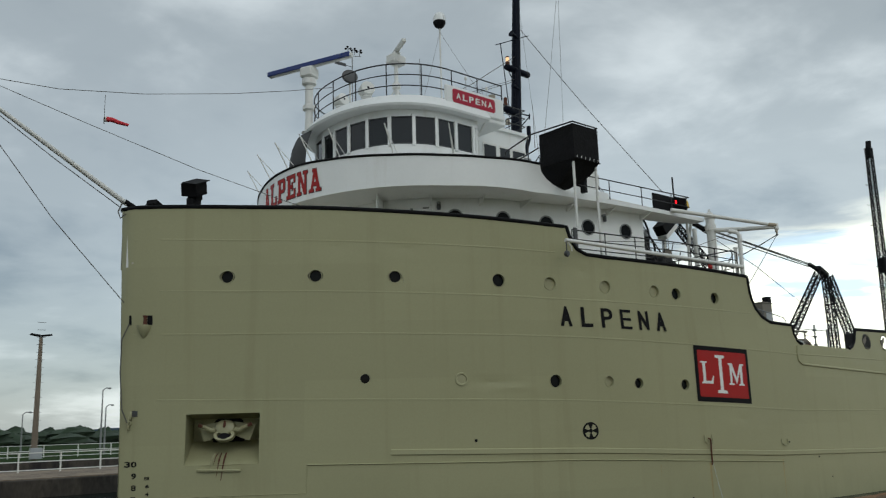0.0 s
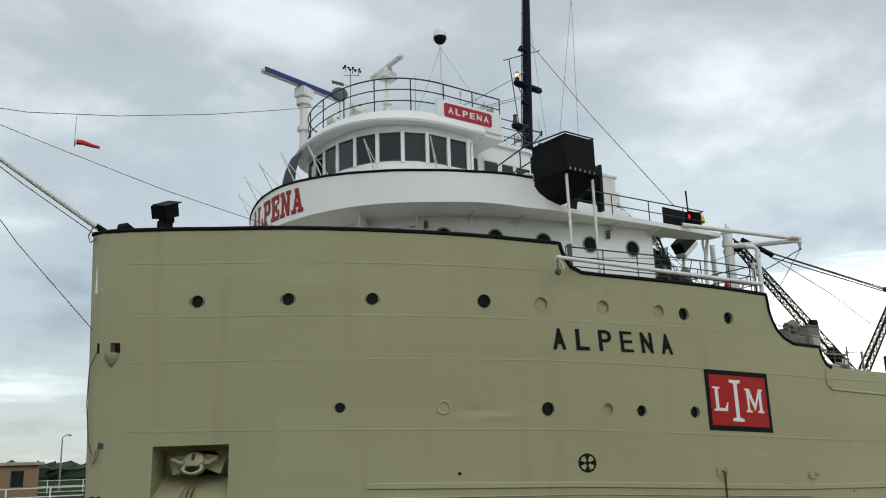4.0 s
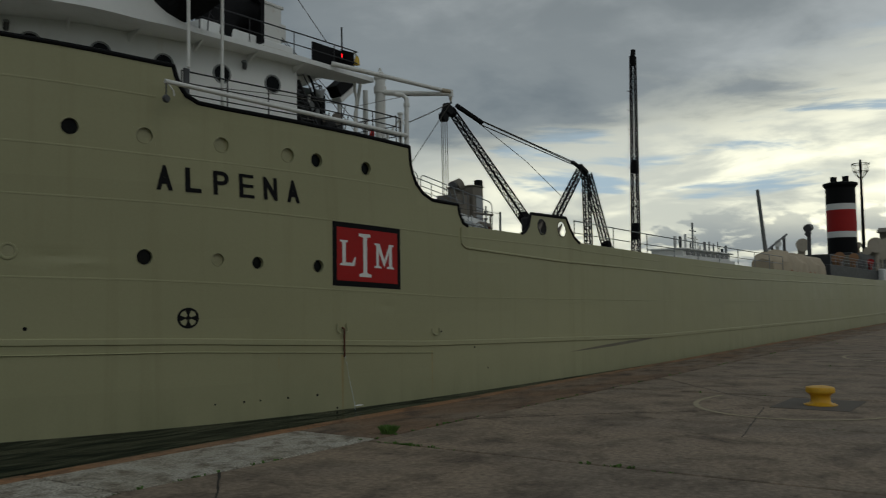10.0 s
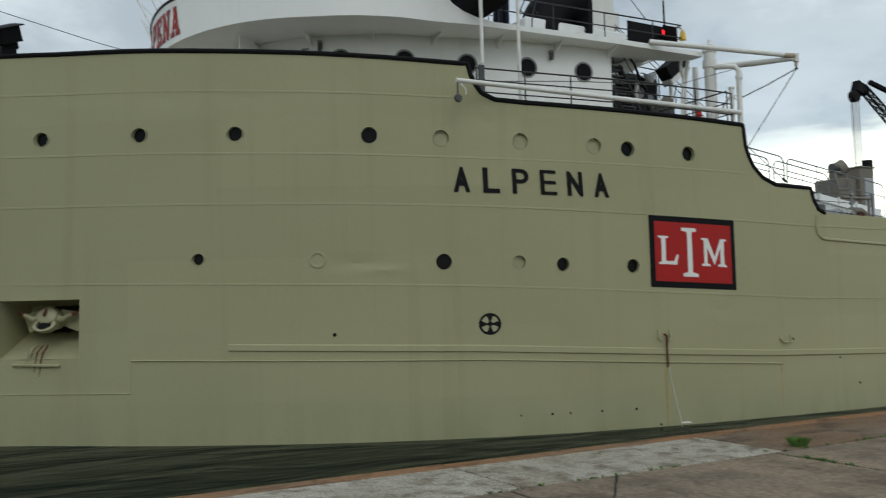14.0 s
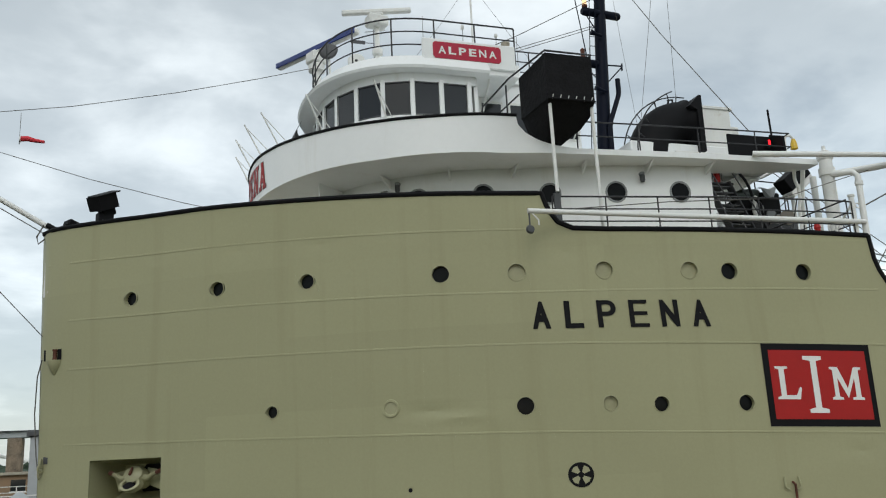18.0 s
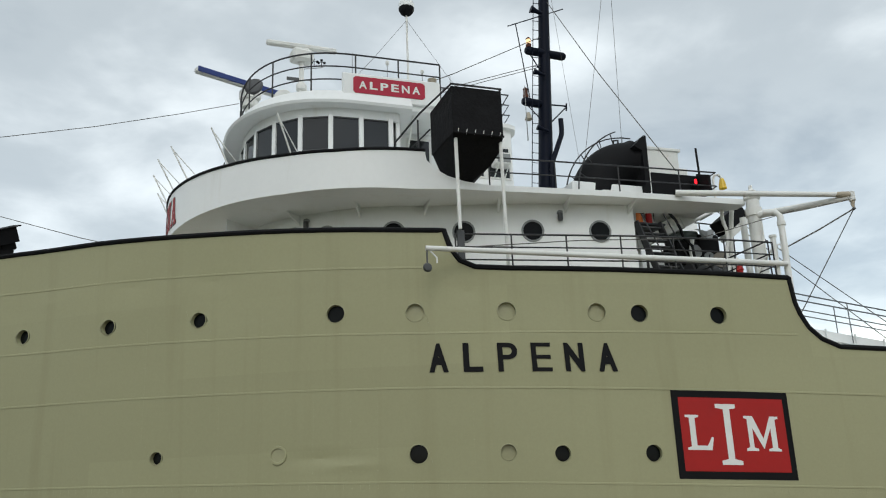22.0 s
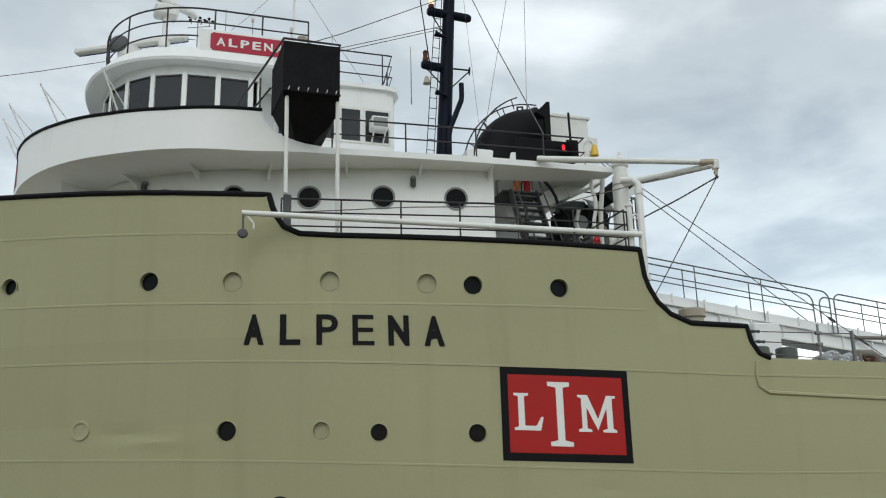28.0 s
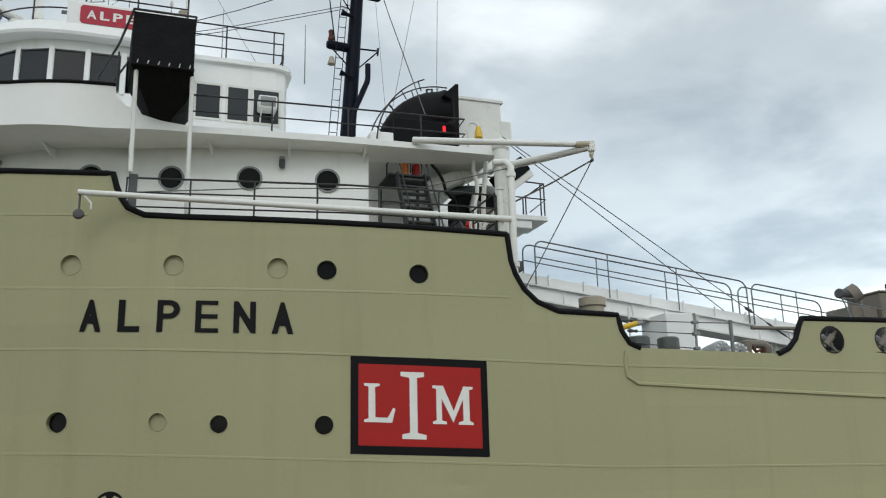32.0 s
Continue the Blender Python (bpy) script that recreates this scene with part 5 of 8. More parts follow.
def along(d):
    d = min(max(d, 0), cum[-1])
    for i in range(len(arc) - 1):
        if d <= cum[i + 1] + 1e-9:
            t = (d - cum[i]) / (cum[i + 1] - cum[i])
            return arc[i].lerp(arc[i + 1], t), math.atan2(arc[i].y - arc[i + 1].y, arc[i].x - arc[i + 1].x)
    return arc[-1], 0


count = int(cum[-1] / step)
start = (cum[-1] - count * step) / 2
for i in range(count + 1):
    p, a = along(start + i * step)
    part("window_mullion", Geo().box(-0.065, 0.065, -0.05, 0.1, 11.66, 12.74, 0.02, Matrix.Translation(p) @ Matrix.Rotation(a, 4, "Z")), WHITE, ship)
    if i < count:
        p, a = along(start + (i + 0.5) * step)
        m = Matrix.Translation(p) @ Matrix.Rotation(a, 4, "Z")
        w = part("pilothouse_window", Geo().box(-0.36, 0.36, 0.0, 0.02, 11.70, 12.74, 0, m @ pose(0, 0.03, 0)), GLASS, ship, "dark pilothouse window")
        fr = Geo()
        for x0, x1, z0, z1 in ((-0.36, 0.36, 11.72, 11.755), (-0.36, 0.36, 12.645, 12.68), (-0.36, -0.335, 11.72, 12.68), (0.335, 0.36, 11.72, 12.68)):
            fr.box(x0, x1, -0.005, 0.03, z0, z1, 0.006, m)
        part("window_frame", fr, DKGREY, w)
# low things behind the glass: a wooden console ledge
part("window_ledge", Geo().wall(both(ph_line(-0.25, -4.4))[::-1], 11.5, 11.82, 0.05), WOOD, ship)
# wind deflector struts on the bulwark cap
for d in (-2.6, -1.1, 0.2, 1.45, 2.6, 4.4, 6.2):
    b, c = band_point(d, 0.0), band_point(d + 0.12, -0.35)
    tip = band_point(d - 0.15, 0.42)
    z = band_high(b.x)
    part("wind_deflector_strut", Geo().path([(b.x, b.y, z), (tip.x, tip.y, z + 0.88)], 0.02, 6).path([(c.x, c.y, z - 0.05), (tip.x, tip.y, z + 0.85)], 0.013, 5), WHITE2, ship, "white strut standing on the bridge bulwark")
# roof with wide eave, dark underside on the far front
eave = both(ph_line(0.5, -3.9))
g = Geo()
rings = [(both(ph_line(0.48, -3.9)), 12.93), (both(ph_line(0.52, -3.9)), 13.0), (both(ph_line(0.3, -3.9)), 13.24), (both(ph_line(0.2, -3.9)), 13.36), (both(ph_line(-0.4, -3.9)), 13.42)]
n = len(eave)
for ring, z in rings:
    g.v += [(x, y, z) for x, y in ring]
for k in range(len(rings) - 1):
    g.f += [(k * n + i, k * n + i + 1, (k + 1) * n + i + 1, (k + 1) * n + i) for i in range(n - 1)]
    g.f.append((k * n + n - 1, k * n, (k + 1) * n, (k + 1) * n + n - 1))
g.s += [True] * (len(g.f))
g.f += [tuple(range(n))[::-1], tuple(range(4 * n, 5 * n))]
g.s += [False, False]
part("pilothouse_roof", g, WHITE, ship, "white curved pilothouse roof with deep eave")
# dark sun screen round the far bow of the windows
rows_ = []
for z, d in ((10.95, -0.25), (11.25, -0.05), (11.7, 0.05), (12.1, 0.0), (12.5, -0.12), (12.92, -0.35)):
    rows_.append([(x + 0.1 - d * 0.9, y - d * 0.35 - 0.1, z) for x, y in ((-8.78, 9.4), (-8.82, 9.7), (-8.82, 10.05), (-8.76, 10.4), (-8.62, 10.8), (-8.4, 11.1))])
g = Geo()
g.add([p for r_ in rows_ for p in r_], [(6 * i + k, 6 * i + k + 1, 6 * i + 7 + k, 6 * i + 6 + k) for i in range(5) for k in range(5)], True)
part("window_sun_screen", g, MESHGREY, ship, "grey mesh screen bulging before the front windows")
# cabin behind the pilothouse
CW = 6.75
cab = [(-4.15, CW), (-0.6, CW), (-0.35, CW + 0.1), (-0.24, CW + 0.4)]
cab = cab + [(x, 2 * CY - y) for x, y in cab[::-1]]
part("bridge_cabin", Geo().prism(cab, 9.8, 13.45), WHITE, ship, "white cabin behind the pilothouse")
cab2 = [(-4.15, CW - 0.12), (-0.55, CW - 0.12), (-0.25, CW), (-0.12, CW + 0.35)]
part("cabin_roof", Geo().prism(cab2 + [(x, 2 * CY - y) for x, y in cab2[::-1]], 13.45, 13.57), WHITE, ship)
for x0, x1 in ((-3.55, -2.95), (-2.65, -2.05), (-1.84, -1.32), (-1.17, -0.51)):
    w = part("cabin_window", Geo().box(x0, x1, CW - 0.012, CW + 0.02, 11.88, 12.8), GLASS, ship, "dark cabin window")
    part("window_frame", Geo().box(x0 - 0.05, x1 + 0.05, CW - 0.02, CW - 0.004, 11.81, 11.88, 0.005).box(x0 - 0.05, x1 + 0.05, CW - 0.02, CW - 0.004, 12.8, 12.87, 0.005).box(x0 - 0.06, x0, CW - 0.021, CW - 0.004, 11.81, 12.87, 0.005).box(x1, x1 + 0.06, CW - 0.021, CW - 0.004, 11.81, 12.87, 0.005), WHITE2, w)
aircon = thing("air_conditioner", "white boxed air conditioner fixed under a cabin window", "air conditioner")
part("casing", Geo().box(-1.08, -0.6, CW - 0.45, CW - 0.02, 12.14, 12.5, 0.03), WHITE2, aircon)
part("grille", Geo().box(-1.04, -0.64, CW - 0.462, CW - 0.44, 12.19, 12.45, 0.005), GREY, aircon)
for x in (-1.0, -0.68):
    part("bracket", Geo().path([(x, CW - 0.4, 12.13), (x, CW - 0.02, 11.85)], 0.02, 5), WHITE2, aircon)
# name boards on the roof sides
for s in (0, 1):
    y0 = CY - 3.28 if s == 0 else CY + 3.28
    back = part("name_board_backing", Geo().box(-5.75, -3.05, min(y0, y0 + (0.12 if s == 0 else -0.12)), max(y0, y0 + (0.12 if s == 0 else -0.12)), 13.14, 13.90, 0.03), WHITE, ship, "white board carrying the red name plate")
yb = CY - 3.28
poly = [(-5.46, 13.38), (-5.40, 13.32), (-3.55, 13.32), (-3.49, 13.38), (-3.49, 13.74), (-3.55, 13.80), (-5.40, 13.80), (-5.46, 13.74)]
plate = part("name_plate", Geo().add([(x, yb - 0.015, z) for x, z in poly] + [(x, yb + 0.01, z) for x, z in poly], [tuple(range(8))] + [(i, 8 + i, 8 + (i + 1) % 8, (i + 1) % 8) for i in range(8)]), REDPLATE, ship, "red name plate with white letters")
d = -5.31
for ch in "ALPENA":
    v, f = text_mesh(ch, 1.0, 0.03)
    lo, hi = min(p.x for p in v), max(p.x for p in v)
    bo, to = min(p.y for p in v), max(p.y for p in v)
    part("plate_letter", Geo().add([(d + (p.x - lo) / (hi - lo) * 0.215, yb - 0.021, 13.45 + (p.y - bo) / (to - bo) * 0.225) for p in v], f), LETTER, plate)
    d += 0.215 + 0.078
# canopy brackets under the name board
part("roof_wing", Geo().box(-4.0, -2.9, CY - 3.2, CW, 12.98, 13.38, 0.03), WHITE, ship)
part("roof_strut", Geo().path([(-3.75, CY - 3.0, 13.0), (-3.7, CW - 0.1, 11.9)], 0.03, 6), WHITE2, ship)

# roof rail, radars, horn, dome
rr = [(x, y, 13.36) for x, y in both(ph_line(0.05, -3.0, 18))]
railing("black curved rail round the pilothouse roof", rr, 1.15, 3, BLACKM, ship, 1.15, 0.022)
railing("black rail along the cabin roof", [(-3.2, CW, 13.57), (-0.4, CW, 13.57), (-0.2, CY, 13.57), (-0.4, 2 * CY - CW, 13.57)], 1.0, 3, BLACKM, ship, 1.3, 0.02)
R1, R2 = (-7.65, 10.8, 16.0), (-6.59, 6.84, 15.4)
ped = part("radar_pedestal", Geo().lathe([(0.3, 13.36), (0.16, 13.45), (0.14, 14.2), (0.24, 14.25), (0.24, 14.4), (0.15, 14.45), (0.15, 15.2), (0.27, 15.25), (0.27, 15.45), (0.2, 15.5)], Matrix.Translation((R1[0], R1[1], 0)), 16), WHITE2, ship, "white radar pedestal")
part("gearbox", Geo().box(-0.28, 0.28, -0.26, 0.26, 15.5, 15.9, 0.05, Matrix.Translation((R1[0], R1[1], 0)) @ pose(0, 0, 0, 0, 0, 25)), WHITE2, ped)
ped = part("radar_pedestal", Geo().lathe([(0.34, 13.36), (0.3, 13.42), (0.08, 13.7), (0.08, 14.0), (0.15, 14.05), (0.15, 14.2), (0.07, 14.3), (0.07, 14.9), (0.2, 14.95)], Matrix.Translation((R2[0], R2[1], 0)), 14), WHITE2, ship, "white radar pedestal on a braced stand")
part("gearbox", Geo().box(-0.3, 0.3, -0.22, 0.22, 14.92, 15.25, 0.05, Matrix.Translation((R2[0], R2[1], 0)) @ pose(0, 0, 0, 0, 0, 10)), WHITE2, ped)
for k in range(3):
    a = k * 2.094
    part("stand_leg", Geo().path([(R2[0] + 0.5 * math.cos(a), R2[1] + 0.5 * math.sin(a), 13.38), (R2[0], R2[1], 14.1)], 0.025, 5), WHITE2, ped)
radar_long = part("radar_antenna", Geo().box(-1.9, 1.9, -0.10, 0.13, -0.08, 0.12, 0.05).box(-0.25, 0.25, -0.15, 0.15, -0.14, -0.06, 0.03), WHITE2, ship, "long rotating radar bar, blue on its front face")
part("blue_front", Geo().box(-1.88, 1.88, -0.145, -0.10, -0.075, 0.115, 0.02), BLUE, radar_long, "blue radome face")
radar_short = part("radar_antenna", Geo().box(-1.0, 1.0, -0.08, 0.08, -0.07, 0.08, 0.035).box(-0.2, 0.2, -0.12, 0.12, -0.16, -0.06, 0.03), WHITE2, ship, "short rotating white radar bar")
part("dome_pole", Geo().path([(-2.95, 8.7, 13.1), (-2.95, 8.7, 18.1)], 0.035, 8), WHITE2, ship)
dome = part("satellite_dome", Geo().lathe([(0.02, 18.74), (0.13, 18.71), (0.21, 18.62), (0.25, 18.48), (0.25, 18.34)], Matrix.Translation((-2.95, 8.7, 0)), 20), WHITE, ship, "small white satellite dome with black base")
part("dome_base", Geo().lathe([(0.08, 18.06), (0.19, 18.15), (0.25, 18.27), (0.25, 18.34)], Matrix.Translation((-2.95, 8.7, 0)), 20), BLACK, dome)
# searchlights and compass repeater near the rail
for x, y, a, r in ((-7.05, 9.6, 35, 0.24), (-6.9, 8.2, 15, 0.26)):
    sl = part("searchlight", Geo().lathe([(r * 0.7, -0.25), (r, -0.15), (r, 0.2), (r * 0.92, 0.22)], Matrix.Translation((x, y, 14.35)) @ pose(0, 0, 0, 80, 0, -30 + a), 18), WHITE2, ship, "white roof searchlight")
    part("lens", Geo().lathe([(r * 0.9, 0.20), (0.001, 0.225)], Matrix.Translation((x, y, 14.35)) @ pose(0, 0, 0, 80, 0, -30 + a), 18), GLASS, sl)
    part("stand", Geo().lathe([(0.2, 13.38), (0.09, 13.5), (0.09, 14.0), (0.2, 14.08), (0.2, 14.15)], Matrix.Translation((x, y, 0)), 12), WHITE2, sl)
# wind instruments
wi = part("wind_mast", Geo().path([(-5.7, 10.8, 13.4), (-5.7, 10.8, 17.1)], 0.02, 6).path([(-6.0, 10.8, 16.85), (-5.3, 10.8, 17.0)], 0.015, 5), GREY, ship, "slim mast with anemometers")
for dx in (-0.2, 0.1, 0.35):
    c = Vector((-5.7 + dx, 10.8, 17.2))
    an = part("anemometer", Geo().path([c - Vector((0, 0, 0.2)), c], 0.015, 5), DKGREY, wi)
    an_cups = Geo()
    for k in range(3):
        a = k * 2.094 + dx
        an_cups.path([c, c + Vector((0.11 * math.cos(a), 0.11 * math.sin(a), 0))], 0.008, 4)
        an_cups.lathe([(0.002, -0.05), (0.04, -0.03), (0.05, 0.02), (0.002, 0.03)], Matrix.Translation(c + Vector((0.11 * math.cos(a), 0.11 * math.sin(a), 0))), 8)
    part("cups", an_cups, BLACK, an)
part("wind_vane", Geo().box(-6.5, -6.0, 10.79, 10.81, 16.4, 16.52, 0).path([(-6.4, 10.8, 16.46), (-5.7, 10.8, 16.46)], 0.012, 5), DKGREY, ship)
dh = part("signal_disc", Geo().lathe([(0.02, -0.1), (0.24, -0.06), (0.28, 0.0), (0.24, 0.05), (0.02, 0.07)], Matrix.Translation((-7.8, 7.9, 14.55)) @ pose(0, 0, 0, 80, 0, -25), 18), DKGREY, ship, "dark round horn on the pilothouse roof")
part("stand", Geo().path([(-7.75, 7.95, 13.36), (-7.78, 7.93, 14.4)], 0.035, 6), WHITE2, dh)
# small antennas on the roof edge
for x, y, h, mat in ((-4.4, 5.7, 1.35, GREY), (-3.4, 5.7, 1.2, GREY), (-5.0, 7.5, 2.6, GREY), (-2.0, 7.4, 2.2, GREY), (0.2, CW + 0.1, 1.8, GREY)):
    an = part("whip_antenna", Geo().path([(x, y, 13.2), (x, y, 13.2 + h)], [0.02, 0.008], 5), mat, ship)
    if h < 1.5:
        part("antenna_cap", Geo().lathe([(0.03, 13.15 + h), (0.055, 13.2 + h), (0.04, 13.28 + h), (0.002, 13.3 + h)], Matrix.Translation((x, y, 0)), 10), WHITE2, an)
fl = part("roof_lamp", Geo().lathe([(0.06, 13.9), (0.1, 13.95), (0.11, 14.15), (0.13, 14.2), (0.13, 14.25), (0.002, 14.3)], Matrix.Translation((-3.1, 5.75, 0)), 12), TAN, ship, "brass-coloured roof lamp")

# bridge wing shelter with black canvas
wx0, wx1, wy0, wy1 = -4.12, -2.95, 1.2, 2.55
WT, WB = 11.66, 10.55
wing = part("wing_shelter", Geo().prism([(wx0, wy0), (wx1, wy0), (wx1, wy1 + 0.7), (wx0 - 0.08, wy1)], WB, lambda x, y: WT - max(y - 2.2, 0) * 0.12), CANVAS, ship, "bridge wing shelter wrapped in black canvas")
rings = [[(wx0, wy0, WB + 0.02), (wx1, wy0, WB + 0.02), (wx1, 3.2, WB + 0.02), (wx0 - 0.06, 2.55, WB + 0.02)],
         [(wx0 + 0.1, 1.5, 10.35), (wx1 + 0.02, 1.5, 10.32), (wx1 + 0.02, 3.2, 10.3), (wx0 + 0.1, 2.7, 10.36)],
         [(wx0 + 0.25, 1.85, 10.15), (wx1 - 0.1, 1.8, 10.1), (wx1 - 0.1, 3.2, 10.1), (wx0 + 0.25, 2.8, 10.14)],
         [(wx0 + 0.4, 2.25, 9.95), (wx1 - 0.35, 2.2, 9.9), (wx1 - 0.35, 3.2, 9.9), (wx0 + 0.5, 2.9, 9.93)]]
g = Geo()
g.add([p for r_ in rings for p in r_], [(4 * i + k, 4 * i + 4 + k, 4 * i + 4 + (k + 1) % 4, 4 * i + (k + 1) % 4) for i in range(3) for k in range(4)] + [(12, 13, 14, 15)], True)
part("canvas_skirt", g, CANVAS, wing, "black canvas skirt gathered under the shelter")
lace = Geo()
for k in range(6):
    x = wx0 + 0.1 + k * 0.195
    lace.path([(x, wy0 - 0.012, WB - 0.02), (x + 0.03, wy0 - 0.014, WB + 0.1)], 0.009, 4)
part("canvas_lacing", lace, LETTER, wing)
part("canvas_hem", Geo().path([(wx0 - 0.01, wy0 - 0.01, WB), (wx1 + 0.01, wy0 - 0.01, WB)], 0.025, 6), CANVAS, wing)
part("shelter_frame", Geo().path([(wx0, wy0, WT + 0.05), (wx1, wy0, WT + 0.05), (wx1, wy1 + 0.6, WT + 0.05)], 0.025, 6).path([(wx0, wy0, WT + 0.05), (wx0 - 0.3, wy1 + 0.1, WT - 0.02), (wx0 - 0.7, wy1 + 0.9, 11.2), (wx0 - 0.75, wy1 + 1.0, 10.6)], 0.025, 6), BLACKM, wing)
part("shelter_brace", Geo().path([(wx0 - 0.1, wy1, 11.2), (wx0 - 0.6, wy1 + 0.9, 10.75)], 0.022, 6).path([(wx0 - 0.3, wy1 + 0.3, 11.55), (wx0 - 0.3, wy1 + 0.3, 10.6)], 0.022, 6), BLACKM, wing)
for x, zb in ((-4.0, 8.4), (-2.95, 7.55)):
    part("wing_pillar", Geo().path([(x, 1.35, zb), (x - 0.02, 1.35, 10.98)], 0.042, 8), WHITE2, ship, "slim white pillar under the bridge wing")
part("far_wing_shelter", Geo().box(wx0, wx1, 2 * CY - wy1, 2 * CY - wy0, 10.55, 11.66, 0.04), CANVAS, ship)

# after part of the bridge deck: rails, red side light with its screen, ventilator cowl
railing("black rail along the bridge deck edge", [(-2.9, 2.3, 9.8), (-1.3, 2.2, 9.8), (1.6, 2.05, 9.8), (3.02, 2.0, 9.8), (3.05, 2.6, 9.8)], 0.72, 2, BLACKM, ship, 1.5, 0.018)
scr = part("side_light_screen", Geo().box(1.48, 2.80, 2.44, 2.5, 9.97, 10.58, 0.01).add([(2.81, 2.0, 9.97), (2.87, 2.0, 9.97), (2.87, 2.5, 9.97), (2.81, 2.5, 9.97), (2.81, 2.0, 10.45), (2.87, 2.0, 10.45), (2.87, 2.5, 10.66), (2.81, 2.5, 10.66)], [(0, 3, 2, 1), (4, 5, 6, 7), (0, 1, 5, 4), (1, 2, 6, 5), (2, 3, 7, 6), (3, 0, 4, 7)]), BLACK, ship, "black screen of the port side light")
part("side_lamp", Geo().lathe([(0.07, 10.2), (0.08, 10.24), (0.08, 10.36), (0.07, 10.4)], Matrix.Translation((2.63, 2.36, 0.03)), 12), BLACK, scr)
part("side_lamp_glass", Geo().lathe([(0.015, 10.26), (0.035, 10.28), (0.035, 10.38), (0.015, 10.40)], Matrix.Translation((2.63, 2.30, 0.03)), 12), REDLAMP, scr, "glowing red port side light")
part("screen_staff", Geo().path([(3.0, 2.6, 10.0), (2.97, 2.6, 11.42)], 0.03, 6), BLACK, ship)
yl = part("yellow_lamp", Geo().lathe([(0.05, 10.45), (0.09, 10.3), (0.1, 10.18), (0.02, 10.15)], Matrix.Translation((3.53, 2.45, 0.12)), 12), YELLOWL, ship, "yellow lamp hanging from a white gooseneck")
part("gooseneck", Geo().path([(3.3, 2.5, 9.8), (3.3, 2.5, 10.55), (3.34, 2.49, 10.66), (3.44, 2.47, 10.68), (3.52, 2.45, 10.6), (3.53, 2.45, 10.55)], 0.035, 6), WHITE2, yl)
# ventilator cowl: quarter-round black hood closed by an upright plate
cy_ = 8.7
ring = [math.pi - math.pi / 2 * k / 14 for k in range(15)]
cowl = part("ventilator_cowl", Geo().path([(3.7, 9.6, 11.2)] + [(5.2 + 1.5 * math.cos(a), 9.6, 12.45 + 1.5 * math.sin(a)) for a in ring], [0.76] * 15 + [0.84], 28), BLACK, ship, "large black elbow-shaped ventilator cowl")
plp = [(5.2, 12.6), (5.38, 12.6), (5.4, 14.66), (5.3, 14.66), (4.9, 14.25), (5.2, 14.1)]
part("cowl_plate", Geo().add([(x, y, z) for y in (cy_ - 0.05, cy_ + 1.95) for x, z in plp], [tuple(range(6))] + [tuple(range(11, 5, -1))] + [(i, 6 + i, 6 + (i + 1) % 6, (i + 1) % 6) for i in range(6)]), BLACK, cowl)
for y, q, a0 in ((8.75, 2.45, 0.62), (9.6, 2.5, 0.48)):
    arc = [(5.2 + q * math.cos(a), y, 12.45 + q * math.sin(a)) for a in np.linspace(math.pi, math.pi * a0, 14)]
    hoop = part("cowl_hoop", Geo().path([(arc[0][0], y, 11.2)] + arc, 0.024, 6), BLACKM, cowl)
    for k in (3, 6, 9, 12):
        a = math.pi + (math.pi * a0 - math.pi) * k / 13
        part("hoop_bar", Geo().path([arc[k], (5.2 + 2.15 * math.cos(a), y + 0.12, 12.45 + 2.15 * math.sin(a))], 0.018, 5), BLACKM, hoop)
part("lifting_eye", Geo().path([(4.62, 9.5, 14.55), (4.62, 9.5, 14.75), (4.8, 9.5, 14.78), (4.8, 9.5, 14.58)], 0.04, 6), BLACKM, cowl)
wb = part("white_locker", Geo().box(5.42, 7.25, 9.6, 11.6, 12.9, 14.66, 0.05), WHITE2, ship, "white ventilator casing")
part("locker_top", Geo().box(5.4, 7.32, 9.55, 11.65, 14.6, 14.72, 0.02).box(7.2, 7.7, 9.8, 11.0, 13.4, 14.1, 0.04), WHITE2, wb)
part("casing_trunk", Geo().box(2.6, 7.2, 8.9, 11.6, 7.3, 12.9, 0.04), WHITE, ship, "white casing under the ventilator")

# mast
MX, MY = 1.85, 9.75
mast = part("mast", Geo().path([(MX - 0.12, MY, 7.3), (MX + 0.35, MY, 15), (MX + 0.85, MY, 23.5)], [0.28, 0.23, 0.15], 14), NAVY, ship, "tall blue-black raked steel mast")
for z, x0, x1 in ((15.97, 1.36, 2.3), (17.95, 1.60, 3.16)):
    part("mast_arm", Geo().path([(x0, MY - 0.1, z), (x0 + 0.08, MY - 0.1, z), (x1 - 0.08, MY, z), (x1, MY, z)], [0.1, 0.145, 0.145, 0.1], 10), NAVY, mast)
    part("arm_stay", Geo().path([(x0 + 0.15, MY - 0.1, z - 0.1), (2.15, MY - 0.1, z - 0.75)], 0.022, 5), NAVY, mast)
    lamp = part("arm_lamp", Geo().lathe([(0.08, z + 0.13), (0.1, z + 0.16), (0.1, z + 0.24), (0.085, z + 0.26)], Matrix.Translation((x0 + 0.14, MY - 0.1, 0)), 10), RUST, mast, "rusty navigation lamp")
    part("lamp_glass", Geo().lathe([(0.075, z + 0.26), (0.08, z + 0.36), (0.075, z + 0.44)], Matrix.Translation((x0 + 0.14, MY - 0.1, 0)), 10), RUST if z < 17 else AMBERLAMP, lamp)
    part("lamp_cap", Geo().lathe([(0.09, z + 0.44), (0.09, z + 0.47), (0.03, z + 0.53), (0.002, z + 0.54)], Matrix.Translation((x0 + 0.14, MY - 0.1, 0)), 10), RUST, lamp)
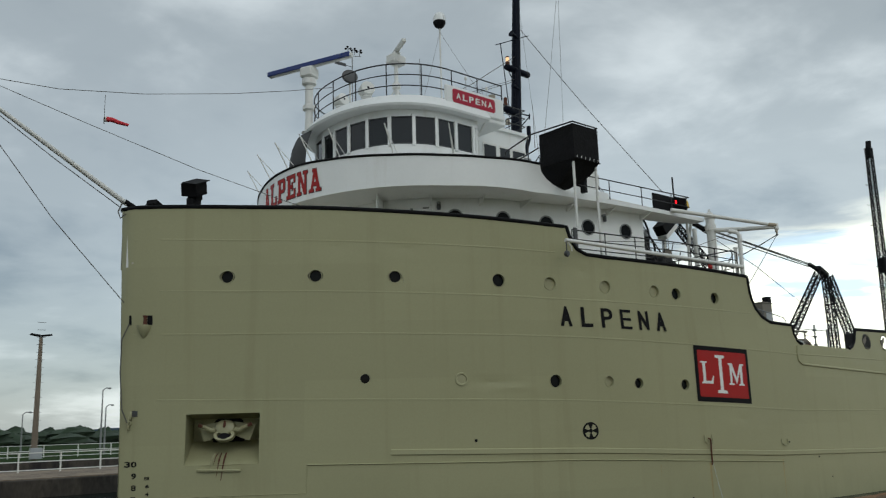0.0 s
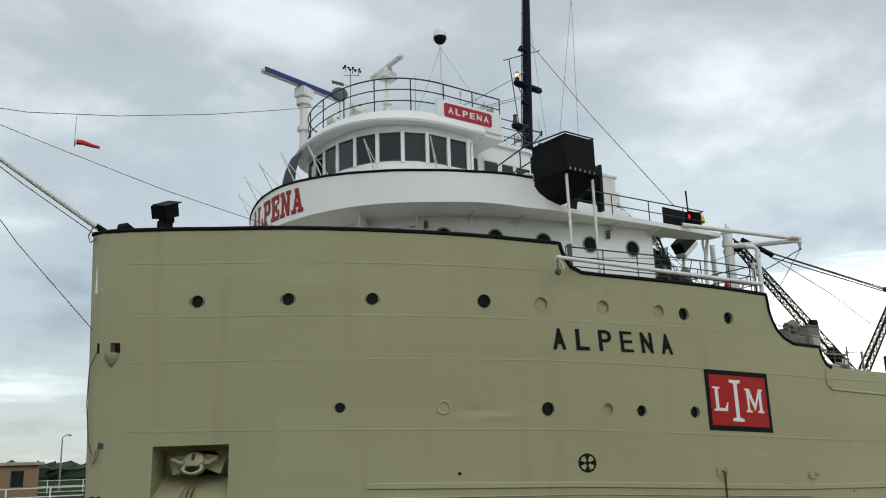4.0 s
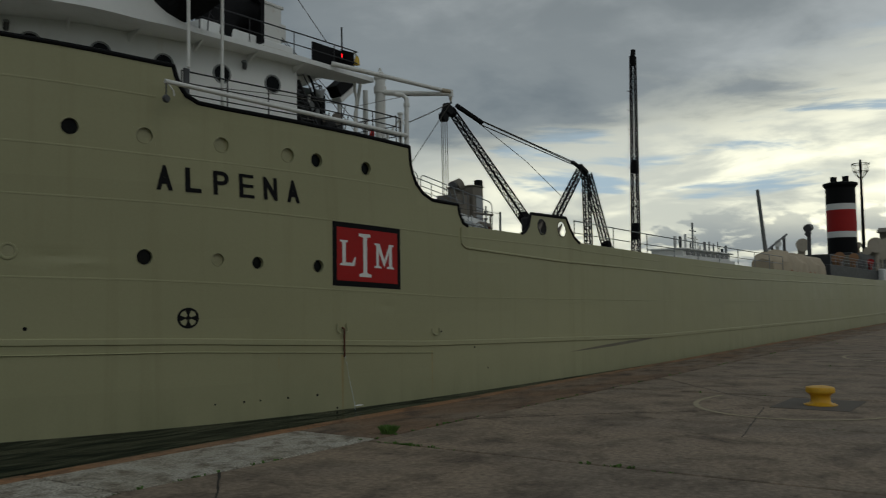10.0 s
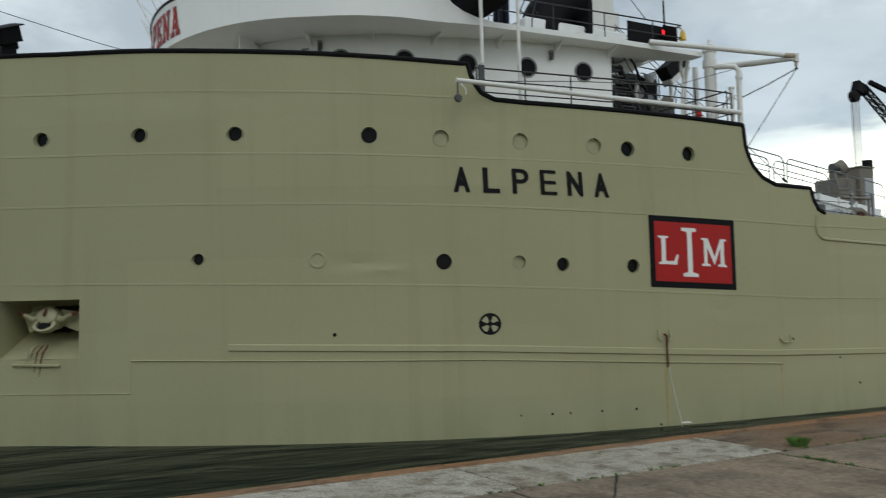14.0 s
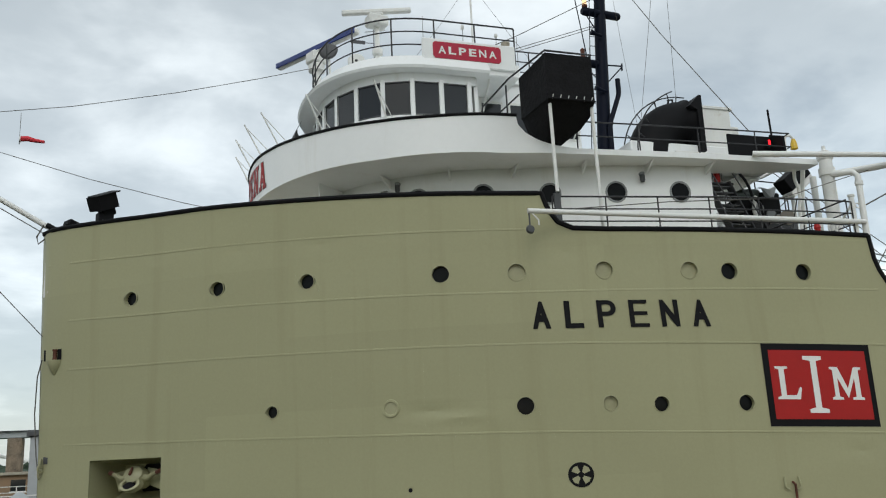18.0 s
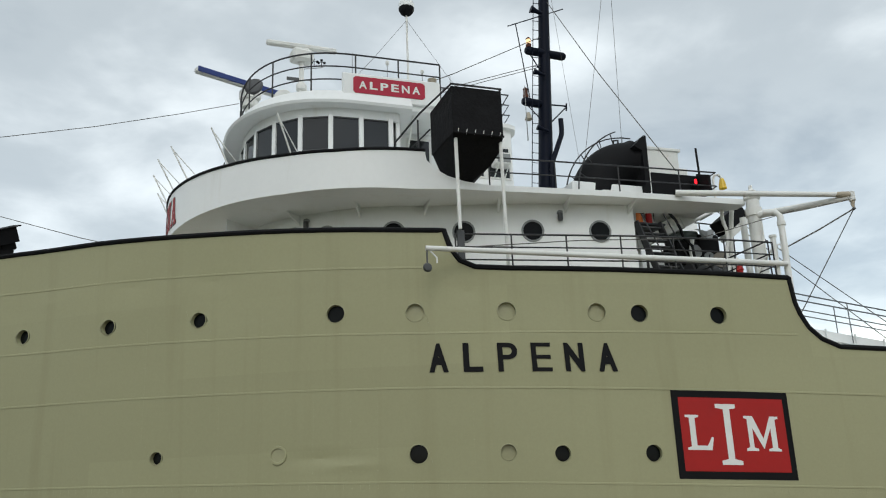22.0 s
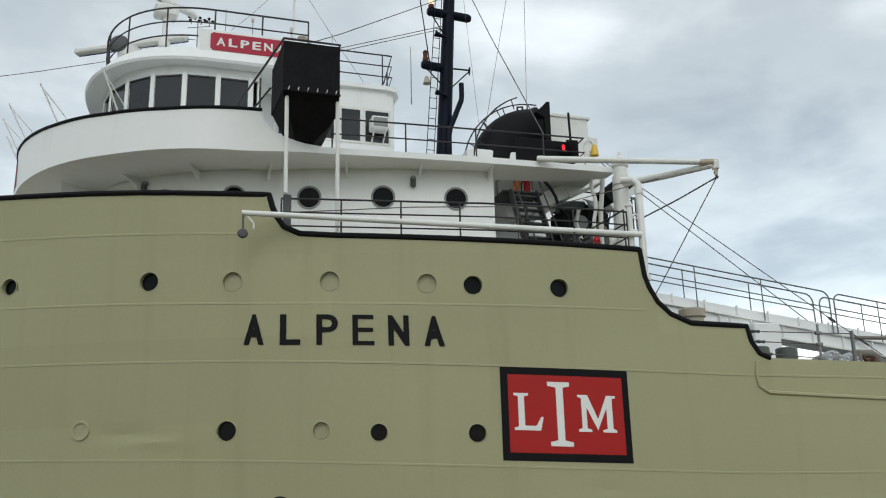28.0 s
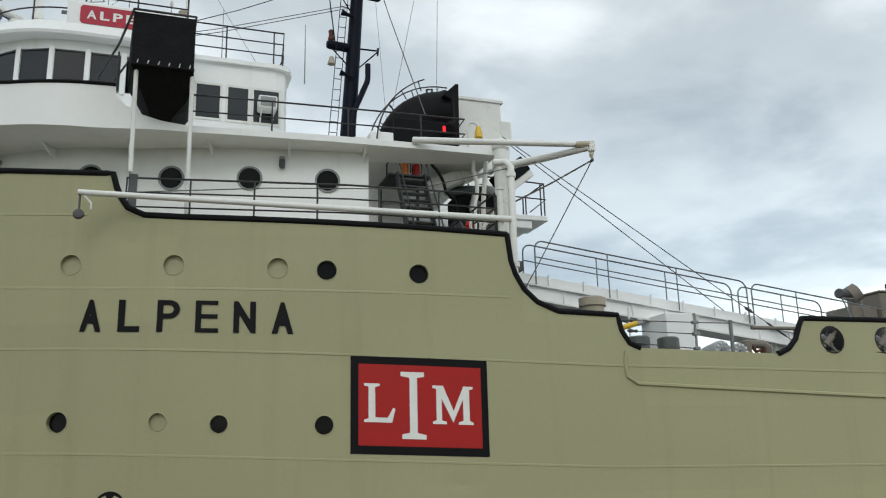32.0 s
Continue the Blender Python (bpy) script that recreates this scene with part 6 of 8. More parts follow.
part("arm_bracket", Geo().path([(2.3, MY, 16.0), (3.08, MY, 16.02)], 0.028, 6).path([(3.05, MY, 15.98), (2.3, MY, 15.2)], 0.024, 6).path([(3.05, MY, 15.85), (3.07, MY, 16.12)], 0.03, 6), NAVY, mast)
for x, z, q in ((2.02, 19.45, 0.13), (1.98, 17.0, 0.1), (1.95, 14.9, 0.09)):
    part("signal_horn", Geo().lathe([(q * 0.5, -0.22), (q * 0.6, 0.0), (q, 0.16), (q * 1.1, 0.2)], Matrix.Translation((x, MY - 0.3, z)) @ pose(0, 0, 0, 0, -75, 0), 10), NAVY, mast, "small dark horn clamped to the mast")
part("mast_bell", Geo().lathe([(0.13, 15.25), (0.1, 15.35), (0.06, 15.5), (0.002, 15.53)], Matrix.Translation((MX - 0.35, MY - 0.2, 0)), 12), TAN, mast, "brass bell")
part("mast_standpipe", Geo().path([(MX + 0.3, MY - 0.3, 11.5), (MX + 0.33, MY - 0.3, 13.5), (MX + 0.38, MY - 0.3, 13.75), (MX + 0.78, MY - 0.3, 14.75), (MX + 0.8, MY - 0.3, 14.9), (MX + 0.8, MY - 0.3, 15.35)], 0.09, 8), NAVY, mast)
lad = part("mast_ladder", Geo().path([(MX - 0.25, MY - 0.3, 12), (MX + 0.5, MY - 0.3, 22.5)], 0.015, 4).path([(MX - 0.5, MY - 0.3, 12), (MX + 0.3, MY - 0.3, 22.5)], 0.015, 4), NAVY, mast)
for i in range(28):
    z = 12.2 + i * 0.36
    x = MX - 0.25 + (z - 12) * 0.0714
    part("rung", Geo().path([(x, MY - 0.3, z), (x - 0.24, MY - 0.3, z)], 0.012, 4), NAVY, lad)
part("halyard_bar", Geo().path([(MX - 0.6, MY - 0.2, 18.9), (MX - 0.2, MY - 0.2, 15.7)], 0.02, 5).path([(MX - 0.9, MY - 0.2, 18.75), (MX + 1.4, MY, 19.9)], 0.02, 5), NAVY, mast)

# rigging wires
WIRES = [((MX + 0.7, MY, 20.2), (2.3, 2.6, 10.75), 0.014), ((5.2, 9.5, 23.0), (3.45, 9.5, 13.9), 0.008), ((5.2, 9.5, 23.0), (4.95, 9.5, 14.5), 0.008), ((2.7, MY, 21.5), (3.3, MY - 0.4, 12.5), 0.006),
         ((-5.5, 7.0, 13.5), (MX + 0.55, MY, 18.7), 0.014), ((-6.4, 7.4, 13.5), (MX + 0.5, MY, 17.6), 0.012), ((-6.3, 7.6, 13.5), (MX + 0.5, MY, 17.5), 0.012),
         ((-2.95, 8.7, 17.9), (-5.8, 6.4, 13.6), 0.006), ((-2.95, 8.7, 17.9), (-0.9, 7.0, 13.4), 0.006),
         ((4.97, -0.2, 8.95), (3.25, 1.85, 5.0), 0.012), ((4.97, -0.2, 8.95), (3.42, 0.45, 8.1), 0.018)]
for a, b, q in WIRES:
    a, b = Vector(a), Vector(b)
    part("rigging_wire", Geo().path([a, a.lerp(b, 0.5) - Vector((0, 0, 0.012 * (b - a).length)), b], q, 5), ROPE, ship)
# two stays from the casing down to the gallery, one with a turnbuckle
for a, b in (((7.22, 9.58, 13.45), (18.2, 9.42, 6.7)), ((7.22, 9.58, 13.36), (15.3, 9.62, 7.9))):
    part("casing_stay", Geo().path([a, b], 0.017, 5), ROPE, ship)
a, b = Vector((7.22, 9.58, 13.45)), Vector((18.2, 9.42, 6.7))
part("turnbuckle", Geo().path([a.lerp(b, q) for q in (0.805, 0.812, 0.824, 0.831)], [0.03, 0.06, 0.06, 0.03], 8).path([a.lerp(b, q) for q in (0.88, 0.888, 0.945, 0.953)], [0.02, 0.038, 0.038, 0.02], 8), DKGREY, ship)
# wire from the bow pole to the roof, with the wind sock
sag = [(-8.15, 8.5, 14.26), (-9.8, 8.5, 13.75), (-12.0, 8.5, 13.13), (-14.7, 8.5, 12.49), (-17.1, 8.5, 12.08), (-19.2, 8.5, 11.98), (-20.7, 8.5, 12.5)]
fore_wire = part("fore_wire", Geo().path(sag, 0.010, 5), ROPE, ship, "wire from the bow pole to the pilothouse roof")
part("bow_stay", Geo().path([(-11.37, 5.15, 8.83), (-11.8, 5.4, 8.98), (-14.0, 6.3, 9.75), (-16.6, 7.2, 10.75), (-19.25, 8.2, 11.85), (-20.7, 8.5, 12.5)], 0.009, 5), ROPE, ship)
part("bow_stay", Geo().path([(-15.0, 8.5, 8.8), (-17.0, 8.5, 10.0), (-20.7, 8.5, 12.4)], 0.013, 5), ROPE, ship)
part("bow_guy", Geo().path([(-14.95, 8.4, 6.1), (-17.07, 8.5, 8.4), (-19.2, 8.5, 11.1), (-20.7, 8.5, 12.5)], 0.012, 5), ROPE, ship)
pole = part("steering_pole", Geo().path([(-14.4, 8.5, 8.75), (-15.2, 8.5, 9.15), (-18.6, 8.5, 11.2), (-20.75, 8.5, 12.5)], [0.07, 0.075, 0.06, 0.05], 10), WHITE2, ship, "long white steering pole raised over the bow")
part("pole_heel", Geo().path([(-14.35, 8.5, 8.72), (-15.15, 8.5, 9.14)], 0.085, 10), BLACK, pole)
part("pole_strop", Geo().path([(-15.2, 8.45, 9.15), (-15.35, 8.4, 8.8), (-15.3, 8.35, 8.6), (-15.1, 8.4, 8.8)], 0.02, 5), ROPE, pole)
sock = thing("windsock", "small red windsock hanging from the fore wire", "windsock")
sp = Vector((-15.9, 8.3, 11.4))
part("hanger", Geo().path([sp + Vector((0.0, 0, 0.72)), sp], 0.008, 4).path([sp, sp - Vector((0, 0, 0.15))], 0.012, 5), ROPE, sock)
part("hoop", Geo().path([sp + Vector((0.02, 0.07 * math.cos(a), 0.07 * math.sin(a))) for a in np.linspace(0, 2 * math.pi, 11)[:-1]], 0.02, 5, closed=True), WHITE2, sock)
part("cloth", Geo().path([sp + Vector((0.02, 0, 0)), sp + Vector((0.2, -0.05, 0.0)), sp + Vector((0.4, -0.12, -0.07)), sp + Vector((0.62, -0.2, -0.12))], [0.075, 0.07, 0.055, 0.04], 10), REDORANGE, sock)
# bow floodlight and roller on the rail
flood = thing("floodlight", "black boxed floodlight on the bow bulwark", "floodlight")
fm = Matrix.Translation((-13.62, 7.2, 9.2)) @ pose(0, 0, 0, 0, 0, 25)
ft = fm @ pose(0, 0, 0, 14, -24, 0)
part("housing", Geo().prism([(-0.24, -0.24), (0.24, -0.24), (0.34, 0.2), (-0.34, 0.2)], 0.08, 0.44, ft), BLACK, flood)
part("visor", Geo().box(-0.3, 0.36, -0.28, 0.2, 0.44, 0.47, 0.01, ft), BLACK, flood)
part("lamp_back", Geo().box(-0.18, 0.18, -0.14, 0.14, -0.1, 0.09, 0.03, ft), BLACK, flood)
part("stand", Geo().box(-0.24, 0.14, -0.12, 0.12, -0.45, -0.06, 0.02, fm), BLACK, flood)
second = thing("mooring_lamp", "low black lamp box tilted on the bow bulwark", "lamp")
part("housing", Geo().box(-0.25, 0.25, -0.18, 0.18, 0.0, 0.2, 0.04, Matrix.Translation((-14.45, 8.0, 8.9)) @ pose(0, 0, 0, 0, 18, 30)), BLACK, second)
part("foot", Geo().box(-0.1, 0.1, -0.1, 0.1, -0.3, 0.02, 0.02, Matrix.Translation((-14.45, 8.0, 8.9))), BLACK, second)
# forecastle side deck: rails, boat boom, pillars, posts
fo = [(-4.05, 1.55, 7.5), (-2.9, 1.22, 7.45), (0, 0.62, 7.4), (2.2, 0.35, 7.35), (3.0, 0.3, 7.33)]
railing("black side rail above the hull step", fo, 0.85, 3, BLACKM, ship, 1.25, 0.018)
part("rail_gate_post", Geo().box(-4.02, -3.86, 1.48, 1.54, 7.6, 8.42, 0.01), DKGREY, ship)
boom = part("boat_boom", Geo().path([(-4.85, 1.12, 7.86), (3.3, 0.28, 7.7)], [0.055, 0.065], 10), WHITE2, ship, "white boat boom lashed along the side")
part("boom_fork", Geo().path([(-4.8, 1.12, 7.86), (-4.62, 1.1, 7.66), (-4.62, 1.1, 7.55)], 0.02, 5), WHITE2, boom)
bl = part("boom_block", Geo().lathe([(0.002, -0.06), (0.08, -0.05), (0.1, 0), (0.08, 0.05), (0.002, 0.06)], Matrix.Translation((-4.82, 1.12, 7.45)) @ pose(0, 0, 0, 90), 12), DKGREY, boom)
part("block_strap", Geo().path([(-4.82, 1.12, 7.84), (-4.82, 1.12, 7.5)], 0.02, 5), DKGREY, boom)
part("boom_tackle", Geo().path([(-4.3, 1.15, 7.9), (-1.5, 0.9, 8.15), (1.5, 0.8, 8.35), (4.2, 0.8, 9.2)], 0.012, 4), ROPE, ship)
p1 = part("derrick_post", Geo().lathe([(0.17, 7.0), (0.16, 9.85), (0.2, 9.9), (0.2, 9.98), (0.12, 10.03), (0.12, 10.1), (0.05, 10.15), (0.04, 10.25), (0.002, 10.27)], Matrix.Translation((3.73, 1.66, -0.15)), 16), WHITE2, ship, "stout white derrick post with a capped top")
part("post_band", Geo().lathe([(0.2, 9.45), (0.2, 9.65)], Matrix.Translation((3.73, 1.66, -0.15)), 16), WHITE2, p1)
part("post_foot", Geo().box(3.05, 4.0, 1.3, 2.4, 6.9, 7.1), DKGREY, ship)
part("stanchion_post", Geo().path([(3.36, 0.36, 6.2), (3.37, 0.34, 8.85), (3.3, 0.42, 8.97), (3.12, 0.6, 9.0)], 0.075, 10), WHITE2, ship, "white bent stanchion post")
part("stanchion_post", Geo().path([(3.13, 0.4, 7.2), (3.13, 0.4, 8.33), (3.13, 0.4, 8.34), (3.13, 0.4, 8.39)], [0.062, 0.062, 0.085, 0.085], 10), WHITE2, ship)
part("stanchion_post", Geo().path([(4.12, 2.6, 7.0), (4.12, 2.6, 9.6)], 0.085, 10), WHITE2, ship)
for z in (8.62, 6.72):
    part("post_clamp", Geo().path([(3.37, 0.34, z), (3.37, 0.34, z + 0.1)], 0.095, 10), WHITE2, ship)
part("post_eye", Geo().path([(3.24 + 0.06 * math.cos(a), 0.36, 8.12 + 0.06 * math.sin(a)) for a in np.linspace(0, 2 * math.pi, 11)[:-1]], 0.015, 5, closed=True), WHITE2, ship)
boomd = part("derrick_boom", Geo().path([(1.78, 1.95, 9.87), (4.96, -0.2, 9.29)], [0.075, 0.06], 10), WHITE2, ship, "white swung-out derrick boom")
part("lower_spar", Geo().path([(3.7, 1.6, 9.3), (4.3, 0.7, 9.25), (4.93, -0.17, 9.23)], [0.09, 0.085, 0.06], 10), WHITE2, boomd)
part("boom_head", Geo().box(4.91, 5.03, -0.27, -0.13, 9.13, 9.37, 0.02), WHITE2, boomd, "worn white boom head")
part("boom_shoe", Geo().path([(4.7, -0.02, 9.335), (4.78, -0.08, 9.32), (4.95, -0.19, 9.295)], [0.062, 0.072, 0.075], 10), TANRUST, boomd, "rust-stained boom shoe")
part("head_shackle", Geo().path([(4.98, -0.2, 9.15), (4.96, -0.2, 9.05), (4.98, -0.2, 8.97)], [0.05, 0.045, 0.02], 8), TANRUST, boomd)
part("hanging_block", Geo().lathe([(0.002, -0.07), (0.05, -0.06), (0.06, 0), (0.05, 0.06), (0.002, 0.07)], Matrix.Translation((4.97, -0.2, 8.95)) @ pose(0, 0, 0, 90) @ Matrix.Scale(0.6, 4), 10), DKGREY, boomd)
part("white_brace", Geo().path([(2.88, 0.75, 7.6), (3.3, 0.6, 8.22)], 0.03, 6), WHITE2, ship)
life = thing("lifebuoy", "small white lifebuoy hung on the side rail", "lifebuoy")
part("ring", Geo().path([(2.66 + 0.11 * math.cos(a), 0.62, 7.62 + 0.17 * math.sin(a)) for a in np.linspace(0, 2 * math.pi, 17)[:-1]], 0.028, 8, closed=True), WHITE, life)
# under and behind the bridge deck: stair, ducts, conveyor drive, winches
st = part("accommodation_stair", Geo().box(1.9, 3.0, 4.4, 5.5, 9.9, 9.96, 0.01), BLACKM, ship, "steep black steel stair behind the deckhouse")
for i in range(12):
    q = (i + 0.5) / 12
    part("stair_tread", Geo().box(2.13, 2.77, 4.32 - 1.32 * q, 4.52 - 1.32 * q, 9.87 - 2.55 * q, 9.91 - 2.55 * q, 0.006), DKGREY, st)
for x in (2.1, 2.8):
    part("stair_stringer", Geo().add([(x + dx, y, z) for dx in (-0.02, 0.02) for y, z in ((4.55, 9.97), (4.3, 9.97), (2.95, 7.34), (3.2, 7.34))], [(0, 1, 2, 3), (7, 6, 5, 4), (0, 4, 5, 1), (1, 5, 6, 2), (2, 6, 7, 3), (3, 7, 4, 0)]), BLACKM, st)
    part("stair_rail", Geo().path([(x, 5.3, 10.0), (x, 5.3, 10.5), (x, 4.45, 10.5), (x, 4.3, 10.4), (x, 2.95, 8.2), (x, 2.9, 7.34)], 0.02, 5), BLACKM, st)
for x, y in ((1.95, 5.4), (2.95, 5.4)):
    part("stair_leg", Geo().path([(x, y, 7.3), (x, y, 9.9)], 0.04, 6), BLACKM, st)
for x, mat in ((2.42, ORANGE), (2.72, RED)):
    ext = part("fire_extinguisher", Geo().lathe([(0.085, 9.96), (0.09, 10.0), (0.09, 10.32), (0.05, 10.4), (0.025, 10.42)], Matrix.Translation((x, 4.75, 0)), 12), mat, ship, "orange-red fire extinguisher at the stair head")
    part("valve", Geo().box(x - 0.05, x + 0.07, 4.72, 4.78, 10.42, 10.47, 0.01), BLACKM, ext)
    part("hose", Geo().path([(x + 0.07, 4.75, 10.44), (x + 0.14, 4.72, 10.35), (x + 0.13, 4.7, 10.1)], 0.014, 5), BLACKM, ext)
duct = part("vent_trunk", Geo().box(-1.7, 1.2, -0.3, 0.3, -0.2, 0.2, 0.03, Matrix.Translation((4.2, 5.7, 10.45)) @ pose(0, 0, 0, 0, -26, 0)), WHITE2, ship, "white slanting ventilation trunk")
for q in (-1.2, 0.0, 1.1):
    part("duct_flange", Geo().box(q - 0.03, q + 0.03, -0.33, 0.33, -0.23, 0.23, 0.01, Matrix.Translation((4.2, 5.7, 10.45)) @ pose(0, 0, 0, 0, -26, 0)), WHITE2, duct)
part("duct_prop", Geo().path([(2.9, 5.7, 7.3), (2.9, 5.7, 9.75)], 0.05, 8), WHITE2, duct)
part("bent_cable", Geo().path([(2.88, 4.0, 10.13), (3.06, 4.0, 9.93), (3.18, 4.0, 9.7), (3.24, 4.0, 9.44), (3.48, 4.0, 9.24), (3.55, 4.0, 8.6), (3.5, 4.0, 7.34)], 0.04, 7), BLACK, ship)
drive = part("conveyor_drive", Geo().box(4.15, 5.0, 5.75, 6.5, 9.25, 10.0, 0.05).box(4.9, 5.62, 5.7, 6.5, 8.6, 10.2, 0.05).box(4.5, 5.4, 5.9, 6.6, 7.3, 8.7, 0.04), BLACK, ship, "black conveyor drive with a grey-green motor")
part("motor", Geo().path([(3.98, 5.9, 10.06), (4.02, 5.9, 10.07), (4.45, 5.9, 10.13), (4.47, 5.9, 10.13), (4.75, 5.9, 10.17), (4.95, 5.9, 10.19)], [0.15, 0.17, 0.17, 0.18, 0.16, 0.14], 16), MOTORGREEN, drive, "grey-green electric motor")
part("motor_end", Geo().path([(3.93, 5.84, 10.05), (3.975, 5.88, 10.055)], 0.11, 14), WHITE2, drive, "pale fan cover of the motor")
for k in range(7):
    part("motor_fin", Geo().path([(4.06 + k * 0.055, 5.9, 10.075 + k * 0.0075), (4.075 + k * 0.055, 5.9, 10.077 + k * 0.0075)], 0.182, 14), MOTORGREEN, drive)
part("folded_guard", Geo().add([(4.78, 5.5, 10.27), (5.05, 5.45, 10.2), (5.1, 5.5, 9.97), (4.98, 5.6, 10.0), (5.38, 5.5, 10.35), (5.22, 5.5, 9.98), (5.2, 5.75, 10.3), (4.8, 5.75, 10.32)], [(0, 1, 2, 3), (1, 4, 5, 2), (0, 7, 6, 1), (1, 6, 4)]), GREYBOX, drive, "bent light grey guard plate")
for x, z, q in ((4.7, 9.62, 0.2), (5.15, 9.45, 0.17), (5.42, 9.35, 0.14)):
    part("drive_sheave", Geo().path([(x, 5.6, z), (x, 5.66, z), (x, 5.68, z), (x, 5.72, z)], [q, q, q * 0.75, q * 0.75], 14), GREY, drive)
part("sheave_guard", Geo().path([(4.62, 5.58, 10.0), (4.5, 5.58, 9.6), (4.6, 5.58, 9.2), (4.72, 5.58, 8.9)], 0.06, 7), WHITE2, drive)
chm = Matrix.Translation((5.6, 4.7, 10.5)) @ pose(0, 0, 0, 0, -38, 0)
chute = part("black_chute", Geo().box(-0.85, 0.1, -0.25, 0.25, -0.17, 0.26, 0.02, chm), BLACK, ship, "black slanting conveyor chute with a white underside")
part("chute_bottom", Geo().box(-0.9, 0.1, -0.22, 0.22, -0.36, -0.175, 0.02, chm), WHITE2, chute)
part("chute_leg", Geo().path([(5.3, 4.8, 7.2), (5.3, 4.8, 10.1)], 0.06, 8), WHITE2, chute)
part("after_casing", Geo().box(1.3, 5.9, 7.1, 7.8, 7.3, 9.5, 0.05), WHITE2, ship, "white steel casing behind the winches")
# hidden cover plate added to keep daylight off the stair and winches
part("casing_deck", Geo().box(0.93, 4.7, 3.95, 13.0, 10.56, 10.63, 0.01), WHITE2, ship, "unseen white deck added over the stair head to shade it")
part("after_partition", Geo().box(0.93, 2.0, 5.6, 5.68, 7.3, 10.0, 0.01), WHITE2, ship, "white partition beside the stair")
for k, (x, y, z, r, mat) in enumerate(((1.6, 4.2, 7.8, 0.3, DKGREY), (3.5, 3.4, 8.25, 0.24, DKGREY), (3.9, 4.6, 8.6, 0.3, BLACKM), (3.3, 2.9, 7.75, 0.2, RUST), (4.4, 4.3, 8.9, 0.22, TANDARK))):
    wn = part("mooring_winch", Geo().lathe([(r, -0.3), (r, -0.25), (r * 0.6, -0.22), (r * 0.6, 0.22), (r, 0.25), (r, 0.3)], Matrix.Translation((x, y, z)) @ pose(0, 0, 0, 0, 90, 20 * k), 16), mat, ship, "dark mooring winch drum")
    part("winch_bed", Geo().box(x - 0.3, x + 0.3, y - 0.25, y + 0.25, 7.34, z - 0.1, 0.02), DKGREY, wn)
    part("winch_lever", Geo().path([(x + 0.2, y - 0.25, z), (x + 0.28, y - 0.35, z + 0.5)], 0.018, 5), BLACKM, wn)
part("vent_pipe", Geo().path([(3.37, 2.4, 9.72), (3.35, 2.4, 9.45), (3.38, 2.4, 9.33), (3.43, 2.4, 9.2), (3.43, 2.4, 8.91), (3.36, 2.4, 8.66), (3.34, 2.4, 7.3)], 0.045, 10), WHITE2, ship, "white bent pipe under the bridge deck")
part("white_pipe", Geo().path([(3.7, 2.45, 9.75), (3.66, 2.6, 8.89), (3.6, 2.6, 7.3)], 0.058, 8), WHITE2, ship)
part("hydrant", Geo().lathe([(0.07, 7.34), (0.07, 7.75), (0.09, 7.77), (0.05, 7.9), (0.002, 7.93)], Matrix.Translation((2.75, 1.2, 0)), 10), RED, ship, "small red hydrant behind the bulwark")
for k in range(7):
    x, y = random.uniform(1.3, 2.0), random.uniform(2.9, 5.2)
    part("deck_gear", Geo().box(x - 0.15, x + 0.15, y - 0.15, y + 0.15, 7.34, random.uniform(7.6, 8.1), 0.03), random.choice((DKGREY, BLACKM, TANDARK, RUST)), ship)
railing("black rail at the break of the forecastle", [(3.05, 0.5, 7.34), (3.05, 3.5, 7.34), (3.05, 9, 7.34)], 0.95, 3, BLACKM, ship, 1.3, 0.018)
plat = part("aft_platform", Geo().box(5.2, 7.97, 8.0, 9.5, 10.13, 10.3, 0.02).box(5.2, 7.45, 8.05, 9.5, 9.88, 10.13, 0.02).box(5.2, 6.9, 8.1, 9.5, 9.65, 9.88, 0.02), WHITE, ship, "white stepped platform behind the deckhouse")
prail = part("railing", Geo().path([(5.3, 8.05, 11.45), (7.9, 8.05, 11.35), (7.9, 9.4, 11.35)], 0.024, 6), BLACKM, ship, "black rail round the platform")
part("rail_bar", Geo().path([(5.3, 8.05, 10.9), (7.95, 8.05, 10.84), (7.4, 8.05, 10.4)], 0.02, 6), BLACKM, prail)
for x, y, h in ((5.4, 8.05, 11.45), (6.65, 8.05, 11.4), (7.78, 8.05, 11.35), (7.9, 8.05, 11.35), (7.9, 9.4, 11.35), (7.2, 8.1, 10.9)):
    part("rail_post", Geo().path([(x, y, 10.3), (x, y, h)], 0.024, 6), BLACKM, prail)

# cargo deck: walkway trunk with rails, bitts, machinery
gz = lambda x: 8.49 - (x - 10.65) * 0.126
wk = part("conveyor_trunk", Geo().add([(x, y, gz(x) + dz) for dz in (-0.82, 0.0) for x, y in ((5.5, 9.62), (23.0, 9.62), (23.0, 10.5), (5.5, 10.5))],
                                      [(0, 1, 5, 4), (1, 2, 6, 5), (2, 3, 7, 6), (3, 0, 4, 7), (4, 5, 6, 7), (3, 2, 1, 0)]), WHITE, ship, "long sloping white conveyor gallery")
part("gallery_flange", Geo().add([(x, y, gz(x) + dz) for dz in (-0.36, -0.30) for x, y in ((5.5, 9.5), (23.0, 9.5), (23.0, 9.61), (5.5, 9.61))], [(0, 1, 5, 4), (1, 2, 6, 5), (3, 0, 4, 7), (4, 5, 6, 7), (3, 2, 1, 0)]), WHITE, wk)
